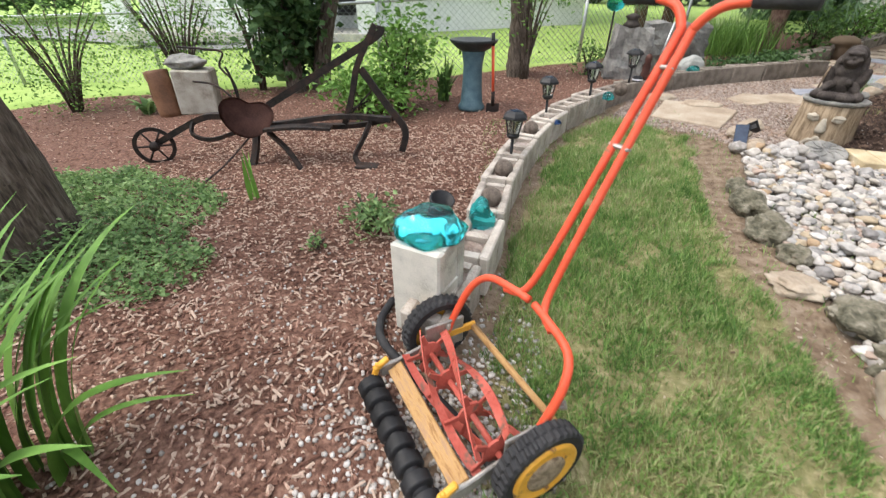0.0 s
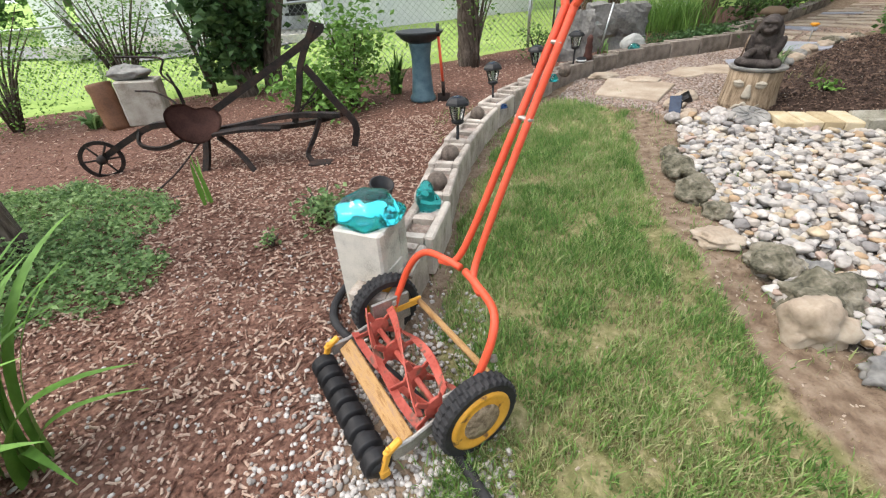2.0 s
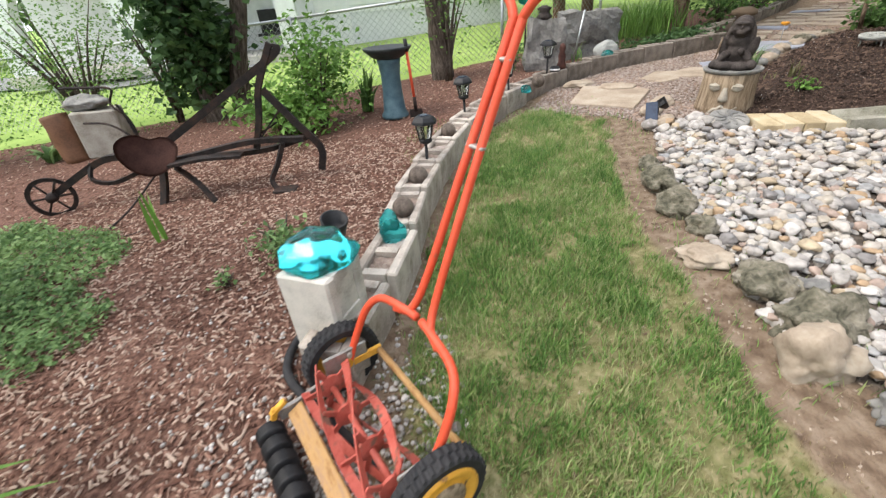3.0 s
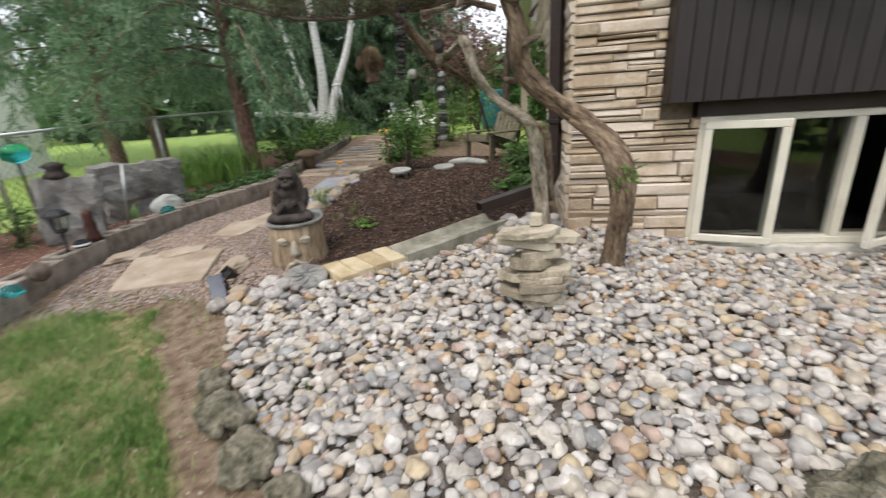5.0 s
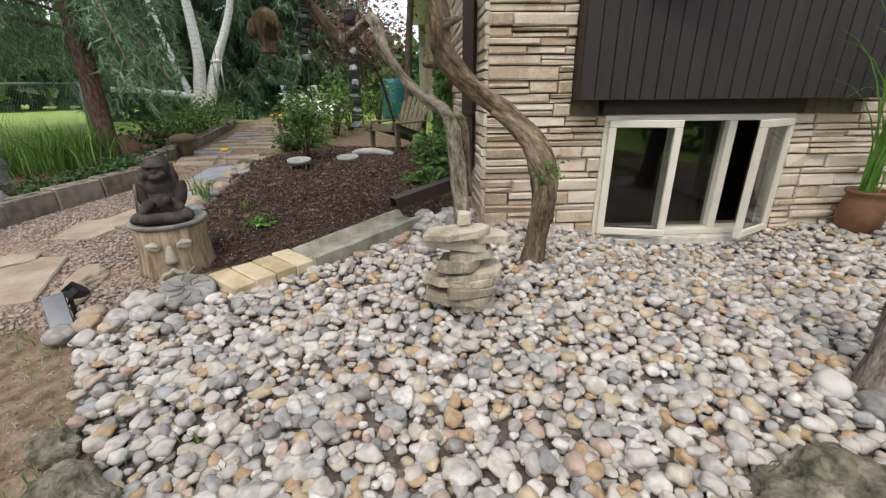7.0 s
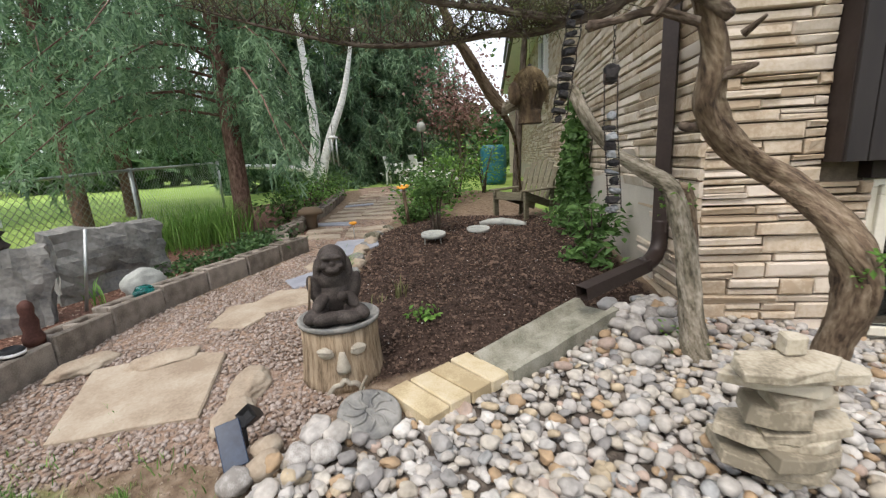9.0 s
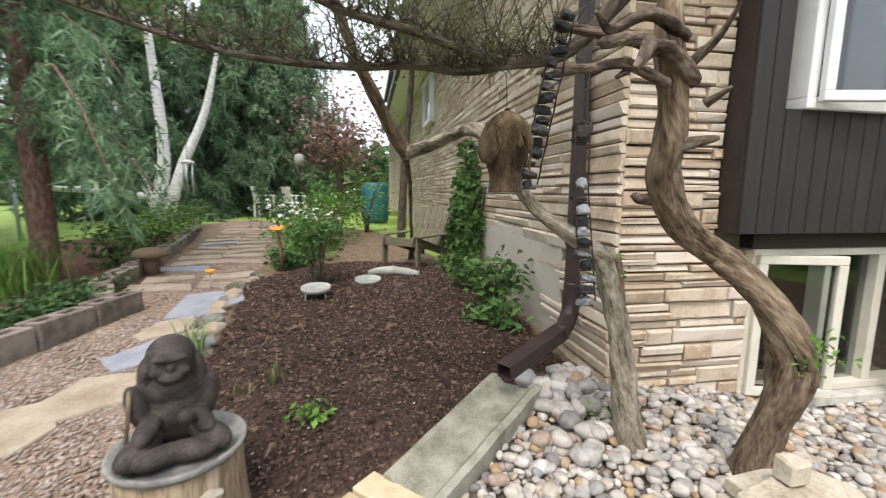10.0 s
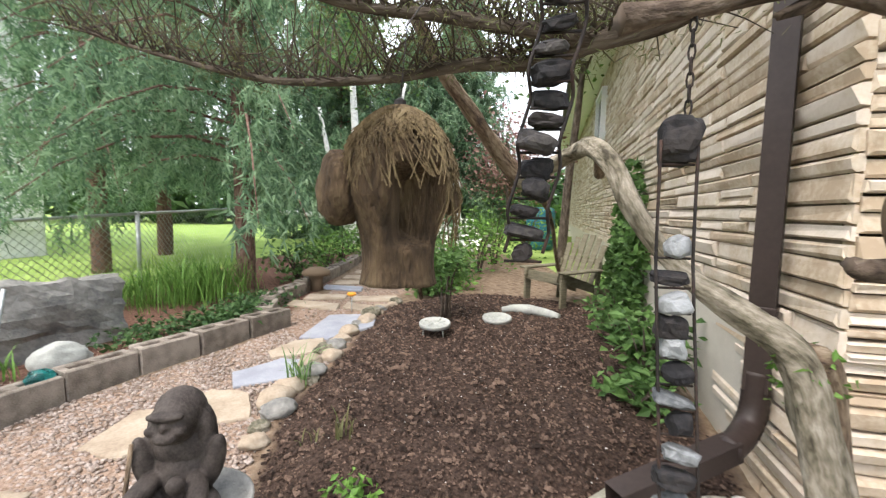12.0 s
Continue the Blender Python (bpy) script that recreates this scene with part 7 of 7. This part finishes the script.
build_hazel()
broadleaf("oak_tree", -1.58, 2.90, 6.5, (1.6, 1.6), 320, .14, "leaf_dark", "old tree with thick furrowed grey-brown bark", ((0, 0, .30),), low=.75)
shrub("feather_shrub", -2.9, 6.5, 1.6, .8, 3600, .042, "leaf_light", "tall airy feathery green shrub by the lawn", "shrub", 16, .1, clumps=30)
shrub("feather_shrub", -4.0, 5.9, 1.5, .9, 3200, .042, "leaf_light", "tall airy feathery green shrub by the lawn", "shrub", 14, .1, clumps=26)
shrub("feather_shrub", -2.1, 6.9, 1.7, .5, 1500, .042, "leaf_light", "slender airy green shrub behind the pedestal", "shrub", 9, .1, clumps=20)
blades("white_hosta", -2.95, 5.75, 16, .26, .09, "herb", "low pale variegated hosta in mulch", lean=1.0)
shrub("green_bush", .05, 5.75, .95, .32, 1500, .07, "leaf_light", "light green ferny bush in the mulch bed", "shrub", 7, .1, clumps=20)
shrub("green_bush", -.3, 5.55, .42, .42, 1300, .08, "leaf_light", "low light green bush in the mulch bed", "shrub", 7, 0, clumps=16)
blades("yucca", .47, 6.15, 40, .50, .035, "leaf", "spiky dark green yucca clump in mulch", lean=.45)
shrub("lilac_bush", 1.42, 7.2, 1.5, .45, 480, .06, "leaf_light", "multi-stemmed bush beside the chain-link fence", "shrub", 14, .3, clumps=18)
shrub("green_bush", 2.25, 7.35, .42, .22, 350, .05, "leaf", "small rounded green bush before the fence", "shrub", 5, 0)
blades("meadow_grass", 4.58, 8.55, 620, .66, .010, "leaf_light", "tall bright green grass clump by the spruce", lean=.55, spread=.24)
blades("meadow_grass", 4.1, 8.75, 300, .55, .010, "leaf_light", "tall bright green grass clump by the spruce", lean=.6, spread=.22)
blades("meadow_grass", 3.1, 7.15, 14, .28, .012, "blade", "small green grass tuft behind the kerb", lean=.5)
# borders along the path
for k, (x, y, h, r, mt) in enumerate(((5.9, 8.9, .5, .4, "leaf"), (6.6, 9.3, .55, .4, "leaf_light"), (7.3, 10.0, .6, .45, "leaf"), (8.0, 10.9, .6, .5, "leaf_light"), (8.8, 11.6, .7, .5, "leaf"), (7.0, 6.95, .38, .28, "leaf_light"), (7.5, 7.5, .5, .35, "leaf_light"), (8.3, 7.6, 1.0, .55, "leaf_light"), (9.2, 8.0, 1.1, .6, "leaf_light"), (8.9, 8.9, .7, .5, "leaf"), (10.3, 9.3, 1.0, .6, "leaf"), (10.2, 8.0, 1.2, .5, "leaf_light"), (6.6, 6.9, .3, .24, "leaf"))):
    shrub("border_plant", x, y, h, r, 420, .085, mt, "leafy green flower-border plant beside the path", "plant", 6, .05, "border plants")
for x, y in ((7.6, 7.3), (8.1, 8.2)):
    P = np.array((x, y, g(x, y) + .55)) + PR.normal(0, .22, (60, 3)) * (1, 1, .5)
    tagged(leaf_mesh("white_blossom", P, 1, PR.uniform(.05, .09, 60), "petal", None, .9), "white blossoms over the border plants", "flowers", "white blossoms", "stuff")


# white birch with several stems
def build_birch():
    t = thing("birch_tree", pose(9.4, 12.9, g(9.4, 12.9)), "white-barked multi-stemmed birch at the path's end", "tree")
    for pts in ([(0, 0, -.1, .28), (.0, 0, .8, .22), (.05, -.1, 1.8, .17), (-.05, .0, 4.5, .10)], [(.1, -.05, .3, .2), (.35, -.3, 1.4, .16), (.75, -.6, 2.6, .12), (1.0, -.9, 4.2, .05)], [(-.1, .1, .3, .14), (-.4, .3, 1.6, .10), (-.7, .5, 3.5, .06)], [(0, 0, .6, .12), (-.9, .5, .75, .10), (-1.6, .9, .8, .08)]):
        tube_ob("stem", [(*p[:3], p[3] * .70) for p in pts], 0, "white_bark", t, n=12, per=6, rough=.06)
    P = cloud(1500, (0, 0, 5.0), (1.8, 1.8, 1.4), 20, .3)
    leaf_mesh("crown", P, .7, PR.uniform(.07, .14, len(P)), "leaf", t, .7)


build_birch()
ch = thing("wind_chime", pose(8.75, 11.2, g(8.7, 11.2) + 1.05), "white hanging wind chime of tubes under the spruce", "wind chime")
tube_ob("cord", [(0, 0, .35), (0, 0, 2.4)], .006, "black", ch, per=1)
for k in range(5):
    tube_ob("tube", [(.09 * math.cos(k * 1.26), .09 * math.sin(k * 1.26), .3), (.09 * math.cos(k * 1.26), .09 * math.sin(k * 1.26), -.15 - .05 * k)], .018, "galv", ch, per=1)
bm = bmesh.new()
lathe(bm, [(.12, .30), (.12, .33), (.02, .36)], 14)
part("top_disc", bm, "white", ch)
broadleaf("red_maple", 15.0, 11.9, 3.8, (2.0, 1.9), 2600, .14, "maple", "Japanese maple with dull red leaves", ((0, 0, .09), (.2, .1, .07)), low=.3)
broadleaf("garden_tree", 9.8, 7.0, 5.4, (1.2, 1.0), 800, .12, "leaf", "leafy green tree over the house side", ((0, 0, .07),), low=.55)

# overhead conifer branch with bare twigs and needles
def build_bough():
    t = thing("conifer_bough", Matrix.Identity(4), "overhanging conifer bough with bare twigs and thin needles", "branch")
    main = [(4.16, 3.30, 2.15, .03), (4.19, 3.45, 1.95, .028), (4.20, 3.607, 1.82, .026), (4.19, 3.80, 1.80, .022), (4.17, 3.945, 1.785, .02), (4.10, 4.12, 1.80, .017), (3.99, 4.34, 1.785, .014), (3.84, 4.70, 1.82, .011), (3.62, 5.05, 1.92, .008), (3.4, 5.4, 2.05, .004)]
    tube_ob("bough", main, 0, "bark", t, n=10, per=6, rough=.15)
    second = [(4.19, 3.80, 1.80, .02), (3.98, 4.05, 1.86, .016), (3.82, 4.25, 1.90, .012), (3.66, 4.42, 1.98, .008), (3.5, 4.6, 2.1, .004)]
    tube_ob("bough", second, 0, "bark", t, n=8, per=6, rough=.15)
    bm = bmesh.new()
    V, F = [], []
    rs = np.random.RandomState(31)
    lines = [smooth_path(l, 8) for l in (main[2:], second)]
    for li, L in enumerate(lines):
        for p in L:
            for k in range(6):
                d = np.array([rs.normal(0, .6), rs.normal(0, .6), rs.uniform(.15, 1.0)])
                d /= np.linalg.norm(d)
                ln_ = rs.uniform(.08, .34)
                q = [p[:3] + d * ln_ * u + np.array([0, 0, .05 * math.sin(5 * u + k)]) * u for u in (0, .35, .7, 1)]
                tube(bm, [(*a, .0035 * (1 - .7 * i / 3)) for i, a in enumerate(q)], 0, 4)
                for j in range(22):
                    u = rs.uniform(.2, 1.05)
                    c = p[:3] + d * ln_ * u + rs.normal(0, .03, 3)
                    e = rs.normal(0, 1, 3)
                    e *= rs.uniform(.012, .035) / np.linalg.norm(e)
                    s = np.cross(e, rs.normal(0, 1, 3))
                    s *= .0016 / (np.linalg.norm(s) + 1e-9)
                    b = len(V)
                    V += [c + s, c - s, c + e]
                    F.append((b, b + 1, b + 2))
    tagged(part("twig_spray", bm, "bark", t), kind="stuff")
    big_mesh("needles", V, F, "needle_dry", t)


build_bough()


# ---- chain-link fence ----
def build_fence():
    t = thing("chain_link_fence", Matrix.Identity(4), "galvanised chain-link fence between garden and lawn", "fence")
    line = [(-9, 7.6), (-4, 7.5), (-.6, 7.55), (2.3, 8.35), (4.2, 9.6), (6.5, 12.2)]
    posts = []
    for a, b in zip(line, line[1:]):
        n = max(1, round(math.hypot(b[0] - a[0], b[1] - a[1]) / 2.4))
        posts += [(a[0] + (b[0] - a[0]) * k / n, a[1] + (b[1] - a[1]) * k / n) for k in range(n)]
    posts.append(line[-1])
    H = .95
    V, F = [], []
    for (x, y) in posts:
        tube_ob("post", [(x, y, g(x, y) - .05), (x, y, g(x, y) + H + .03)], .025, "galv", t, per=1, n=10)
    for (x0, y0), (x1, y1) in zip(posts, posts[1:]):
        z0, z1 = g(x0, y0), g(x1, y1)
        tube_ob("rail", [(x0, y0, z0 + H), (x1, y1, z1 + H)], .018, "galv", t, per=1)
        L = math.hypot(x1 - x0, y1 - y0)
        ux, uy = (x1 - x0) / L, (y1 - y0) / L
        pitch = .085
        n = int((L + H) / pitch)
        for sgn in (1, -1):
            for k in range(n):
                s0 = k * pitch - (H if sgn > 0 else 0)
                a0, h0, a1, h1 = s0, 0, s0 + sgn * H if sgn < 0 else s0 + H, H
                if sgn < 0:
                    a0, a1 = k * pitch, k * pitch - H
                lo, hi = (a0, h0), (a1, h1)
                # clip to the bay
                pts = []
                for (a, h) in (lo, hi):
                    aa = min(max(a, 0), L)
                    hh = h0 + (h1 - h0) * ((aa - a0) / (a1 - a0))
                    pts.append((aa, hh))
                if abs(pts[0][0] - pts[1][0]) < .01:
                    continue
                P = [np.array((x0 + ux * a, y0 + uy * a, z0 + (z1 - z0) * a / L + .02 + h * .98)) for a, h in pts]
                w = np.array((0, 0, .004))
                o = np.array((-uy, ux, 0)) * .0022
                b = len(V)
                V += [P[0] - w, P[1] - w, P[1] + w, P[0] + w, P[0] + o, P[1] + o]
                F += [(b, b + 1, b + 5, b + 4), (b + 4, b + 5, b + 2, b + 3), (b, b + 3, b + 2, b + 1)]
    tagged(big_mesh("mesh_wire", V, F, "galv", t), kind="stuff")


build_fence()


# ---- neighbour's house, drive and far woods ----
def build_neighbour():
    a, b = Vector((-9.0, 13.6, 0)), Vector((3.5, 15.0, 0))
    d = b - a
    L = d.length
    m = Matrix.Translation((a.x, a.y, .1)) @ pose(0, 0, 0, 0, 0, math.degrees(math.atan2(d.y, d.x)))
    t = thing("neighbour_house", m, "white neighbouring house with arched porch beyond the lawn", "house")
    bm = bmesh.new()
    block(bm, (L / 2, 4.2, 2.6), (L, 8, 5.8))
    part("wall", bm, "house_white", t)
    for k in range(26):
        box("siding_board", (L - 2.4, .18, .9 + k * .19), (4.8, .03, .18), "white", t, "", .004)
    # porch wall with arches
    def arch_wall(x0, x1, xc, r, h):
        bm = bmesh.new()
        pts = [(x0, 0), (xc - r, 0)] + [(xc + r * math.cos(an), h + r * math.sin(an)) for an in np.linspace(math.pi, 0, 15)] + [(xc + r, 0), (x1, 0), (x1, 4.2), (x0, 4.2)]
        f = [bm.verts.new((x, -1.6, z - .2)) for x, z in pts]
        k = [bm.verts.new((x, -1.3, z - .2)) for x, z in pts]
        n = len(pts)
        bm.faces.new(f), bm.faces.new(k[::-1])
        for i in range(n):
            bm.faces.new((f[i], k[i], k[(i + 1) % n], f[(i + 1) % n]))
        part("arch", bm, "house_white", t, "white arched porch wall")
    arch_wall(3.4, 6.9, 5.4, 1.05, 1.35)
    arch_wall(.2, 3.38, 1.8, 1.05, 1.35)
    box("porch_roof", (3.6, -.7, 4.1), (6.9, 2.0, .2), "white", t)
    box("porch_floor", (3.6, -.8, .02), (6.9, 1.9, .2), "concrete", t)
    d_ = box("door", (7.6, .17, 1.05), (.95, .05, 2.1), "white", t, "white panelled door", .01)
    box("window", (9.6, .17, 1.9), (1.3, .05, 1.0), "white", t, "pale shuttered window", .01)
    box("roof", (L / 2, 4.2, 5.6), (L + 1, 9, .25), "trim", t)
    for x in (4.9, 5.9):
        box("porch_chair_seat", (x, -.3, .5), (.5, .5, .06), "black", t)
        box("porch_chair_back", (x, .0, .8), (.5, .05, .55), "black", t)


M["house_white"] = mat("white_brick", [(.66, .67, .69), (.76, .77, .79)], 6, .85, .3, fine=10)
M["pane_dark"] = mat("dark_window", [(.03, .035, .04), (.06, .065, .07)], 2, .1, 0)
build_neighbour()


def build_drive():
    pts = [(-60, 26), (-8.8, 12.9), (-6.5, 11.2), (-3.0, 11.9), (-2.6, 13.4), (-9, 15.2), (-58, 33)]
    bm = bmesh.new()
    bm.faces.new([bm.verts.new((x, y, g(x, y) + .03)) for x, y in pts])
    ob = part("driveway", bm, "asphalt")
    tagged(ob, "pale grey asphalt driveway beyond the lawn", "driveway", kind="structure")


build_drive()


def build_woods():
    V, F = [], []
    P = []
    rs = np.random.RandomState(8)
    for k in range(120):
        a = rs.uniform(-.5, 6.0)
        d = rs.uniform(26, 44)
        cx, cy = 3 + d * math.cos(a), 4 + d * math.sin(a)
        hgt = rs.uniform(3.5, 6.5)
        n = 260
        u = rs.normal(size=(n, 3))
        u /= np.linalg.norm(u, axis=1)[:, None]
        u *= rs.uniform(.5, 1.05, size=(n, 1))
        P.append(u * (3.0, 3.0, hgt * .5) + (cx, cy, hgt * .52))
    P = np.concatenate(P)
    ob = leaf_mesh("far_woods", P, .8, rs.uniform(.6, 1.2, len(P)), "leaf_dark", None, .8)
    tagged(ob, "far belt of dark green woods round the gardens", "woods", kind="stuff")


build_woods()


def build_hedge():
    P = []
    for _ in range(9000):
        x = PR.uniform(-8, 12)
        y = -5.2 - .25 * abs(x - 2) ** .5 + PR.normal(0, .5)
        P.append((x, y, g(x, y) + PR.uniform(0, 3.4) * PR.uniform(.7, 1)))
    ob = leaf_mesh("hedge", P, .8, PR.uniform(.15, .32, len(P)), "leaf_dark", None, .7)
    tagged(ob, "dark green hedge closing the garden", "hedge", kind="stuff")


build_hedge()

gl = thing("globe_lamp", pose(8.28, 8.08, g(8.28, 8.08)), "pale grey globe lamp on a slim dark post", "lamp post")
tube_ob("post", [(0, 0, 0), (0, 0, 1.30)], .012, "iron", gl, per=1)
bm = bmesh.new()
lathe(bm, [(.04, 1.28), (.075, 1.31), (.085, 1.38), (.065, 1.44), (.02, 1.46)], 18)
part("globe", bm, "disc", gl, "pale globe shade", True)

# ---- loose ground stuff ----
def wedge():
    v = np.array([(-.5, -.5, 0), (.5, -.4, 0), (.45, .5, 0), (-.5, .4, 0), (-.42, -.3, 1), (.4, -.1, .8), (.3, .3, 1)])
    f = np.array([(0, 1, 5), (0, 5, 4), (1, 2, 6), (1, 6, 5), (2, 3, 6), (3, 4, 6), (3, 0, 4), (4, 5, 6)])
    return v, f


def build_chips():
    rs = np.random.RandomState(2)
    out = []
    while len(out) < 34000:
        if rs.rand() < .62:
            x, y = rs.uniform(-1.6, 1.6), rs.uniform(.7, 5.2)
        else:
            x, y = rs.uniform(-5, 4.8), rs.uniform(.2, 8)
        if inside(MULCH, x, y):
            l = .021 * math.exp(rs.normal(0, .55))
            out.append((x, y, g(x, y) + rs.uniform(.0, .010), min(l, .075), rs.uniform(.005, .014), rs.uniform(.003, .008), turn3(rs.uniform(0, 6.3), rs.uniform(0, .5), rs.uniform(0, 6.3))))
    tagged(scatter("mulch_chips", [wedge()], out, "chip", None, False), "loose reddish bark mulch chips", "mulch", kind="stuff")


def build_crumbs():
    rs = np.random.RandomState(4)
    out = []
    while len(out) < 30000:
        x, y = rs.uniform(3.4, 7.7), rs.uniform(3.5, 6.9)
        if inside(SOIL, x, y):
            l = .0076 * math.exp(rs.normal(0, .6))
            out.append((x, y, g(x, y) + rs.uniform(-.002, .010), min(l, .06) * 1.3, min(l, .04) * .8, min(l, .03) * .5, turn3(rs.uniform(0, 6.3), rs.uniform(0, .6), rs.uniform(0, 6.3))))
    tagged(scatter("dark_mulch_chips", [wedge()], out, "soil", None, False), "crumbled dark brown bark mulch", "mulch", kind="stuff")


def build_pebbles():
    rs = np.random.RandomState(5)
    shapes = [stone_shape(1, k, .2) for k in range(6)]
    out = []
    while len(out) < 2600:
        x, y = rs.normal(.95, .22), rs.normal(1.72, .40)
        if y < 2.55 and x - .9 < .38 and x > .42:
            s = rs.uniform(.005, .0115)
            out.append((x, y, g(x, y) + s * .4, s * 1.2, s, s * .75, turn3(rs.uniform(0, 6.3), rs.uniform(0, .5), 1)))
    for _ in range(700):
        x, y = rs.uniform(-.3, 1.2), rs.uniform(1.0, 3.0)
        s = rs.uniform(.003, .009)
        out.append((x, y, g(x, y) + s * .6 + .004, s * 1.2, s, s * .75, turn3(rs.uniform(0, 6.3), 0, 1)))
    tagged(scatter("white_pebbles", shapes, out, "pebble"), "scattered small white pebbles under the mower", "pebbles", kind="stuff")
    out = []
    while len(out) < 11500:
        if rs.rand() < .75:
            x, y = rs.uniform(2.0, 4.8), rs.uniform(4.5, 6.9)
        else:
            x, y = rs.uniform(4.5, 9), rs.uniform(5.8, 10)
        if inside(PATHWAY, x, y):
            s = rs.uniform(.005, .013)
            out.append((x, y, g(x, y) + s * .35, s * 1.2, s, s * .7, turn3(rs.uniform(0, 6.3), rs.uniform(0, .5), 1)))
    tagged(scatter("path_gravel", shapes, out, "gravel"), "pinkish-grey gravel between the flags", "gravel", kind="stuff")


def build_grass():
    rs = np.random.RandomState(6)
    V, F = [], []

    def blade(x, y, h, w):
        a, b = rs.uniform(0, 6.28), rs.uniform(0, 6.28)
        lean = rs.uniform(.1, .9) * h
        z = g(x, y) - .003
        sx, sy = w * math.cos(a), w * math.sin(a)
        ex, ey = lean * math.cos(b), lean * math.sin(b)
        k = len(V)
        V.extend([(x - sx, y - sy, z), (x + sx, y + sy, z), (x + ex * .4 + sx * .8, y + ey * .4 + sy * .8, z + h * .6), (x + ex * .4 - sx * .8, y + ey * .4 - sy * .8, z + h * .6), (x + ex, y + ey, z + h)])
        F.extend([(k, k + 1, k + 2), (k, k + 2, k + 3), (k + 3, k + 2, k + 4)])
    n = 0
    while n < 95000:
        x, y = rs.uniform(.95, 2.8), rs.uniform(.3, 5.4)
        if not inside(LAWN, x + .10 * noise.noise((x * 4, y * 4, 1)), y) and rs.rand() > .05:
            continue
        dens = (.54 if inside(LAWN, x + .16, y + .1) else .26) + .55 * noise.noise((x * 1.6, y * 1.6, 3)) + .9 * noise.noise((x * 6, y * 6, 9)) + .6 * noise.noise((x * 17, y * 17, 4))
        if rs.rand() < dens + .10:
            blade(x, y, rs.uniform(.012, .046) * (1 + .4 * dens), rs.uniform(.0013, .0029))
            n += 1
    tagged(big_mesh("lawn_grass", V, F, "grass"), "short patchy lawn grass", "grass", kind="stuff")
    V, F = [], []
    n = 0
    while n < 26000:
        x, y = rs.uniform(.9, 2.9), rs.uniform(.3, 5.4)
        if inside(LAWN, x + .16 * noise.noise((x * 4, y * 4, 5)), y):
            blade(x, y, rs.uniform(.006, .020), rs.uniform(.0008, .0018))
            n += 1
    tagged(big_mesh("dry_thatch", V, F, "straw"), "dry straw-coloured thatch between lawn blades", "thatch", kind="stuff")


def build_litter():
    rs = np.random.RandomState(12)
    out = []
    while len(out) < 3500:
        x, y = rs.uniform(.7, 3.3), rs.uniform(.3, 5.3)
        if not inside(MULCH, x, y) and not inside(COBBLES, x, y) and (not inside(LAWN, x, y) or rs.rand() < .18):
            l = rs.uniform(.004, .016)
            out.append((x, y, g(x, y) + .001, l, l * rs.uniform(.3, .8), l * .3, turn3(rs.uniform(0, 6.3), rs.uniform(0, .4), rs.uniform(0, 6.3))))
    tagged(scatter("soil_litter", [wedge()], out, "litter", None, False), "dry crumbs and bark bits on bare soil", "litter", kind="stuff")
    out = []
    while len(out) < 420:
        x, y = rs.uniform(3.4, 7.7), rs.uniform(3.5, 6.9)
        if inside(SOIL, x, y):
            l = rs.uniform(.004, .011)
            out.append((x, y, g(x, y) + .008, l, l * .7, l * .5, turn3(rs.uniform(0, 6.3), rs.uniform(0, .4), 1)))
    tagged(scatter("pale_chips", [wedge()], out, "pebble", None, False), "pale stone chips scattered on dark mulch", "stone chips", kind="stuff")


M["litter"] = mat("dry_litter", [(.16, .11, .075), (.28, .21, .155), (.40, .33, .26)], 30, .95, .2, rand=.8)
M["straw"] = leafy("straw_blade", [(.22, .17, .09), (.33, .27, .15), (.42, .36, .22)], 3)
build_litter()
build_chips()
build_crumbs()
build_pebbles()
build_grass()

# ---- loose stones and wall stones, last ----
build_cobbles()
build_stonework()
